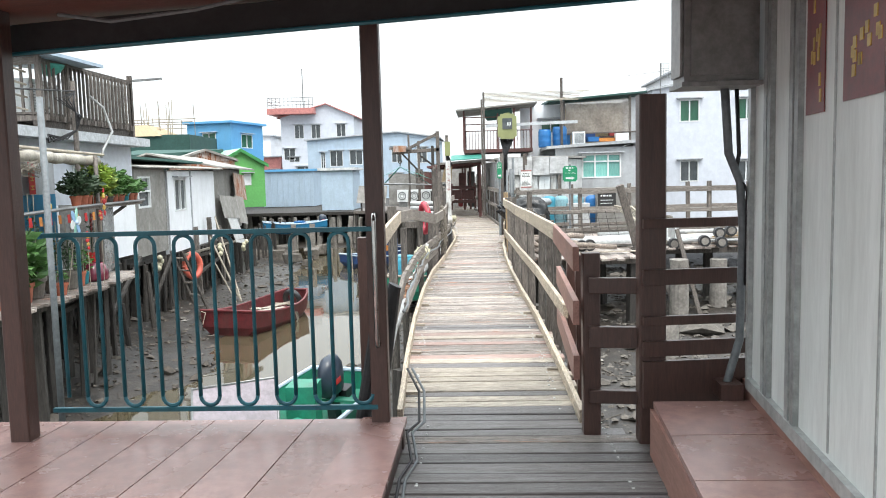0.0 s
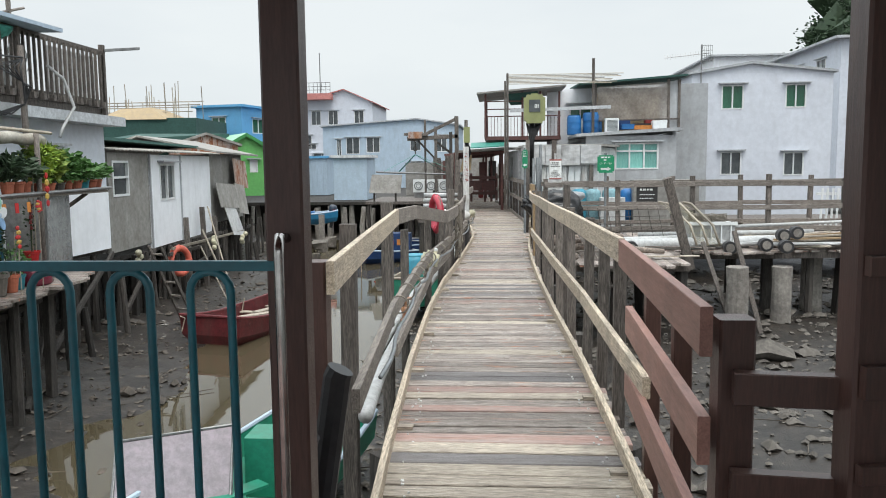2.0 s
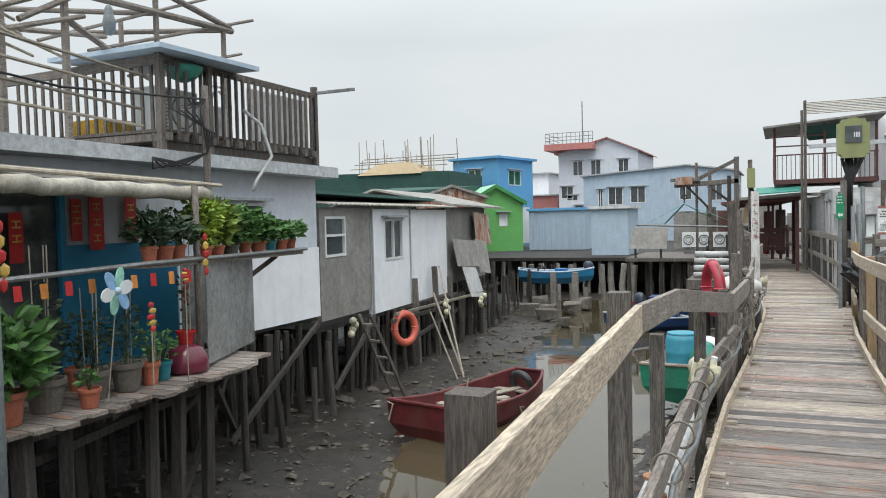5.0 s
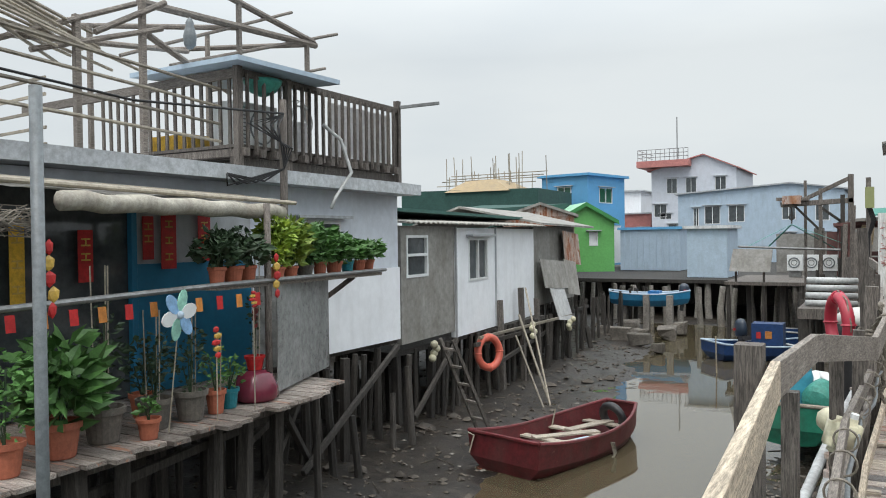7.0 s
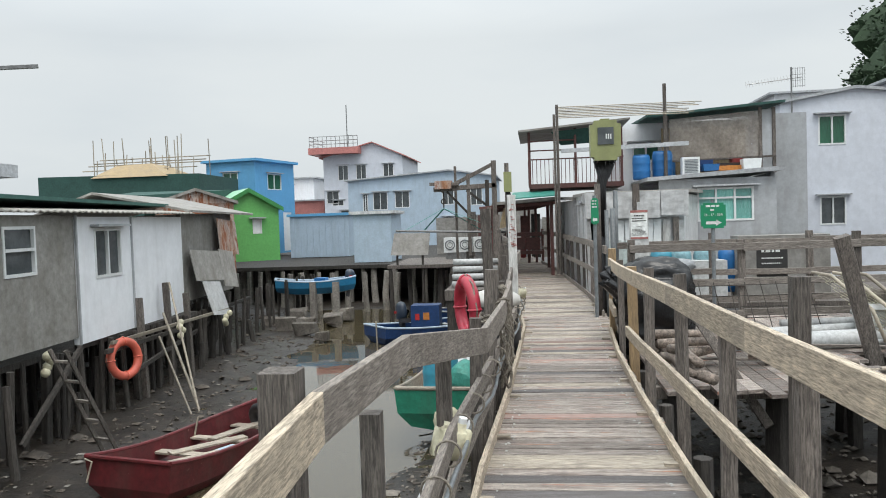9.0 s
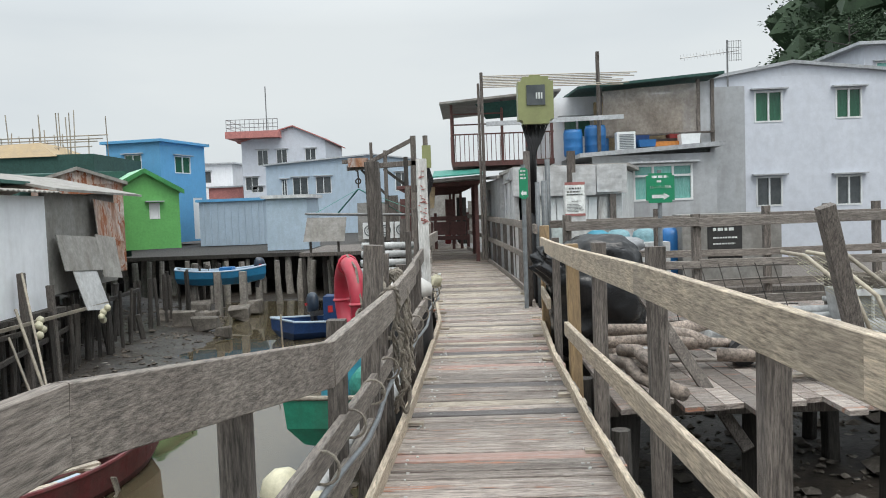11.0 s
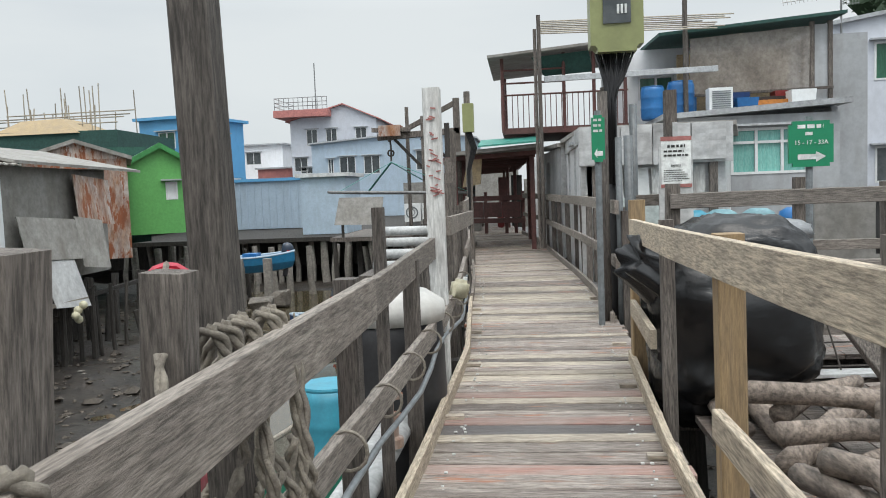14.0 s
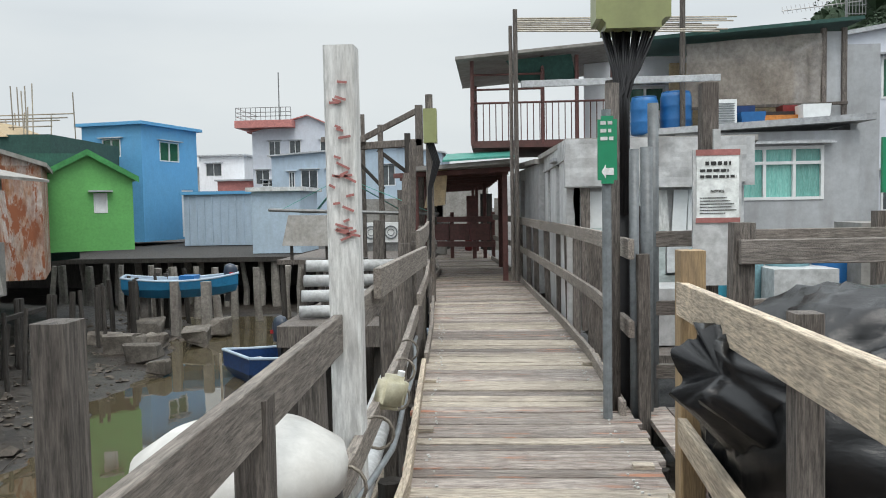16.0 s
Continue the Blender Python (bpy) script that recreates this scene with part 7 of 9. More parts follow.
# ---- boats ----
def boat(name, c, length, beam_, depth, turn, hull_mat, label, bow=0.55, stern=0.8, rim_mat="white", inner_mat=None, cat="boat", sheer=0.25, floor_boards=0, board_mat="plank_pale"):
    """A small open boat: c is the keel's middle; it points along +y before its turn."""
    t = thing(name, c, label, cat)
    m = Matrix.Translation(c) @ pose(0, 0, 0, 0, 0, turn)

    def ring(s, inset=0.0, drop=0.0):
        k = abs(2 * s - 1)
        w = beam_ / 2 * (1 - (1 - (bow if s > 0.5 else stern)) * k ** 2.2) - inset
        top = depth * (1 + sheer * k ** 2)
        y = (s - 0.5) * length * (1 - inset * 0.15)
        base = drop + depth * 0.25 * k ** 3
        return [(-w, y, top), (-w * 0.93, y, top * 0.55 + drop * 0.5), (-w * 0.62, y * 0.96, base + depth * 0.10), (0, y * 0.94, base), (w * 0.62, y * 0.96, base + depth * 0.10), (w * 0.93, y, top * 0.55 + drop * 0.5), (w, y, top)]
    n = 12
    for nm, inset, drop, mt_, flip in (("hull", 0.0, 0.0, hull_mat, False), ("inner_hull", 0.035, 0.05, inner_mat or hull_mat, True)):
        bm = B()
        rs = [[bm.verts.new(m @ Vector(p)) for p in ring(i / n, inset, drop)] for i in range(n + 1)]
        for a, b in zip(rs, rs[1:]):
            for i in range(6):
                f = (a[i], b[i], b[i + 1], a[i + 1])
                bm.faces.new(f if flip else f[::-1])
        for r in (rs[0], rs[-1]):
            bm.faces.new(r)
        part(nm, bm, mt_, t)
    bm = B()
    for sgn in (0, 6):
        tube(bm, [m @ (Vector(ring(i / n, 0.015)[sgn]) + Vector((0, 0, 0.01))) for i in range(n + 1)], 0.028, 7)
    for s in (0, 1):
        tube(bm, [m @ (Vector(ring(s, 0.015)[i]) + Vector((0, 0, 0.01))) for i in (0, 6)], 0.03, 7)
    part("gunwale", bm, rim_mat, t)
    for i in range(floor_boards):
        s = 0.16 + 0.7 * i / max(floor_boards - 1, 1)
        w = ring(s, 0.05)[6][0]
        bm = B()
        z = depth * 0.78
        y = (s - 0.5) * length
        if i % 2 == 0:
            beam(bm, m @ Vector((-w, y, z)), m @ Vector((w, y, z)), 0.16, 0.03)
            part("thwart", bm, board_mat, t)
        else:
            beam(bm, m @ Vector((-w * 0.7 + R.random() * w * 0.5, y - 0.5, z + 0.03)), m @ Vector((-w * 0.3 + R.random() * w, y + 0.5, z + 0.03)), 0.17, 0.025)
            part("loose_board", bm, board_mat, t)
    return t, m


rb, rbm = boat("rowing_boat", (-5.0, 18.1, -2.05), 3.2, 1.35, 0.63, -14, "redboat", "worn dark red wooden sampan resting at the water's edge", bow=0.45, stern=0.98, rim_mat="redboat", inner_mat="redboat", floor_boards=7)
bm = B()
torus(bm, rbm @ Vector((0.05, 1.25, 0.60)), 0.20, 0.07, (0.4, 1, 0.35), 24, 10)
part("tyre", bm, "black", None, "old black tyre in the red boat", "tyre", base=rbm @ Vector((0.05, 1.25, 0.4)), smooth=True)
bm = B()
beam(bm, rbm @ Vector((0.15, -0.9, 0.52)), rbm @ Vector((0.35, 0.1, 0.52)), 0.14, 0.025)
part("loose_board", bm, "pale_blue", rb, "pale blue loose board")
bm = B()
tube(bm, [rbm @ Vector((-0.55, -1.7, 0.5)), rbm @ Vector((-0.5, -1.65, 0.75)), rbm @ Vector((-0.6, -1.66, 0.78))], 0.012, 6)
tube(bm, [rbm @ Vector((-0.6, 0.4, 0.45)), rbm @ Vector((-0.55, 0.45, 0.78))], 0.014, 6)
part("oar_pin", bm, "bamboo", rb)
for k in range(4):
    bm = B()
    tube(bm, [rbm @ Vector((0.66 + 0.02 * k, 0.2, 0.48)), rbm @ Vector((0.70, 0.22 + 0.02 * k, 0.3)), rbm @ Vector((0.68, 0.2, 0.1 + 0.05 * k))], 0.012, 5)
    part("rope_end", bm, "rope", rb)

bb_, bbm = boat("motor_boat", (-8.0, 34.2, -0.92), 2.75, 1.15, 0.46, -72, "blueboat", "bright blue small motor boat resting on posts over the mud", bow=0.25, stern=0.85, rim_mat="pale_blue", inner_mat="pale_blue", floor_boards=3, board_mat="blueboat")


def outboard(c, turn, s=1.0, lab="dark blue outboard engine on the boat's stern"):
    t = thing("outboard_engine", c, lab, "engine")
    m = Matrix.Translation(c) @ pose(0, 0, 0, -12, 0, turn) @ Matrix.Scale(s, 4)
    bm = B()
    prof = [(0.10, 0), (0.17, 0.04), (0.185, 0.2), (0.17, 0.36), (0.12, 0.46), (0.03, 0.50)]
    lathe(bm, prof, (0, 0, 0), 14)
    for v in bm.verts:
        v.co.x *= 0.8
        v.co.y = v.co.y * 1.25 - v.co.z * 0.12
    bm.transform(m)
    part("cowl", bm, "outboard", t, smooth=True)
    bm = B()
    beam(bm, m @ Vector((0, 0, 0.02)), m @ Vector((0, 0.02, -0.7)), 0.12 * s, 0.16 * s)
    part("leg", bm, "black", t)
    bm = B()
    box(bm, -0.15, 0.15, -0.30, -0.10, -0.12, 0.0)
    bm.transform(m)
    part("bracket", bm, "black", t)
    bm = B()
    box(bm, -0.155, -0.148, -0.02, 0.1, 0.18, 0.25)
    box(bm, 0.148, 0.155, -0.06, 0.1, 0.18, 0.24)
    bm.transform(m)
    part("decal", bm, "red", t)
    return t


outboard(bbm @ Vector((0, 1.18, 0.42)), -72, 0.8)
for k in range(3):
    bm = B()
    x, y = -8.8 + k * 0.85, 33.85 - 0.2 * k
    beam(bm, (x, y, -1.9), (x, y, -0.45), 0.2, 0.22, up=(0, 1, 0))
    part("concrete_post", bm, "concrete", None, "stained square concrete post beside the blue boat", "post", "posts under the blue boat", base=(x, y, -1.9))
bm = B()
box(bm, -8.0, -7.6, 34.0, 34.4, -0.62, -0.35)
part("blue_box", bm, "bluebarrel", None, "bright blue plastic box in the blue boat", "box", base=(-7.7, 34.2, -0.72))

nb, nbm = boat("motor_boat", (-3.2, 30.0, -1.95), 4.2, 1.5, 0.5, -50, "navy", "navy blue motor boat crowded with gear afloat in the channel", bow=0.3, stern=0.85, rim_mat="pale_blue", inner_mat="navy", floor_boards=4, board_mat="board_gray")
bm = B()
box(bm, -3.9, -3.1, 29.3, 29.9, -1.5, -0.85)
part("engine_box", bm, "navy", nb)
bm = B()
box(bm, -3.55, -3.38, 29.28, 29.298, -1.25, -1.05)
part("label", bm, "orange", nb)
bm = B()
box(bm, -3.78, -3.66, 29.28, 29.298, -1.25, -1.08)
part("label", bm, "red", nb)
outboard((-4.2, 29.5, -1.25), 40, 1.0, "grey-blue outboard engine tilted on the navy boat")
bm = B()
tube(bm, [(-4.3, 26.5, -1.95), (-4.32, 26.5, -0.9)], 0.02, 6)
part("mooring_stick", bm, "bamboo", None, "thin mooring stick in the water", "stick", base=(-4.3, 26.5, -1.95))
nb2, _ = boat("motor_boat", (-2.4, 33.4, -1.95), 3.8, 1.4, 0.5, -60, "navy", "second navy blue boat with red and blue gear aboard", bow=0.3, rim_mat="board_gray", inner_mat="navy", floor_boards=3, board_mat="red")

gb, gbm = boat("sampan", (-1.72, 20.6, -1.62), 4.2, 1.2, 0.62, -4, "greenboat", "dark green wooden sampan with a plastic barrel and covered gear", bow=0.6, stern=0.95, rim_mat="plank_pale", inner_mat="plank_pale", floor_boards=4)
barrel(-1.86, 19.35, -1.35, 0.27, 0.92, "cyanbarrel", "faded cyan plastic barrel standing in the green sampan")
bm = B()
bmesh.ops.create_icosphere(bm, subdivisions=3, radius=0.28, matrix=Matrix.Translation((-1.48, 19.05, -0.85)) @ Matrix.Diagonal((0.75, 0.8, 1.15, 1)))
for v in bm.verts:
    v.co += Vector((noise.noise(v.co * 5), noise.noise(v.co * 5 + Vector((3, 0, 0))), 0)) * 0.07
part("tarp_bundle", bm, "tealtarp", None, "green tarpaulin draped over gear in the sampan", "tarpaulin", base=(-1.48, 19.05, -1.3))
bm = B()
bmesh.ops.create_icosphere(bm, subdivisions=3, radius=0.22, matrix=Matrix.Translation((-1.55, 20.1, -0.75)) @ Matrix.Diagonal((1.2, 0.8, 0.7, 1)))
for v in bm.verts:
    v.co += Vector((noise.noise(v.co * 7), noise.noise(v.co * 7 + Vector((3, 0, 0))), noise.noise(v.co * 6))) * 0.06
part("sack", bm, "white", None, "crumpled white sack in the sampan", "sack", base=(-1.55, 20.1, -1.0))

# green boat at the porch
pb, pbm = boat("motor_boat", (-2.35, 8.6, -1.7), 4.2, 1.35, 0.5, -14, "greenboat", "green motor boat with a smoky windshield below the porch", bow=0.8, stern=0.5, rim_mat="pale_blue", inner_mat="greenboat", floor_boards=3, board_mat="greenboat")
bm = B()
hexa(bm, [(-3.15, 8.35, -1.35), (-2.3, 8.75, -1.35), (-2.32, 8.79, -1.35), (-3.17, 8.39, -1.35), (-3.30, 8.85, -0.85), (-2.42, 9.25, -0.82), (-2.44, 9.29, -0.82), (-3.32, 8.89, -0.85)])
part("windshield", bm, "lavender", pb, "smoky windshield")
bm = B()
tube(bm, [(-3.15, 8.35, -1.35), (-3.31, 8.86, -0.84), (-2.43, 9.26, -0.81), (-2.3, 8.75, -1.35)], 0.018, 8)
part("windshield_frame", bm, "steel", pb)
bm = B()
hexa(bm, [(-3.2, 8.2, -1.65), (-2.2, 8.65, -1.65), (-2.4, 9.3, -1.65), (-3.3, 8.95, -1.65), (-3.17, 8.3, -1.30), (-2.27, 8.72, -1.30), (-2.4, 9.2, -1.2), (-3.25, 8.85, -1.2)])
part("console", bm, "greenboat", pb)
bm = B()
box(bm, -2.35, -2.0, 9.3, 9.7, -1.5, -0.95)
part("seat_box", bm, "greenboat", pb)
outboard((-1.95, 10.1, -1.25), 160, 1.0, "large dark outboard engine on the green boat")

# white-covered tub
tub = thing("covered_tub", (-0.87, 17.0, -1.0), "round black tub with a taut stained white cover", "tub")
TC = (-0.87, 17.0, -1.0)
bm = B()
lathe(bm, [(0.22, 0), (0.27, 0.15), (0.30, 0.75), (0.285, 1.4), (0.27, 1.58)], TC, 28)
part("tub_body", bm, "black", tub, smooth=True)
bm = B()
lathe(bm, [(0.29, 1.50), (0.298, 1.56), (0.29, 1.60), (0.20, 1.66), (0.10, 1.69), (0.01, 1.70)], TC, 36)
part("cover", bm, "cover_cloth", tub, smooth=True)

# ladder, ring and poles against the stilts
lad = thing("ladder", (-6.3, 17.9, -1.8), "grey timber ladder leaning on the stilts", "ladder")
a0, a1, b0, b1 = Vector((-6.45, 18.0, -1.78)), Vector((-6.85, 17.35, -0.02)), Vector((-6.14, 17.87, -1.78)), Vector((-6.56, 17.25, -0.02))
for p, q in ((a0, a1), (b0, b1)):
    bm = B()
    beam(bm, p, q, 0.05, 0.05)
    part("rail", bm, "post_gray", lad)
for i in range(6):
    s = 0.08 + i * 0.165
    bm = B()
    beam(bm, a0.lerp(a1, s), b0.lerp(b1, s), 0.05, 0.035)
    part("rung", bm, "rail_gray", lad)


def life_ring(c, nrm, r, k, m_, lab):
    t = thing("life_ring", (c[0], c[1], c[2] - r), lab, "life ring")
    bm = B()
    torus(bm, c, r, k, nrm, 36, 14)
    part("ring", bm, m_, t, smooth=True)
    n_ = Vector(nrm).normalized()
    a = n_.orthogonal().normalized()
    b = n_.cross(a)
    for i in range(4):
        ang = math.pi / 4 + i * math.pi / 2
        d = a * math.cos(ang) + b * math.sin(ang)
        e = a * math.cos(ang + 1.57) + b * math.sin(ang + 1.57)
        bm = B()
        tube(bm, [Vector(c) + d * (r + k * 1.15), Vector(c) + (d + e) * (r + k) * 0.76, Vector(c) + e * (r + k * 1.15)], 0.008, 5)
        part("grab_line", bm, "rope", t)
        bm = B()
        torus(bm, Vector(c) + d * r, k * 1.03, 0.012, d.cross(n_), 14, 5)
        part("band", bm, m_, t)
    return t


life_ring((-7.55, 20.5, -0.70), (1, -0.35, 0.1), 0.30, 0.075, "ring_red", "faded orange-red life ring hanging under the white house")
life_ring((-1.0, 14.6, 0.74), (0.93, 0.36, 0.03), 0.24, 0.055, "pinkring", "crimson life ring tied to the channel side posts")
for p, q, r in (((-7.4, 22.0, 0.5), (-6.4, 20.9, -1.8), 0.02), ((-7.6, 22.1, -0.1), (-6.5, 21.1, -1.75), 0.025), ((-7.5, 21.7, -0.5), (-6.5, 20.8, -1.8), 0.02)):
    bm = B()
    tube(bm, [p, q], r, 7)
    part("pole", bm, "bamboo", None, "thin pole leaning on the stilts by the boat", "pole", "poles by the red boat", base=q)
for y, z in ((18.3, -0.5), (22.6, -0.6), (25.0, -0.7)):
    for k in range(4):
        bm = B()
        lathe(bm, [(0.02, -0.07), (0.06, -0.04), (0.07, 0), (0.06, 0.04), (0.02, 0.07)], (-7.5 + R.uniform(-0.06, 0.06), y + R.uniform(-0.08, 0.08), z + k * 0.08), 10)
        part("float", bm, "jerry", None, "small off-white net float hung on a stilt", "float", "net floats", base=(-7.5, y, z), smooth=True)
for y, zz, h_ in ((21.6, -0.3, 0.55), (22.7, -0.3, 0.75), (23.6, -0.3, 0.45)):
    bm = B()
    beam(bm, (-7.75, y, -1.8), (-7.82, y, zz + h_), 0.11, 0.11, up=(0, 1, 0))
    part("stub_post", bm, "post_gray", None, "grey square stub post before the white house", "post", "stub posts", base=(-7.75, y, -1.8))
bm = B()
beam(bm, (-7.6, 20.2, -0.38), (-7.7, 25.6, -0.42), 0.05, 0.06)
part("pole", bm, "bamboo", None, "long pole lashed along the stilts", "pole", base=(-7.6, 20.2, -0.4))


# ---- flowerpots ----
def pot(x, y, z, r, h, m_, lab, plant="leaf", n=60, ph=0.3, pr=0.2, ls=0.09, stakes=0, stem=True):
    t = thing("potted_plant", (x, y, z), lab, "plant", "")
    bm = B()
    lathe(bm, [(r * 0.68, 0), (r * 0.72, 0.01), (r * 0.92, h * 0.8), (r * 1.04, h * 0.82), (r * 1.06, h), (r * 0.93, h), (r * 0.88, h * 0.86), (r * 0.3, h * 0.85), (0.004, h * 0.85)], (x, y, z), 18)
    part("pot", bm, m_, t, smooth=False)
    bm = B()
    tube(bm, [(x, y, z + h * 0.8), (x + 0.02, y, z + h + ph * 0.5), (x, y + 0.02, z + h + ph * 0.9)], 0.008, 5)
    for i in range(3):
        a = R.random() * 6.28
        tube(bm, [(x, y, z + h * 0.8), (x + math.cos(a) * pr * 0.5, y + math.sin(a) * pr * 0.5, z + h + ph * R.uniform(0.4, 0.9))], 0.006, 5)
    part("stem", bm, "leaf_d", t)
    bm = B()
    leaves(bm, (x, y, z + h + ph * 0.55), (pr * 1.05, pr * 1.05, ph * 0.6), int(n * 1.5), ls)
    part("foliage", bm, plant, t)
    for i in range(stakes):
        bm = B()
        a = i * 2.1
        tube(bm, [(x + 0.06 * math.cos(a), y + 0.06 * math.sin(a), z + h * 0.5), (x + 0.08 * math.cos(a), y + 0.08 * math.sin(a), z + h + ph * 1.5)], 0.006, 5)
        part("stake", bm, "bamboo", t)
    return t


Z0 = -0.012
pot(-5.95, 10.10, Z0, 0.155, 0.27, "terra", "broad-leaved plant in a large terracotta pot on the platform", "leaf", 150, 0.55, 0.26, 0.20)
pot(-6.05, 10.55, Z0, 0.165, 0.28, "clay", "tall staked climber in a grey clay pot", "leaf_d", 90, 0.75, 0.14, 0.07, stakes=4)
pot(-5.80, 10.78, Z0, 0.095, 0.17, "terra", "small seedling in a small terracotta pot", "leaf", 22, 0.16, 0.06, 0.07)
pot(-6.05, 11.05, Z0, 0.15, 0.26, "clay", "twiggy staked plant in a brown clay pot", "leaf_d", 80, 0.5, 0.16, 0.06, stakes=3)
pot(-6.02, 11.42, Z0, 0.15, 0.27, "clay", "dark-leaved plant in a ribbed clay pot", "leaf_d", 90, 0.5, 0.16, 0.07, stakes=2)
pot(-6.02, 11.72, Z0, 0.095, 0.22, "terra", "rose bush in a slim terracotta pot", "leaf", 70, 0.35, 0.13, 0.05, stakes=1)
pot(-6.08, 11.95, Z0, 0.095, 0.19, "teal", "leafy plant in a teal pot", "leaf", 60, 0.28, 0.14, 0.06)
pot(-5.85, 9.62, Z0, 0.13, 0.24, "terra", "bushy yellow-flowered plant in a terracotta pot", "leaf", 150, 0.55, 0.26, 0.07)
pot(-6.5, 10.3, Z0, 0.12, 0.22, "terra", "leafy plant in a red pot at the back", "leaf", 100, 0.55, 0.2, 0.10)
pot(-6.5, 11.3, Z0, 0.12, 0.22, "terra", "dark leafy plant in a red pot at the back", "leaf_d", 80, 0.5, 0.18, 0.09)
pot(-6.4, 9.5, Z0, 0.13, 0.24, "terra", "tall bushy plant by the corner pole", "leaf", 180, 0.9, 0.3, 0.09)
jar = thing("upturned_jar", (-6.1, 12.3, Z0), "glossy maroon upturned bowl with a red flowerpot on it", "jar")
bm = B()
lathe(bm, [(0.20, 0), (0.235, 0.03), (0.225, 0.14), (0.17, 0.26), (0.10, 0.30)], (-6.12, 12.35, Z0), 24)
part("jar_body", bm, "glazed", jar, smooth=True)
pot(-6.12, 12.35, 0.29, 0.10, 0.14, "red", "tall thin cactus-like plant in a small red pot", "leaf_d", 30, 0.7, 0.06, 0.06, stakes=2)
for i, (y, plant, m_, ph, lab) in enumerate(((11.75, "leaf_d", "terra", 0.26, "dark rosette plant in a terracotta pot on the shelf"), (12.0, "leaf_d", "terra", 0.30, "thin-stemmed plant in a terracotta pot on the shelf"), (12.25, "leaf_d", "terra", 0.25, "dark leafy plant in a dark red pot on the shelf"), (12.75, "leaf_y", "terra", 0.42, "yellow-green plant in a brown pot on the shelf"), (13.05, "leaf_y", "terra", 0.40, "spreading yellow-green plant on the shelf"), (13.35, "leaf", "clay", 0.38, "bright leafy plant on the shelf"), (13.7, "leaf", "terra", 0.34, "bushy green plant in a terracotta pot on the shelf"), (14.05, "leaf", "terra", 0.28, "bushy green plant on the shelf"), (14.4, "leaf", "teal", 0.20, "low leafy plant in a teal pot on the shelf"), (14.7, "leaf", "terra", 0.18, "low leafy plant in a terracotta pot on the shelf"), (15.0, "leaf", "terra", 0.20, "broad leafy plant at the shelf end"))):
    x = -5.98 - (y - 11.6) * 0.178
    pot(x, y, 1.17 - (y - 11.6) * 0.008, 0.085 + 0.02 * (i % 2), 0.17 if i not in (3, 4, 5) else 0.14, m_, lab, plant, 260 if 3 <= i <= 7 else 130, ph * 1.15, 0.19, 0.105)

# pinwheel flower and festive things
pw = thing("pinwheel", (-5.75, 11.3, 0.4), "pinwheel with pale pink, green and blue petals on a stick", "pinwheel")
pc = Vector((-5.62, 10.95, 0.98))
for i in range(6):
    a = i * math.pi / 3 + 0.2
    d = Vector((0.25 * -math.cos(a) * 0.6, math.cos(a), math.sin(a))).normalized()
    bm = B()
    nrm = Vector((1, 0.25, 0)).normalized()
    s_ = d.cross(nrm)
    ring_ = [pc + d * (0.12 + 0.095 * math.cos(t)) + s_ * 0.062 * math.sin(t) for t in np.linspace(0, 2 * math.pi, 13)[:-1]]
    top = [bm.verts.new(p + nrm * 0.008) for p in ring_]
    bot = [bm.verts.new(p) for p in ring_]
    bm.faces.new(top)
    bm.faces.new(bot[::-1])
    for k in range(12):
        bm.faces.new((bot[k], bot[(k + 1) % 12], top[(k + 1) % 12], top[k]))
    part("petal", bm, ("white", "petal_g", "petal_b")[i % 3], pw)
bm = B()
bmesh.ops.create_icosphere(bm, subdivisions=2, radius=0.035, matrix=Matrix.Translation(pc + Vector((0.01, 0, 0))))
part("hub", bm, "pale_blue", pw)
bm = B()
tube(bm, [pc, pc + Vector((-0.2, 0.05, -0.99))], 0.006, 5)
part("stick", bm, "bamboo", pw)
for i in range(11):
    y = 9.6 + i * 0.24
    bm = B()
    hexa(bm, [(-5.775, y, 0.97), (-5.775, y + 0.07, 0.97), (-5.77, y + 0.07, 0.97), (-5.77, y, 0.97), (-5.775, y - 0.01, 1.09), (-5.775, y + 0.06, 1.09), (-5.77, y + 0.06, 1.09), (-5.77, y - 0.01, 1.09)])
    part("bunting_flag", bm, "orange" if i % 2 else "red", None, "small orange-red paper flag hung from the bar", "bunting", "paper flags", base=(-5.77, y, 0.97))
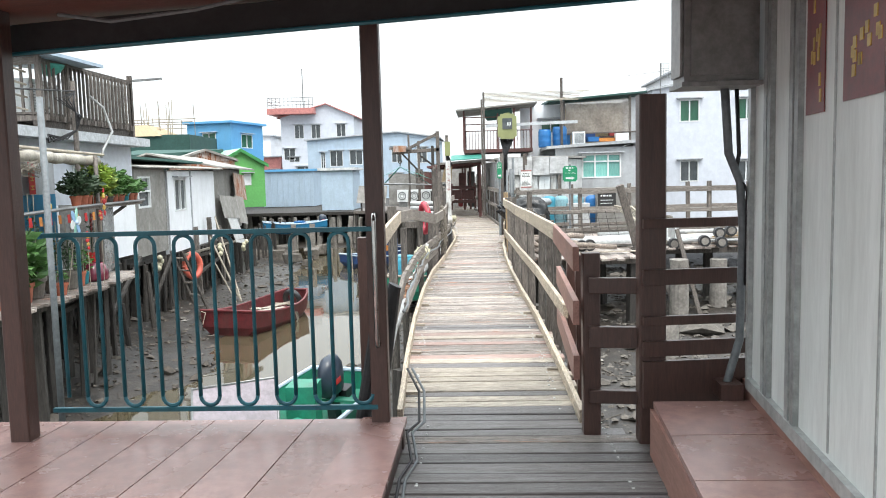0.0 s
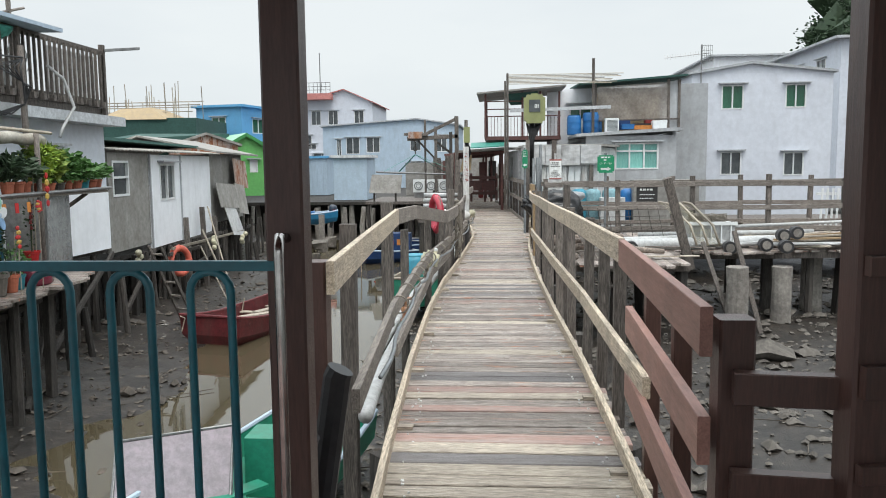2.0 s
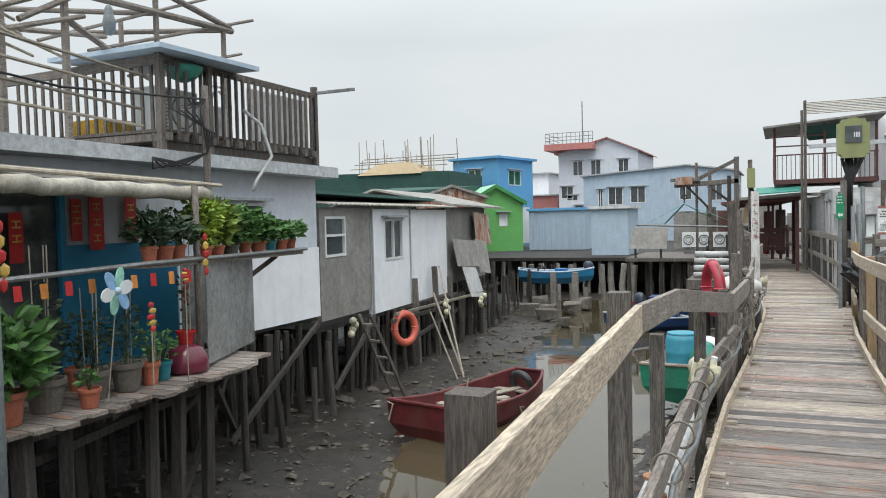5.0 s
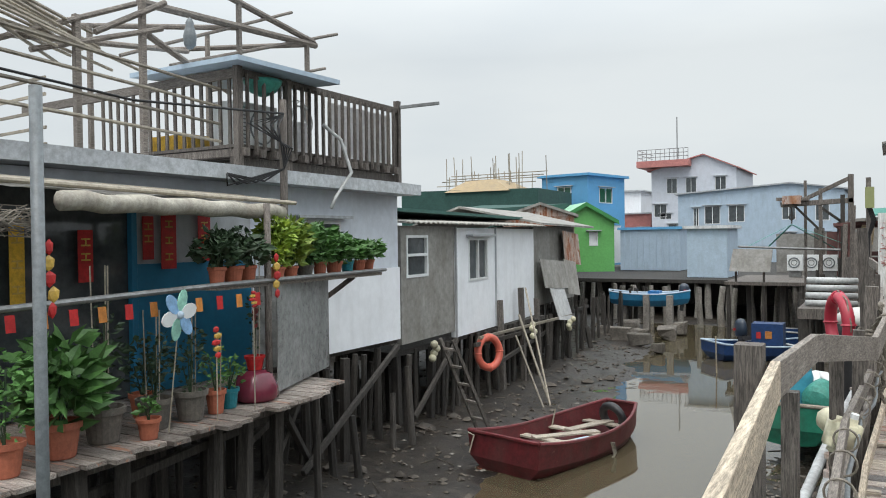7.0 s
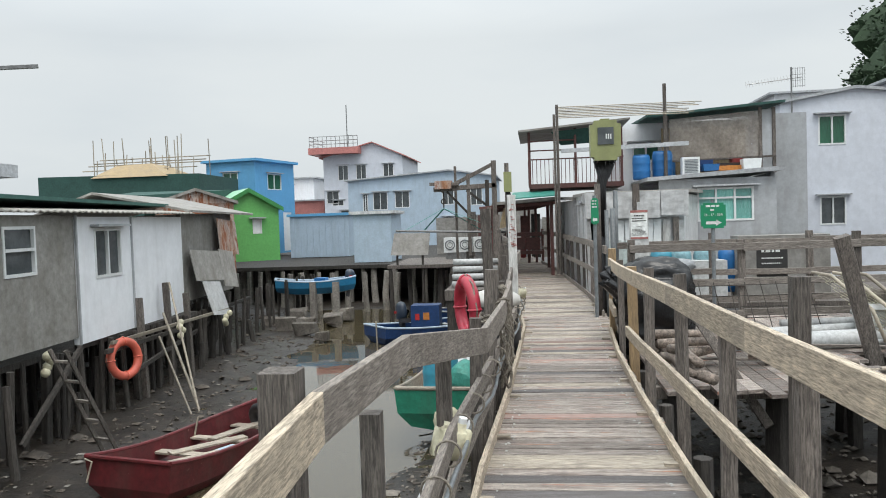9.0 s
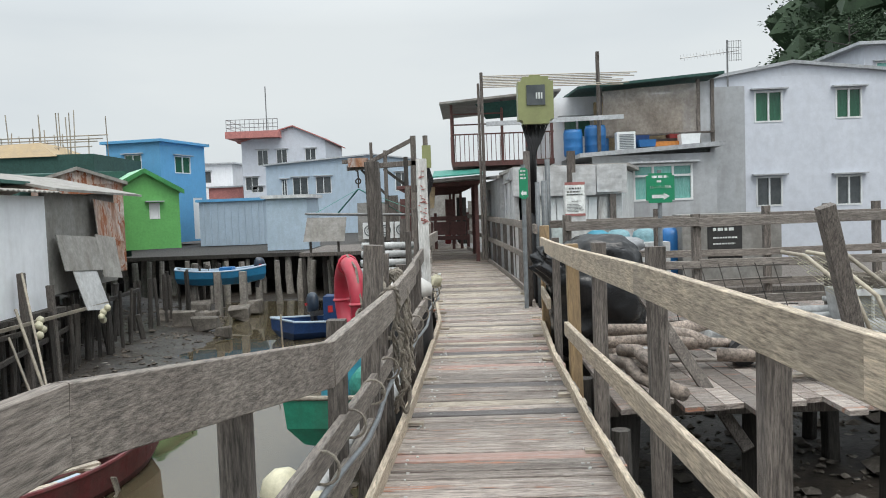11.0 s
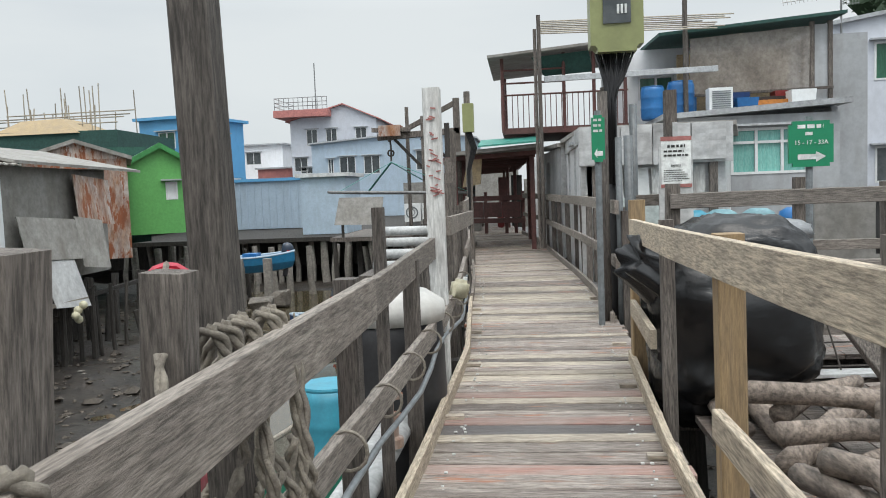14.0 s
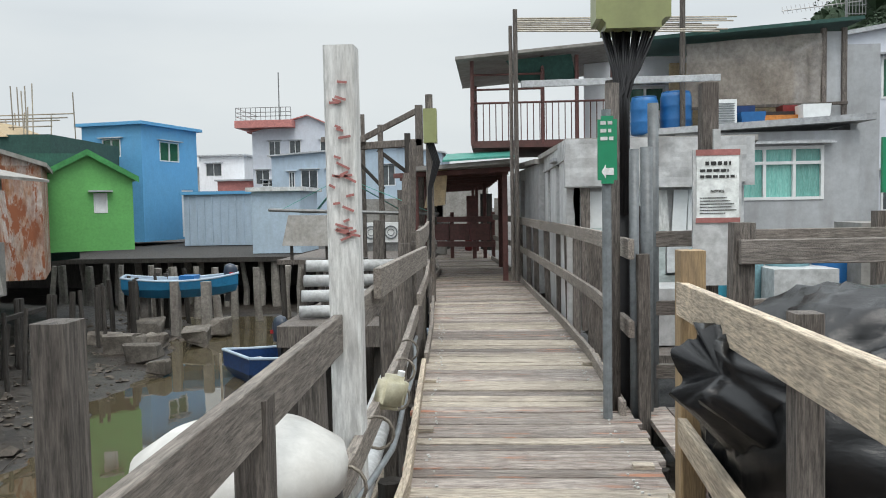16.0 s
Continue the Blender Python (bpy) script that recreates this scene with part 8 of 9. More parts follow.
for x, y, z, w, h, m_, lab in ((-5.72, 11.45, 0.55, 0.12, 0.28, "yellow", "red and gold festive ornament standing in a pot"), (-5.75, 11.95, 0.95, 0.10, 0.16, "red", "red beaded ornament on a stick"), (-5.95, 12.5, 1.0, 0.12, 0.45, "red", "hanging red and gold festive streamers"), (-6.1, 12.35, 0.7, 0.1, 0.35, "darkred", "red cloth streamer by the jar"), (-5.2, 9.55, 1.1, 0.10, 0.5, "yellow", "yellow and red paper hanging on the corner pole")):
    t = thing("festive_ornament", (x, y, 0 if z < 1 else z), lab, "ornament")
    if z < 1:
        bm = B()
        tube(bm, [(x, y, 0.0), (x, y, z + h * 0.9)], 0.006, 5)
        part("stick", bm, "bamboo", t)
    for j in range(5):
        bm = B()
        zz = z + h * (j + 0.5) / 5
        ww = w * (0.5 + 0.5 * math.sin((j + 0.5) / 5 * math.pi))
        bmesh.ops.create_icosphere(bm, subdivisions=1, radius=0.5, matrix=Matrix.Translation((x, y + R.uniform(-0.02, 0.02), zz)) @ Matrix.Diagonal((0.03, ww, h / 5 * 1.1, 1)))
        part("tassel", bm, ("red", "gold")[j % 2] if m_ != "darkred" else "darkred", t)
bm = B()
for k in range(60):
    a, b = R.random() * 6.28, R.random() * 6.28
    c = Vector((-5.3, 9.35, 1.72))
    tube(bm, [c + Vector((math.cos(a) * 0.1, math.sin(a) * 0.2, R.uniform(-0.1, 0.1))), c + Vector((math.cos(b) * 0.1, math.sin(b) * 0.2, R.uniform(-0.12, 0.1)))], 0.004, 3)
part("net_bundle", bm, "rope", None, "tangled bundle of brown fishing net", "net", base=(-5.3, 9.35, 1.6))
bm = B()
for k in range(4):
    hexa(bm, [(-5.75 + 0.1 * k, 9.1 + 0.05 * k, 2.2 - 0.1 * k), (-5.55 + 0.1 * k, 9.05, 2.2), (-5.5, 9.1, 2.75), (-5.8, 9.15, 2.75), (-5.75 + 0.1 * k, 9.12 + 0.05 * k, 2.2 - 0.1 * k), (-5.55 + 0.1 * k, 9.07, 2.2), (-5.5, 9.12, 2.75), (-5.8, 9.17, 2.75)])
part("hung_shirt", bm, "navy", None, "dark blue shirt hung to dry", "clothes", base=(-5.6, 9.1, 2.1))

# ---- tall posts, ropes, floats by the left railing ----
for x0, x1, y, z1, w, m_, lab in ((-0.65, -0.80, 14.36, 1.62, 0.085, "post_gray", "tall weathered mooring post with faded writing"), (-0.82, -0.72, 14.0, 1.08, 0.075, "post_gray", "leaning grey timber post lashed to the rail"), (-0.84, -0.713, 13.55, 1.15, 0.095, "post_gray", "short grey timber post lashed with rope"), (-0.60, -0.665, 17.55, 1.82, 0.105, "post_white", "tall post with flaking white paint and red marks")):
    bm = B()
    beam(bm, (x0 - 0.06, y, -1.9), (x1, y, z1), w, w, up=(0, 1, 0))
    part("mooring_post", bm, m_, None, lab, "post", base=(x0 - 0.06, y, -1.9))
bm = B()
for i in range(26):
    z = 1.15 + R.random() * 0.55
    x = -0.675 + R.uniform(-0.03, 0.03)
    a = R.uniform(-0.5, 0.5)
    L = R.uniform(0.02, 0.05)
    p = Vector((x, 17.49, z))
    beam(bm, p, p + Vector((L * math.cos(a), 0, L * math.sin(a))), 0.004, 0.008)
part("faded_marks", bm, "pink", None, "faded red brush marks on the white post", "writing", base=(-0.67, 17.49, 1.15))


def rope(pts, r, lab="weathered rope looped over the rail", m_="rope", group="ropes on the railing"):
    """Two strands laid round one another."""
    P_ = [Vector(p) for p in pts]
    out = []
    for i in range(len(P_) - 1):
        for k in range(8):
            t = k / 8
            p0, p1, p2, p3 = P_[max(i - 1, 0)], P_[i], P_[i + 1], P_[min(i + 2, len(P_) - 1)]
            out.append(0.5 * ((2 * p1) + (p2 - p0) * t + (2 * p0 - 5 * p1 + 4 * p2 - p3) * t * t + (3 * p1 - p0 - 3 * p2 + p3) * t ** 3))
    out.append(P_[-1])
    bm = B()
    for s in (0, math.pi):
        q = []
        for i, p in enumerate(out):
            a = i * 0.9 + s
            q.append(p + Vector((math.cos(a), math.sin(a) * 0.5, math.sin(a))) * r * 0.55)
        tube(bm, q, r * 0.62, 6)
    part("rope", bm, m_, None, lab, "rope", group, base=P_[-1], smooth=True)


rk = random.Random(31)
for k in range(6):
    x, y = -0.66 + rk.uniform(-0.02, 0.02), 14.12 + k * 0.05
    pts = [(x - 0.08, y, 0.86), (x - 0.02, y - 0.02, 0.965), (x + 0.025, y, 0.86)]
    z = 0.82
    while z > 0.15 + 0.05 * k:
        z -= rk.uniform(0.09, 0.16)
        pts.append((x + 0.02 + rk.uniform(-0.03, 0.045), y + rk.uniform(-0.04, 0.04), z))
    for _ in range(4):
        z += rk.uniform(0.05, 0.14)
        pts.append((x + 0.02 + rk.uniform(-0.035, 0.045), y + rk.uniform(-0.04, 0.04), z))
    rope(pts, 0.0125)
for yy, zz, xx, rr_ in ((13.55, 0.80, -0.735, 0.075), (13.55, 0.77, -0.735, 0.078), (14.0, 0.30, -0.78, 0.065), (14.36, 0.55, -0.78, 0.06)):
    rope([(xx + rr_ * math.cos(a), yy + rr_ * math.sin(a), zz + 0.012 * math.sin(3 * a)) for a in np.linspace(0, 6.5, 11)], 0.012, "rope knotted round the mooring post")
rope([(-0.72, 13.5, 0.80), (-0.66, 13.42, 0.92), (-0.60, 13.42, 0.94), (-0.585, 13.43, 0.85), (-0.60, 13.42, 0.76), (-0.58, 13.43, 0.70), (-0.585, 13.43, 0.62)], 0.012)
rope([(-0.72, 13.95, 0.95), (-0.69, 13.9, 0.85), (-0.66, 14.0, 0.78), (-0.62, 14.1, 0.9)], 0.011)
for i in range(22):
    y = 7.8 + i * 0.55
    bm = B()
    x = left(y) - 0.04
    torus(bm, (x, y, float(np.interp(y, [9, 12, 21], [0.55, 0.45, 0.45]))), 0.06, 0.006, (0.1, 1, 0), 14, 5)
    part("lashing", bm, "rope", None, "wire and rope lashing round the middle rail", "rope", "lashings on the middle rail", base=(x, y, 0.5))
bm = B()
pts = [(left(y) - 0.01 + 0.015 * math.sin(y * 4), y, float(np.interp(y, [9, 12, 21], [0.46, 0.37, 0.37])) + 0.025 * math.sin(y * 2.3)) for y in np.arange(6.2, 20.5, 0.35)]
tube(bm, pts, 0.012, 6)
part("cable", bm, "pvc_gray", None, "grey cable tied along the middle rail", "cable", base=pts[0], smooth=True)
for x, r, y0, y1, z in ((-0.19, 0.045, 7.0, 24.0, 0.02), (-0.30, 0.035, 7.6, 22.0, 0.0)):
    bm = B()
    pts = [(left(y) + x + 0.01 * math.sin(y * 1.3), y, z + 0.01 * math.sin(y)) for y in np.arange(y0, y1, 0.8)]
    tube(bm, pts, r, 12)
    part("water_pipe", bm, "pvc", None, "pale plastic water pipe running beside the kerb", "pipe", "pipes beside the kerb", base=pts[0], smooth=True)
for y in (9.6, 11.9, 13.8, 16.2):
    bm = B()
    lathe(bm, [(0.055, 0), (0.055, 0.04), (0.035, 0.05), (0.035, 0.11), (0.05, 0.12), (0.05, 0.15), (0.015, 0.16), (0.015, 0.22), (0.06, 0.225), (0.06, 0.24)], (left(y) - 0.17, y, 0.05), 12)
    part("valve", bm, "rust", None, "rusty brass gate valve on the water pipe", "valve", "valves on the pipe", base=(left(y) - 0.17, y, 0.05))


def jerrycan(x, y, z, s, turn, lab="yellowed white plastic can used as a float"):
    t = thing("plastic_can", (x, y, z), lab, "can")
    m = Matrix.Translation((x, y, z)) @ pose(0, 0, 0, 8, 12, turn) @ Matrix.Scale(s, 4)
    bm = B()
    box(bm, -0.5, 0.5, -0.32, 0.32, 0, 1.15)
    bmesh.ops.bevel(bm, geom=bm.edges[:] + bm.verts[:], offset=0.2, segments=3, affect="EDGES")
    bm.transform(m)
    part("body", bm, "jerry", t, smooth=True)
    bm = B()
    lathe(bm, [(0.12, 1.12), (0.12, 1.3), (0.0001, 1.3)], (0.2, 0, 0), 12)
    bm.transform(m)
    part("cap", bm, "white", t)


jerrycan(-0.86, 11.55, 0.30, 0.19, 20)
jerrycan(-0.595, 18.0, 0.46, 0.125, 30, "off-white plastic can lashed to the rail by the tub")
for k, (y, z) in enumerate(((18.6, -0.25), (19.0, 0.15), (13.0, -0.1), (12.4, 0.2))):
    bm = B()
    bmesh.ops.create_icosphere(bm, subdivisions=2, radius=0.06 + 0.01 * k, matrix=Matrix.Translation((-0.95, y, z + 0.1)))
    part("float", bm, "jerry", None, "round off-white net float tied outside the rail", "float", "net floats", base=(-0.95, y, z), smooth=True)
# solid grey sheets and rolled pipes outside the far left rail
for k in range(4):
    bm = B()
    beam_y = 21.8 + 0.1 * k
    tube(bm, [(-1.9, beam_y, 0.35 + 0.13 * k), (-1.1, beam_y + 0.3, 0.33 + 0.13 * k)], 0.055, 10)
    part("stacked_pipe", bm, "pvc", None, "grey-white plastic pipe stacked beside the walk", "pipe", "stacked pipes", base=(-1.9, beam_y, 0.35 + 0.13 * k), smooth=True)
bm = B()
box(bm, -2.0, -1.0, 21.4, 23.2, 0.1, 0.28)
part("pipe_trestle", bm, "post_gray", None, "rough timber trestle under the stacked pipes", "trestle", base=(-1.5, 22, 0.1))
stilts("stilt", [(-1.9, 21.5), (-1.1, 21.6), (-1.9, 23.0), (-1.2, 23.0)], 0.1, "round dark stilt under the pipe trestle", r=0.09)
stilts("stilt", [(-2.1 + R.uniform(-0.3, 0.6), 22 + i * 0.8) for i in range(14)], lambda x, y: R.uniform(0.0, 0.9), "weathered mooring stake beside the boardwalk", r=0.06)

# hoist frame
ho = thing("boat_hoist", (-2.0, 29, 0), "grey timber boat hoist with a chain block and green slings", "hoist")
for p, q, w, m_ in (((-1.45, 29, -1.9), (-1.45, 29, 3.08), 0.13, "post_gray"), ((-1.62, 28.6, -0.3), (-1.62, 28.6, 2.55), 0.10, "pile"), ((-2.15, 29, -1.9), (-2.15, 29, 2.75), 0.09, "post_gray"), ((-2.55, 29.5, -1.9), (-2.55, 29.5, 3.0), 0.07, "post_gray"),
                    ((-3.1, 29, 2.35), (-1.4, 29, 2.42), 0.13, "post_gray"), ((-2.9, 29, 2.30), (-1.45, 29, 3.0), 0.10, "post_gray"), ((-2.2, 29, 2.3), (-1.5, 29, 1.75), 0.07, "pile"), ((-2.75, 29, 2.3), (-2.1, 29, 1.6), 0.06, "pile"), ((-3.2, 28.9, 2.5), (-2.4, 28.9, 2.48), 0.09, "post_gray")):
    bm = B()
    beam(bm, p, q, w, w, up=(0, 1, 0))
    part("timber", bm, m_, ho)
bm = B()
box(bm, -3.05, -2.6, 28.8, 29.2, 2.36, 2.58)
part("winch", bm, "rust", ho)
bm = B()
tube(bm, [(-2.85, 29, 2.35), (-2.83, 29, 2.1), (-2.84, 29, 1.85)], 0.02, 6)
torus(bm, (-2.84, 29, 2.02), 0.06, 0.02, (0, 1, 0), 12, 5)
part("chain", bm, "pile", ho)
for q in ((-3.9, 28.6, 1.25), (-1.2, 28.8, 1.15), (-3.5, 29.8, 1.25), (-1.8, 29.8, 1.15)):
    bm = B()
    beam(bm, (-2.84, 29, 1.83), q, 0.05, 0.008)
    part("sling", bm, "tealtarp", ho)
for a, b in (((-4.1, 28.6, 1.26), (-1.1, 28.7, 1.14)), ((-3.7, 29.8, 1.22), (-1.6, 29.9, 1.14)), ((-4.1, 28.6, 1.26), (-3.7, 29.8, 1.22))):
    bm = B()
    tube(bm, [a, b], 0.03, 8)
    part("spreader_pipe", bm, "steel", ho)
lb = thing("meter_box", (-0.95, 25.2, 2.0), "small olive box on a post with dangling black cables", "meter box")
bm = B()
box(bm, -1.04, -0.87, 25.1, 25.3, 2.10, 2.54)
part("box", bm, "olive", lb)
bm = B()
tube(bm, [(-0.98, 25.35, -1.5), (-0.98, 25.35, 2.75)], 0.05, 8)
part("post", bm, "post_gray", lb)
for k in range(5):
    bm = B()
    tube(bm, [(-1.0 + 0.02 * k, 25.2, 2.1), (-0.92 + 0.02 * k, 25.2, 1.85), (-1.0 + 0.01 * k, 25.25, 1.5), (-0.99, 25.28, 0.6)], 0.012, 5)
    part("cable", bm, "cable", lb)
for x, y, z1 in ((-1.15, 24.0, 1.6), (-1.3, 26.3, 2.2), (-1.1, 23.2, 1.3), (-1.25, 22.4, 1.15), (-1.5, 27.2, 1.8)):
    bm = B()
    beam(bm, (x - 0.1, y, -1.8), (x, y, z1), 0.10, 0.09, up=(0, 1, 0))
    part("mooring_post", bm, "post_gray", None, "grey timber post standing outside the rail", "post", "posts outside the rail", base=(x - 0.1, y, -1.8))

# ---- the junk platform right of the boardwalk ----
jp = thing("junk_platform", (3, 17, -0.1), "rough grey plank platform on stilts", kind="structure")
rj = random.Random(11)
for i in range(15):
    x = 0.78 + i * 0.145
    bm = B()
    y0 = 14.9 + rj.uniform(-0.25, 0.25)
    hexa(bm, [(x, y0, -0.13), (x + 0.135, y0 + 0.02, -0.13), (x + 0.135, 18.2, -0.13), (x, 18.2, -0.13), (x, y0, -0.095), (x + 0.135, y0 + 0.02, -0.092), (x + 0.135, 18.2, -0.095), (x, 18.2, -0.092)])
    part("plank", bm, "plank", jp)
for i in range(46):
    x = 2.95 + i * 0.15
    bm = B()
    y0 = 16.6 + rj.uniform(-0.3, 0.2) + 0.02 * i
    hexa(bm, [(x, y0, -0.13), (x + 0.14, y0 + 0.02, -0.13), (x + 0.14, 18.2, -0.13), (x, 18.2, -0.13), (x, y0, -0.095), (x + 0.14, y0 + 0.02, -0.092), (x + 0.14, 18.2, -0.095), (x, 18.2, -0.092)])
    part("plank", bm, "plank", jp)
for p, q in (((0.7, 15.3, -0.19), (3.0, 15.3, -0.19)), ((0.7, 17.4, -0.19), (10, 17.6, -0.19)), ((2.9, 16.9, -0.19), (10, 17.2, -0.19))):
    bm = B()
    beam(bm, p, q, 0.09, 0.12)
    part("bearer", bm, "post_gray", jp)
stilts("stilt", [(0.9, 15.3), (1.9, 15.35), (2.9, 15.4), (1.3, 17.4), (2.6, 17.5), (4.2, 17.1), (5.6, 17.2), (7.0, 17.2), (8.4, 17.3), (3.4, 17.6), (5.0, 17.7), (6.4, 17.7), (9.6, 17.3)], -0.2, "dark timber stilt under the junk platform", r=0.08, square=0.7, z_bot=-1.9)
stilts("stilt", [(1.0 + i * 1.3, 18.4 + (i % 2) * 1.3) for i in range(8)], -0.2, "timber stilt under the side walk", r=0.07, square=0.8, z_bot=-1.9)
stilts("stilt", [(0.7, y) for y in np.arange(5.5, 34, 1.5)] + [(-0.7, y) for y in np.arange(5.3, 34, 1.5)], -0.12, "dark round stilt under the boardwalk", r=0.07, z_bot=-2.0, lean=0.05)
for x, y, r, h in ((3.9, 15.8, 0.19, 1.5), (4.9, 16.6, 0.17, 1.4), (2.9, 12.7, 0.22, 0.85), (5.0, 13.7, 0.28, 0.75), (5.9, 17.9, 0.20, 1.5), (6.9, 17.6, 0.24, 1.5)):
    bm = B()
    lathe(bm, [(r, 0), (r * 1.02, h * 0.3), (r * 0.95, h * 0.8), (r * 0.97, h), (r * 0.8, h * 1.01), (0.01, h * 0.97)], (x, y, -1.75), 14)
    for v in bm.verts:
        v.co += Vector((noise.noise(v.co * 4), noise.noise(v.co * 4 + Vector((7, 0, 0))), 0)) * 0.03
    part("footing", bm, "concrete", None, "broken round concrete pile standing in the mud", "pile", "concrete piles in the mud", base=(x, y, -1.75))
bm = B()
box(bm, 5.6, 7.8, 16.8, 18.6, -1.75, -1.45)
part("slab", bm, "concrete", None, "low concrete footing slab in the mud", "slab", base=(6.7, 17.7, -1.75))
for p, q, w in (((2.85, 16.4, 1.22), (3.35, 16.7, -0.4), 0.15), ((1.1, 16.0, 0.7), (1.75, 15.2, -0.5), 0.09), ((4.0, 16.4, 0.3), (4.4, 15.9, -1.6), 0.08), ((3.5, 16.5, 0.1), (3.9, 15.6, -1.6), 0.07)):
    bm = B()
    beam(bm, p, q, w, w * 0.7, up=(0, 1, 0))
    part("leaning_timber", bm, "post_gray", None, "grey weathered timber leaning at the platform edge", "timber", "leaning timbers", base=q)
# driftwood logs
for i in range(15):
    x0, y0 = 0.85 + rj.uniform(0, 0.9), 15.9 + rj.uniform(-0.5, 1.6)
    a = rj.uniform(-1.5, 1.4)
    L = rj.uniform(0.7, 1.3)
    d = Vector((math.cos(a), math.sin(a) * 0.7, 0)) * L
    if i < 4:
        d = Vector((0.15, -1, 0)) * L
        x0 = 0.82 + 0.06 * i
    z = -0.03 + 0.10 * (i % 3)
    p = Vector((x0, y0, z))
    bm = B()
    r = rj.uniform(0.045, 0.075)
    tube(bm, [p, p + d * 0.35 + Vector((0.03, 0.05, rj.uniform(0, 0.04))), p + d * 0.7 + Vector((-0.03, 0, rj.uniform(0, 0.05))), p + d], r, 9, r * 0.75)
    part("driftwood_log", bm, "log", None, "bleached driftwood log in a loose pile", "log", "driftwood logs", base=p, smooth=True)


def bag(name, cat, c, s, m_, lab, seed, mouth=None, n=5):
    """Thin film stretched over a load: soft box with creases that run to its gathered mouth."""
    t = thing(name, (c[0], c[1], c[2] - s[2]), lab, cat)
    bm = B()
    bmesh.ops.create_icosphere(bm, subdivisions=n, radius=1.0)
    off = Vector((seed * 3.1, seed, 0))
    for v in bm.verts:
        co = v.co.copy()
        ang = math.atan2(co.z, co.y)
        crease = 1 - abs(noise.noise(Vector((ang * 2.6, co.x * 0.9, seed)))) * 2
        fine = 1 - abs(noise.noise(Vector((ang * 6.5, co.x * 2.0, seed + 5)))) * 2
        k = 1 + 0.12 * noise.noise(co * 1.5 + off) + 0.10 * crease + 0.055 * fine + 0.03 * noise.noise(co * 5 + off)
        e = Vector([math.copysign(abs(q) ** 0.72, q) for q in co])
        v.co = Vector((e.x * s[0] * k, e.y * s[1] * k, e.z * s[2] * k)) + Vector(c)
    part("bag_body", bm, m_, t, smooth=True)
    if mouth:
        p, q = Vector(mouth[0]), Vector(mouth[1])
        d = (q - p).normalized()
        a = d.orthogonal().normalized()
        b = d.cross(a)
        bm = B()
        rings = []
        for i in range(12):
            u = i / 11
            r = mouth[2] * (1 - u) + mouth[3] * u
            row = []
            for j in range(64):
                th = j * math.pi / 32
                fl = 1 + 0.28 * noise.noise(Vector((math.cos(th) * 3.5, math.sin(th) * 3.5, u * 1.2))) + 0.12 * noise.noise(Vector((math.cos(th) * 9, math.sin(th) * 9, u * 2.5)))
                row.append(bm.verts.new(p.lerp(q, u) + (a * math.cos(th) + b * math.sin(th) * 0.8) * r * fl + d * 0.03 * math.sin(5 * th) * u))
            rings.append(row)
        for r0, r1 in zip(rings, rings[1:]):
            for j in range(64):
                bm.faces.new((r0[j], r0[(j + 1) % 64], r1[(j + 1) % 64], r1[j]))
        cv = bm.verts.new(p.lerp(q, 0.8))
        for j in range(64):
            bm.faces.new((rings[-1][j], rings[-1][(j + 1) % 64], cv))
        part("gathered_mouth", bm, m_, t, smooth=True)


bag("plastic_bag", "bag", (1.04, 17.45, 0.42), (0.44, 0.42, 0.50), "blackbag", "large crumpled black plastic bag bulging over the rail", 1, ((0.82, 17.35, 0.60), (0.44, 17.22, 0.80), 0.27, 0.13))
bag("plastic_bag", "bag", (0.82, 17.35, 0.08), (0.22, 0.24, 0.25), "blackbag", "black plastic bag lying at the platform edge", 4, n=4)
bag("tarpaulin", "tarpaulin", (1.25, 17.75, 0.86), (0.30, 0.22, 0.09), "graybag", "dusty grey plastic sheet folded over the black bag", 3, n=4)
for k, (p, q, r, m_, lab) in enumerate((((2.0, 16.9, 0.0), (5.2, 17.5, 0.02), 0.11, "pvc", "long grey-white plastic pipe lying on the platform"), ((2.0, 17.4, 0.02), (4.0, 17.75, 0.05), 0.08, "pvc", "grey-white plastic pipe lying on the platform"), ((2.6, 17.7, 0.12), (5.9, 17.9, 0.15), 0.05, "pvc", "thin grey-white pipe on the platform"), ((4.6, 17.0, 0.0), (9.5, 17.3, 0.0), 0.035, "pvc", "long thin pipe along the platform"), ((3.5, 17.9, 0.22), (9.5, 18.0, 0.45), 0.03, "pvc", "thin pipe resting above the planks"))):
    bm = B()
    tube(bm, [p, q], r, 14)
    part("pipe", bm, m_, None, lab, "pipe", "pipes on the platform", base=p, smooth=True)
for x, y, z in ((4.65, 16.75, 0.02), (4.95, 16.6, 0.0), (5.0, 16.9, 0.17), (4.0, 16.65, -0.02), (5.3, 17.1, 0.2), (2.05, 16.2, 0.02), (2.2, 16.1, 0.04)):
    dr = thing("trolley_wheel", (x, y, z - 0.1), "dark rubber-rimmed wheel with a pale hub", "wheel", "wheels on the platform")
    bm = B()
    tube(bm, [(x, y - 0.06, z), (x + 0.02, y + 0.14, z)], 0.115, 18)
    part("rim", bm, "black", dr, smooth=False)
    bm = B()
    tube(bm, [(x, y - 0.075, z), (x, y - 0.061, z)], 0.075, 16)
    part("hub", bm, "concrete", dr)
wbx = thing("white_crate", (3.75, 17.4, 0), "off-white plastic fish crate heaped with net", "crate")
bm = B()
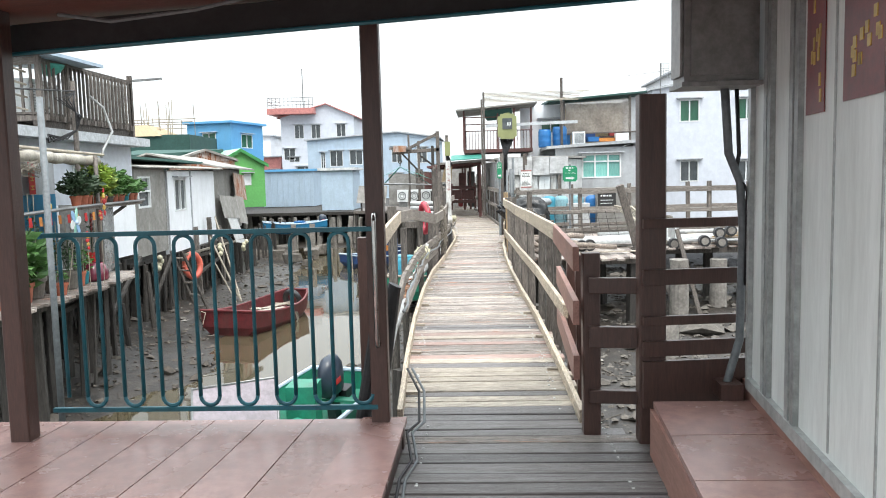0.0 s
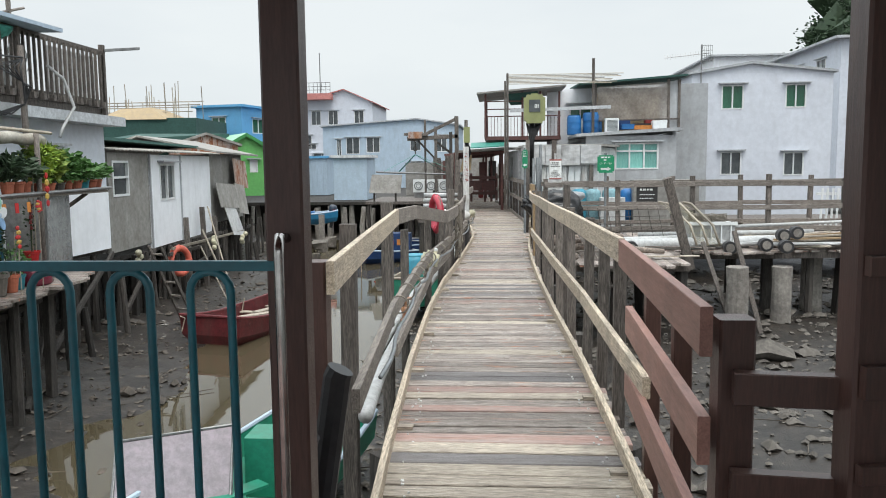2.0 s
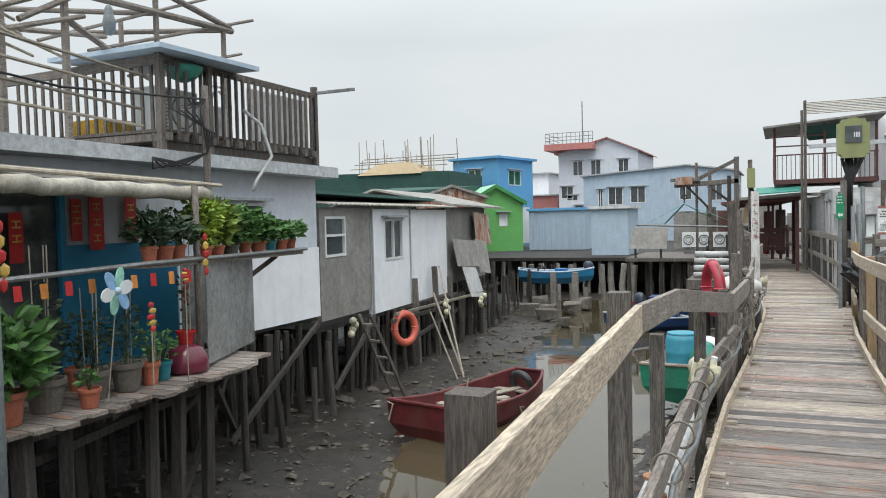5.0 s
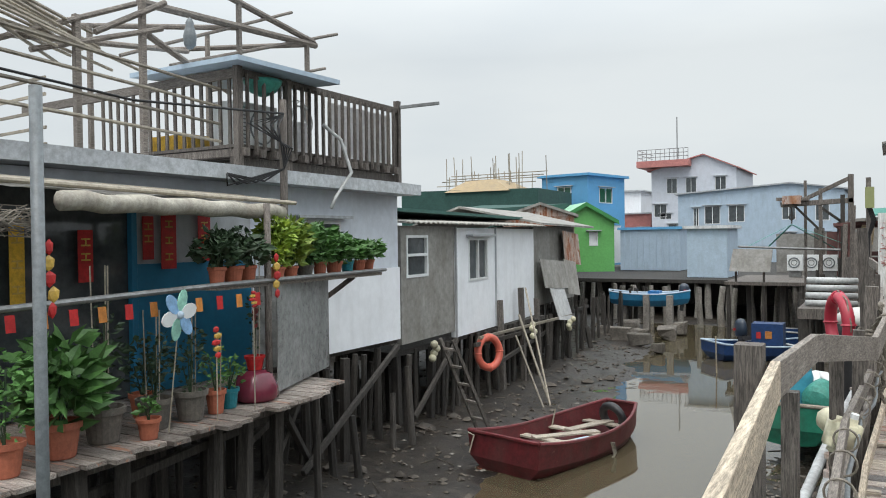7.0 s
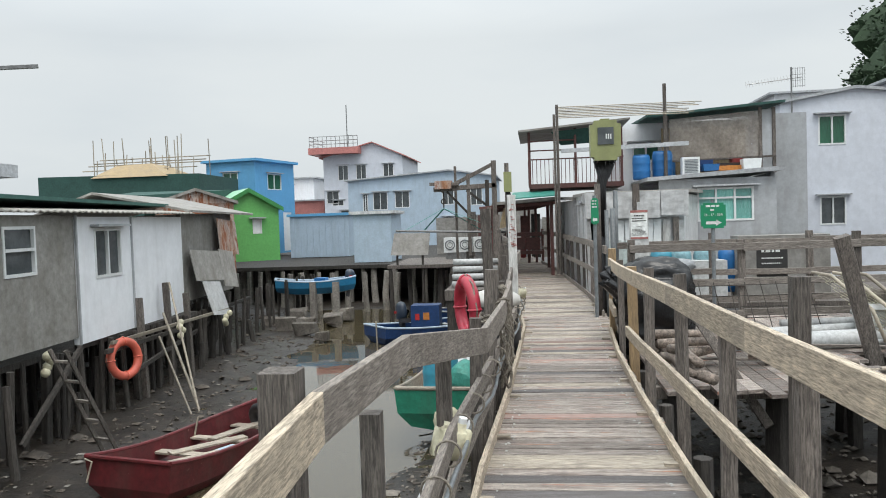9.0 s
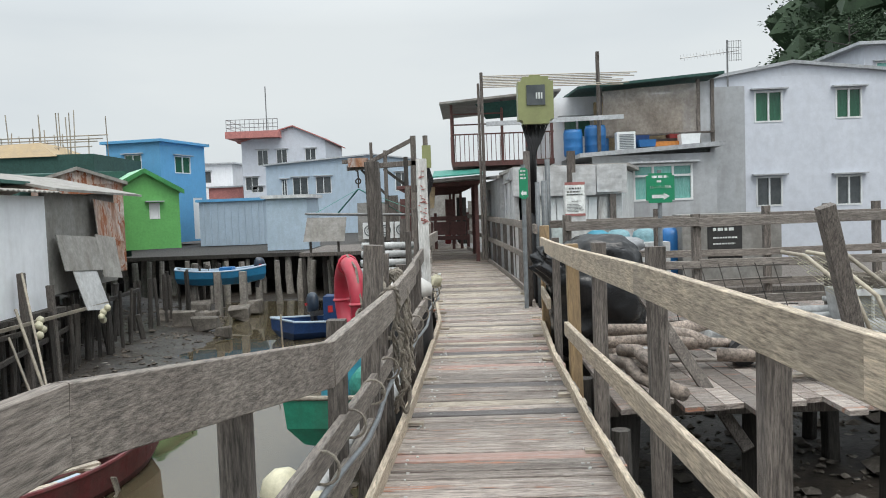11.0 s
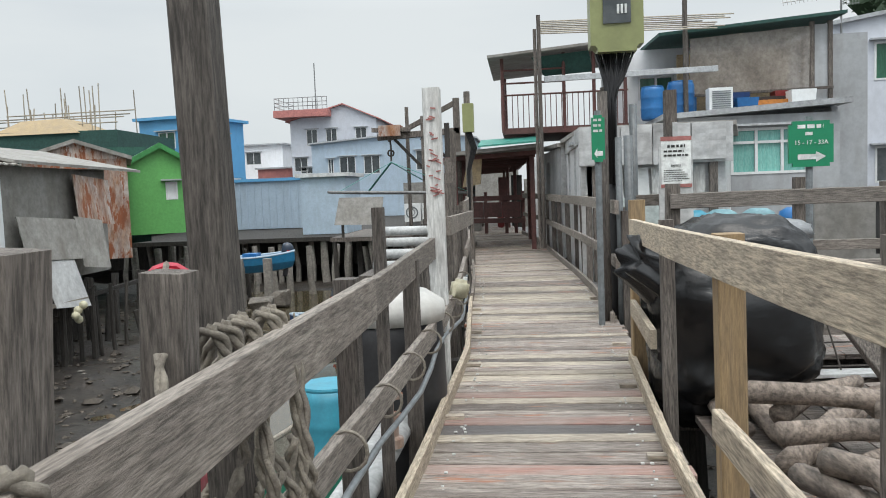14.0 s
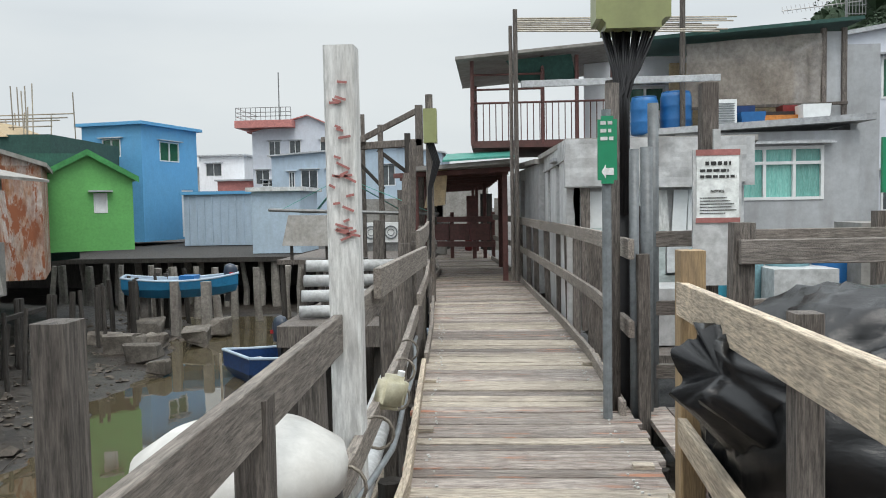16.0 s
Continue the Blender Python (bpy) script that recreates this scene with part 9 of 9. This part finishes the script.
hexa(bm, [(3.45, 17.2, -0.02), (4.2, 17.2, -0.02), (4.2, 17.6, -0.02), (3.45, 17.6, -0.02), (3.4, 17.15, 0.38), (4.25, 17.15, 0.38), (4.25, 17.65, 0.38), (3.4, 17.65, 0.38)])
part("crate_body", bm, "board_gray", wbx)
bm = B()
for x in (3.45, 3.62, 3.8, 3.98, 4.15):
    box(bm, x, x + 0.02, 17.13, 17.16, 0.02, 0.34)
box(bm, 3.38, 4.27, 17.12, 17.145, 0.34, 0.40)
part("crate_rib", bm, "white", wbx)
bm = B()
for k in range(140):
    a, b = rj.random() * 6.28, rj.random() * 6.28
    c = Vector((3.8, 17.4, 0.42))
    tube(bm, [c + Vector((math.cos(a) * 0.35, math.sin(a) * 0.2, rj.uniform(-0.03, 0.12))), c + Vector((math.cos(b) * 0.35, math.sin(b) * 0.2, rj.uniform(-0.03, 0.12)))], 0.005, 3)
part("net_heap", bm, "rope", None, "heap of tan fishing net in the crate", "net", base=(3.8, 17.4, 0.38))
for k in range(3):
    bm = B()
    x = 2.95 + 0.2 * k
    tube(bm, [(x, 17.6 - 0.1 * k, 0.75), (x + 0.15, 17.4, 0.72), (x + 0.45, 17.0, 0.35), (x + 0.55, 16.9, 0.0)], 0.022, 7)
    part("hoop_net_frame", bm, "bamboo", None, "bent bamboo frame of a scoop net", "net frame", "scoop net frames", base=(x + 0.55, 16.9, 0), smooth=True)
bm = B()
for i in range(9):
    for j in range(9):
        a = Vector((2.98 + 0.05 * i + 0.06 * j, 17.5 - 0.07 * j, 0.72 - 0.08 * j))
        tube(bm, [a, a + Vector((0.11, -0.07, -0.08))], 0.004, 3)
        tube(bm, [a, a + Vector((0.05, 0.0, 0.02))], 0.004, 3)
part("scoop_net", bm, "jerry", None, "sagging pale scoop net mesh", "net", base=(3.4, 17, 0.0))
for i in range(10):
    x = 4.4 + rj.uniform(0, 0.8)
    bm = B()
    y = 17.2 + i * 0.07
    beam(bm, (x, y, 0.03 + 0.03 * (i % 3)), (x + rj.uniform(1.2, 2.8), y + rj.uniform(-0.2, 0.3), 0.08 + 0.04 * (i % 4)), 0.06, 0.03)
    part("loose_board", bm, "post_new" if i % 2 else "plank_pale", None, "loose pale timber batten stacked on the platform", "timber", "loose battens", base=(x, y, 0.03))
for i in range(60):
    x, y = rj.uniform(1.0, 8.5), 0
    y = rj.uniform(15.3, 17.9) if x < 2.9 else rj.uniform(16.9, 17.95)
    a = rj.uniform(-0.7, 0.7)
    L = rj.uniform(0.5, 1.5)
    z = -0.08 + 0.025 * (i % 4)
    m_ = ("plank", "plank_pale", "rail_grayx", "board_gray")[i % 4]
    bm = B()
    beam(bm, (x, y, z + 0.01), (x + L * math.cos(a), y + L * math.sin(a) * 0.4, z + rj.uniform(0, 0.05)), rj.uniform(0.05, 0.14), 0.022)
    part("loose_board", bm, m_, None, "weathered loose board lying on the platform", "board", "loose boards", base=(x, y, z))
grid_ = thing("wire_grid", (2.3, 17.9, 0), "rusty black wire mesh panel leaning on the side railing", "mesh panel")
for i in range(9):
    bm = B()
    x = 1.55 + i * 0.19
    tube(bm, [(x, 17.6, 0.0), (x - 0.07, 17.95, 0.62)], 0.006, 5)
    part("wire", bm, "pile", grid_)
for j in range(5):
    bm = B()
    z = 0.06 + j * 0.13
    tube(bm, [(1.45, 17.6 + 0.07 * j, z), (3.15, 17.62 + 0.07 * j, z + 0.02)], 0.006, 5)
    part("wire", bm, "pile", grid_)
for p, q in (((0.80, 18.3, 0.0), (1.8, 18.35, 0.02)),):
    for i in range(5):
        bm = B()
        beam(bm, (0.75 + i * 0.02, 18.25 + i * 0.16, 0.005), (1.5 + 0.1 * i, 18.1 + i * 0.2, 0.005), 0.14, 0.03)
        part("red_plank", bm, "plank_red", None, "reddish plank at the side walk corner", "plank", "planks at the corner", base=(0.75, 18.3 + i * 0.1, 0))
# white fence far off to the right
wf = thing("white_fence", (8.5, 21.5, 0), "white slatted picket panel by the side walk", "fence")
for i in range(22):
    bm = B()
    x = 7.4 + i * 0.12
    beam(bm, (x, 21.4, -0.1), (x + 0.03, 21.4, 0.85), 0.045, 0.03, up=(0, 1, 0))
    part("picket", bm, "white", wf)
for z in (0.1, 0.72):
    bm = B()
    beam(bm, (7.3, 21.43, z), (10.1, 21.43, z), 0.03, 0.06)
    part("fence_rail", bm, "white", wf)

# ---- stones, shells and sticks on the mud ----
rs = random.Random(21)


def scatter(name, n, area, size, m_, lab, flat=0.5, seed=0):
    bm = B()
    base = [Vector(v) for v in ((1, 0, 0), (0, 1, 0), (-1, 0, 0), (0, -1, 0), (0, 0, 1), (0, 0, -1), (0.6, 0.6, 0.5), (-0.6, -0.6, 0.4))]
    faces = ((0, 6, 4), (6, 1, 4), (1, 2, 4), (2, 7, 4), (7, 3, 4), (3, 0, 4), (0, 1, 6), (2, 3, 7), (1, 0, 5), (2, 1, 5), (3, 2, 5), (0, 3, 5))
    for _ in range(n):
        x, y = rs.uniform(area[0], area[1]), area[2] + (area[3] - area[2]) * rs.random() ** 1.2
        a, b = channel(y)
        if a - 0.15 < x < b + 0.15 and y < 37:
            continue
        s = size * rs.lognormvariate(0, 0.5)
        z = ground_z(x, y) + s * flat * 0.25
        c, d = math.cos(rs.random() * 6.28) * s, math.sin(rs.random() * 6.28) * s
        k = rs.uniform(0.6, 1.4)
        vs = [bm.verts.new((x + (v.x * c - v.y * d) * k, y + (v.x * d + v.y * c), z + v.z * s * flat)) for v in base]
        for f in faces:
            bm.faces.new([vs[i] for i in f])
    part(name, bm, m_, None, lab, kind="stuff")


scatter("pebbles", 9000, (0.2, 11, 3, 24), 0.030, "stone", "grey pebbles and shells strewn on the mud", 0.6)
scatter("rubble", 900, (0.2, 11, 5, 24), 0.075, "stone", "larger stones strewn on the mud", 0.6)
scatter("pebbles", 9000, (-11, -1.0, 7, 36), 0.026, "debris", "dark grit and shells on the channel banks", 0.5)
scatter("rubble", 800, (-11, -1.0, 9, 36), 0.06, "debris", "dark stones on the channel banks", 0.5)
scatter("oyster_shells", 2500, (-9, 10, 4, 30), 0.022, "concrete", "pale broken shells on the mud", 0.25)
scatter("oyster_shells", 2600, (-3.2, -0.9, 6, 26), 0.028, "stone", "shell grit along the boardwalk's foot", 0.4)
bm = B()
for _ in range(1100):
    x, y = rs.uniform(-11, 10), rs.uniform(5, 32)
    a, b = channel(y)
    if a < x < b:
        continue
    t = rs.random() * 3.14
    L = rs.uniform(0.08, 0.5) * (2 if rs.random() < 0.05 else 1)
    z = ground_z(x, y) + 0.02
    tube(bm, [(x, y, z), (x + math.cos(t) * L, y + math.sin(t) * L, z + rs.uniform(-0.01, 0.03))], 0.007, 4)
part("sticks", bm, "debris", None, "thin sticks and roots strewn on the mud", kind="stuff")
for x, y, s in ((-7.9, 30.8, 0.35), (-7.2, 30.2, 0.30), (-8.6, 31.5, 0.3), (-7.6, 31.6, 0.25), (-6.9, 32.2, 0.3), (-6.4, 29.0, 0.2), (-8.4, 33, 0.35), (-6.9, 33.5, 0.3), (6.2, 12.5, 0.3), (4.4, 11.2, 0.2)):
    bm = B()
    box(bm, x - s, x + s, y - s * 0.7, y + s * 0.7, -1.75, -1.75 + s * 1.3)
    bmesh.ops.bevel(bm, geom=bm.edges[:], offset=s * 0.15, segments=1, affect="EDGES")
    for v in bm.verts:
        v.co += Vector((noise.noise(v.co * 3), noise.noise(v.co * 3 + Vector((4, 0, 0))), noise.noise(v.co * 3 + Vector((0, 4, 0))))) * s * 0.6
    part("boulder", bm, "stone", None, "rough broken stone block on the mud bank", "stone", "blocks on the bank", base=(x, y, -1.75))

# ---- planks of the boardwalk, last ----
y = 0.2
k = 0
rp = random.Random(5)
while y < 38.0:
    w = rp.uniform(0.11, 0.165)
    if y < 4.85:
        x0, x1 = -0.52 + 0.0, 0.93
        if y > 4.6:
            x1 = 0.80
    else:
        x0, x1 = left(y) - 0.02, right(y) + 0.06
    x0 += rp.uniform(-0.03, 0.02)
    x1 += rp.uniform(-0.02, 0.03)
    dz = rp.uniform(-0.004, 0.004)
    tw = rp.uniform(-0.004, 0.004)
    slope = -0.06 if y > 24 else 0.0
    dy = (x1 - x0) * (0.10 if y > 24 else 0.0)
    c = 0.004
    bm = B()
    g_ = rp.choice((0.008, 0.010, 0.014, 0.020))
    prof = [(0, -0.035), (w - g_, -0.035), (w - g_, -c), (w - g_ - c, 0), (c, 0), (0, -c)]
    ra = [bm.verts.new((x0, y + dy * 0.0 + a, b + dz + (tw if a > 0.05 else 0))) for a, b in prof]
    rb = [bm.verts.new((x1, y + dy + a, b + dz - (tw if a > 0.05 else 0))) for a, b in prof]
    for i in range(6):
        j = (i + 1) % 6
        bm.faces.new((ra[j], ra[i], rb[i], rb[j]))
    bm.faces.new(ra)
    bm.faces.new(rb[::-1])
    r_ = rp.random()
    # mostly the darker plank material up to y 5.3
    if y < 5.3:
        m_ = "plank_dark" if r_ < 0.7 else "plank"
    elif y < 6.6:
        m_ = "plank_pale" if r_ < 0.75 else "plank_dark"
    elif y > 17.5 and r_ < 0.35:
        m_ = "plank_pale"
    else:
        m_ = "plank_red" if r_ < 0.07 else "plank_dark" if r_ < 0.13 else "plank_pale" if r_ < 0.23 else "plank"
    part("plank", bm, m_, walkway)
    y += w
    k += 1
# nail heads and cleats on the planks
bm = B()
for i in range(420):
    y = rp.uniform(3.2, 24)
    x = (left(y) + 0.10 if i % 2 else right(y) - 0.10) + rp.uniform(-0.03, 0.03) if y > 5 else rp.choice((-0.35, 0.7))
    r = rp.uniform(0.004, 0.008)
    box(bm, x - r, x + r, y - r, y + r, 0.0, 0.0065)
part("nail_heads", bm, "post_white", walkway, kind="stuff")
for i in range(26):
    y = 5.6 + i * 0.62
    s_ = 1 if i % 2 else -1
    x = right(y) - 0.04 if s_ > 0 else left(y) + 0.05
    bm = B()
    box(bm, x - 0.05, x + 0.05, y, y + 0.05, 0.001, 0.022)
    part("cleat", bm, "plank_pale", walkway)
# planks of the side walk
for i in range(66):
    x = 0.78 + i * 0.16
    yy = 18.35 + (x - 0.85) * 0.02
    bm = B()
    hexa(bm, [(x, yy, -0.07), (x + 0.152, yy + 0.003, -0.07), (x + 0.152, yy + 1.6, -0.07), (x, yy + 1.575, -0.07), (x, yy, -0.035), (x + 0.152, yy + 0.003, -0.035), (x + 0.152, yy + 1.6, -0.035), (x, yy + 1.575, -0.035)])
    part("plank", bm, "plank", side)
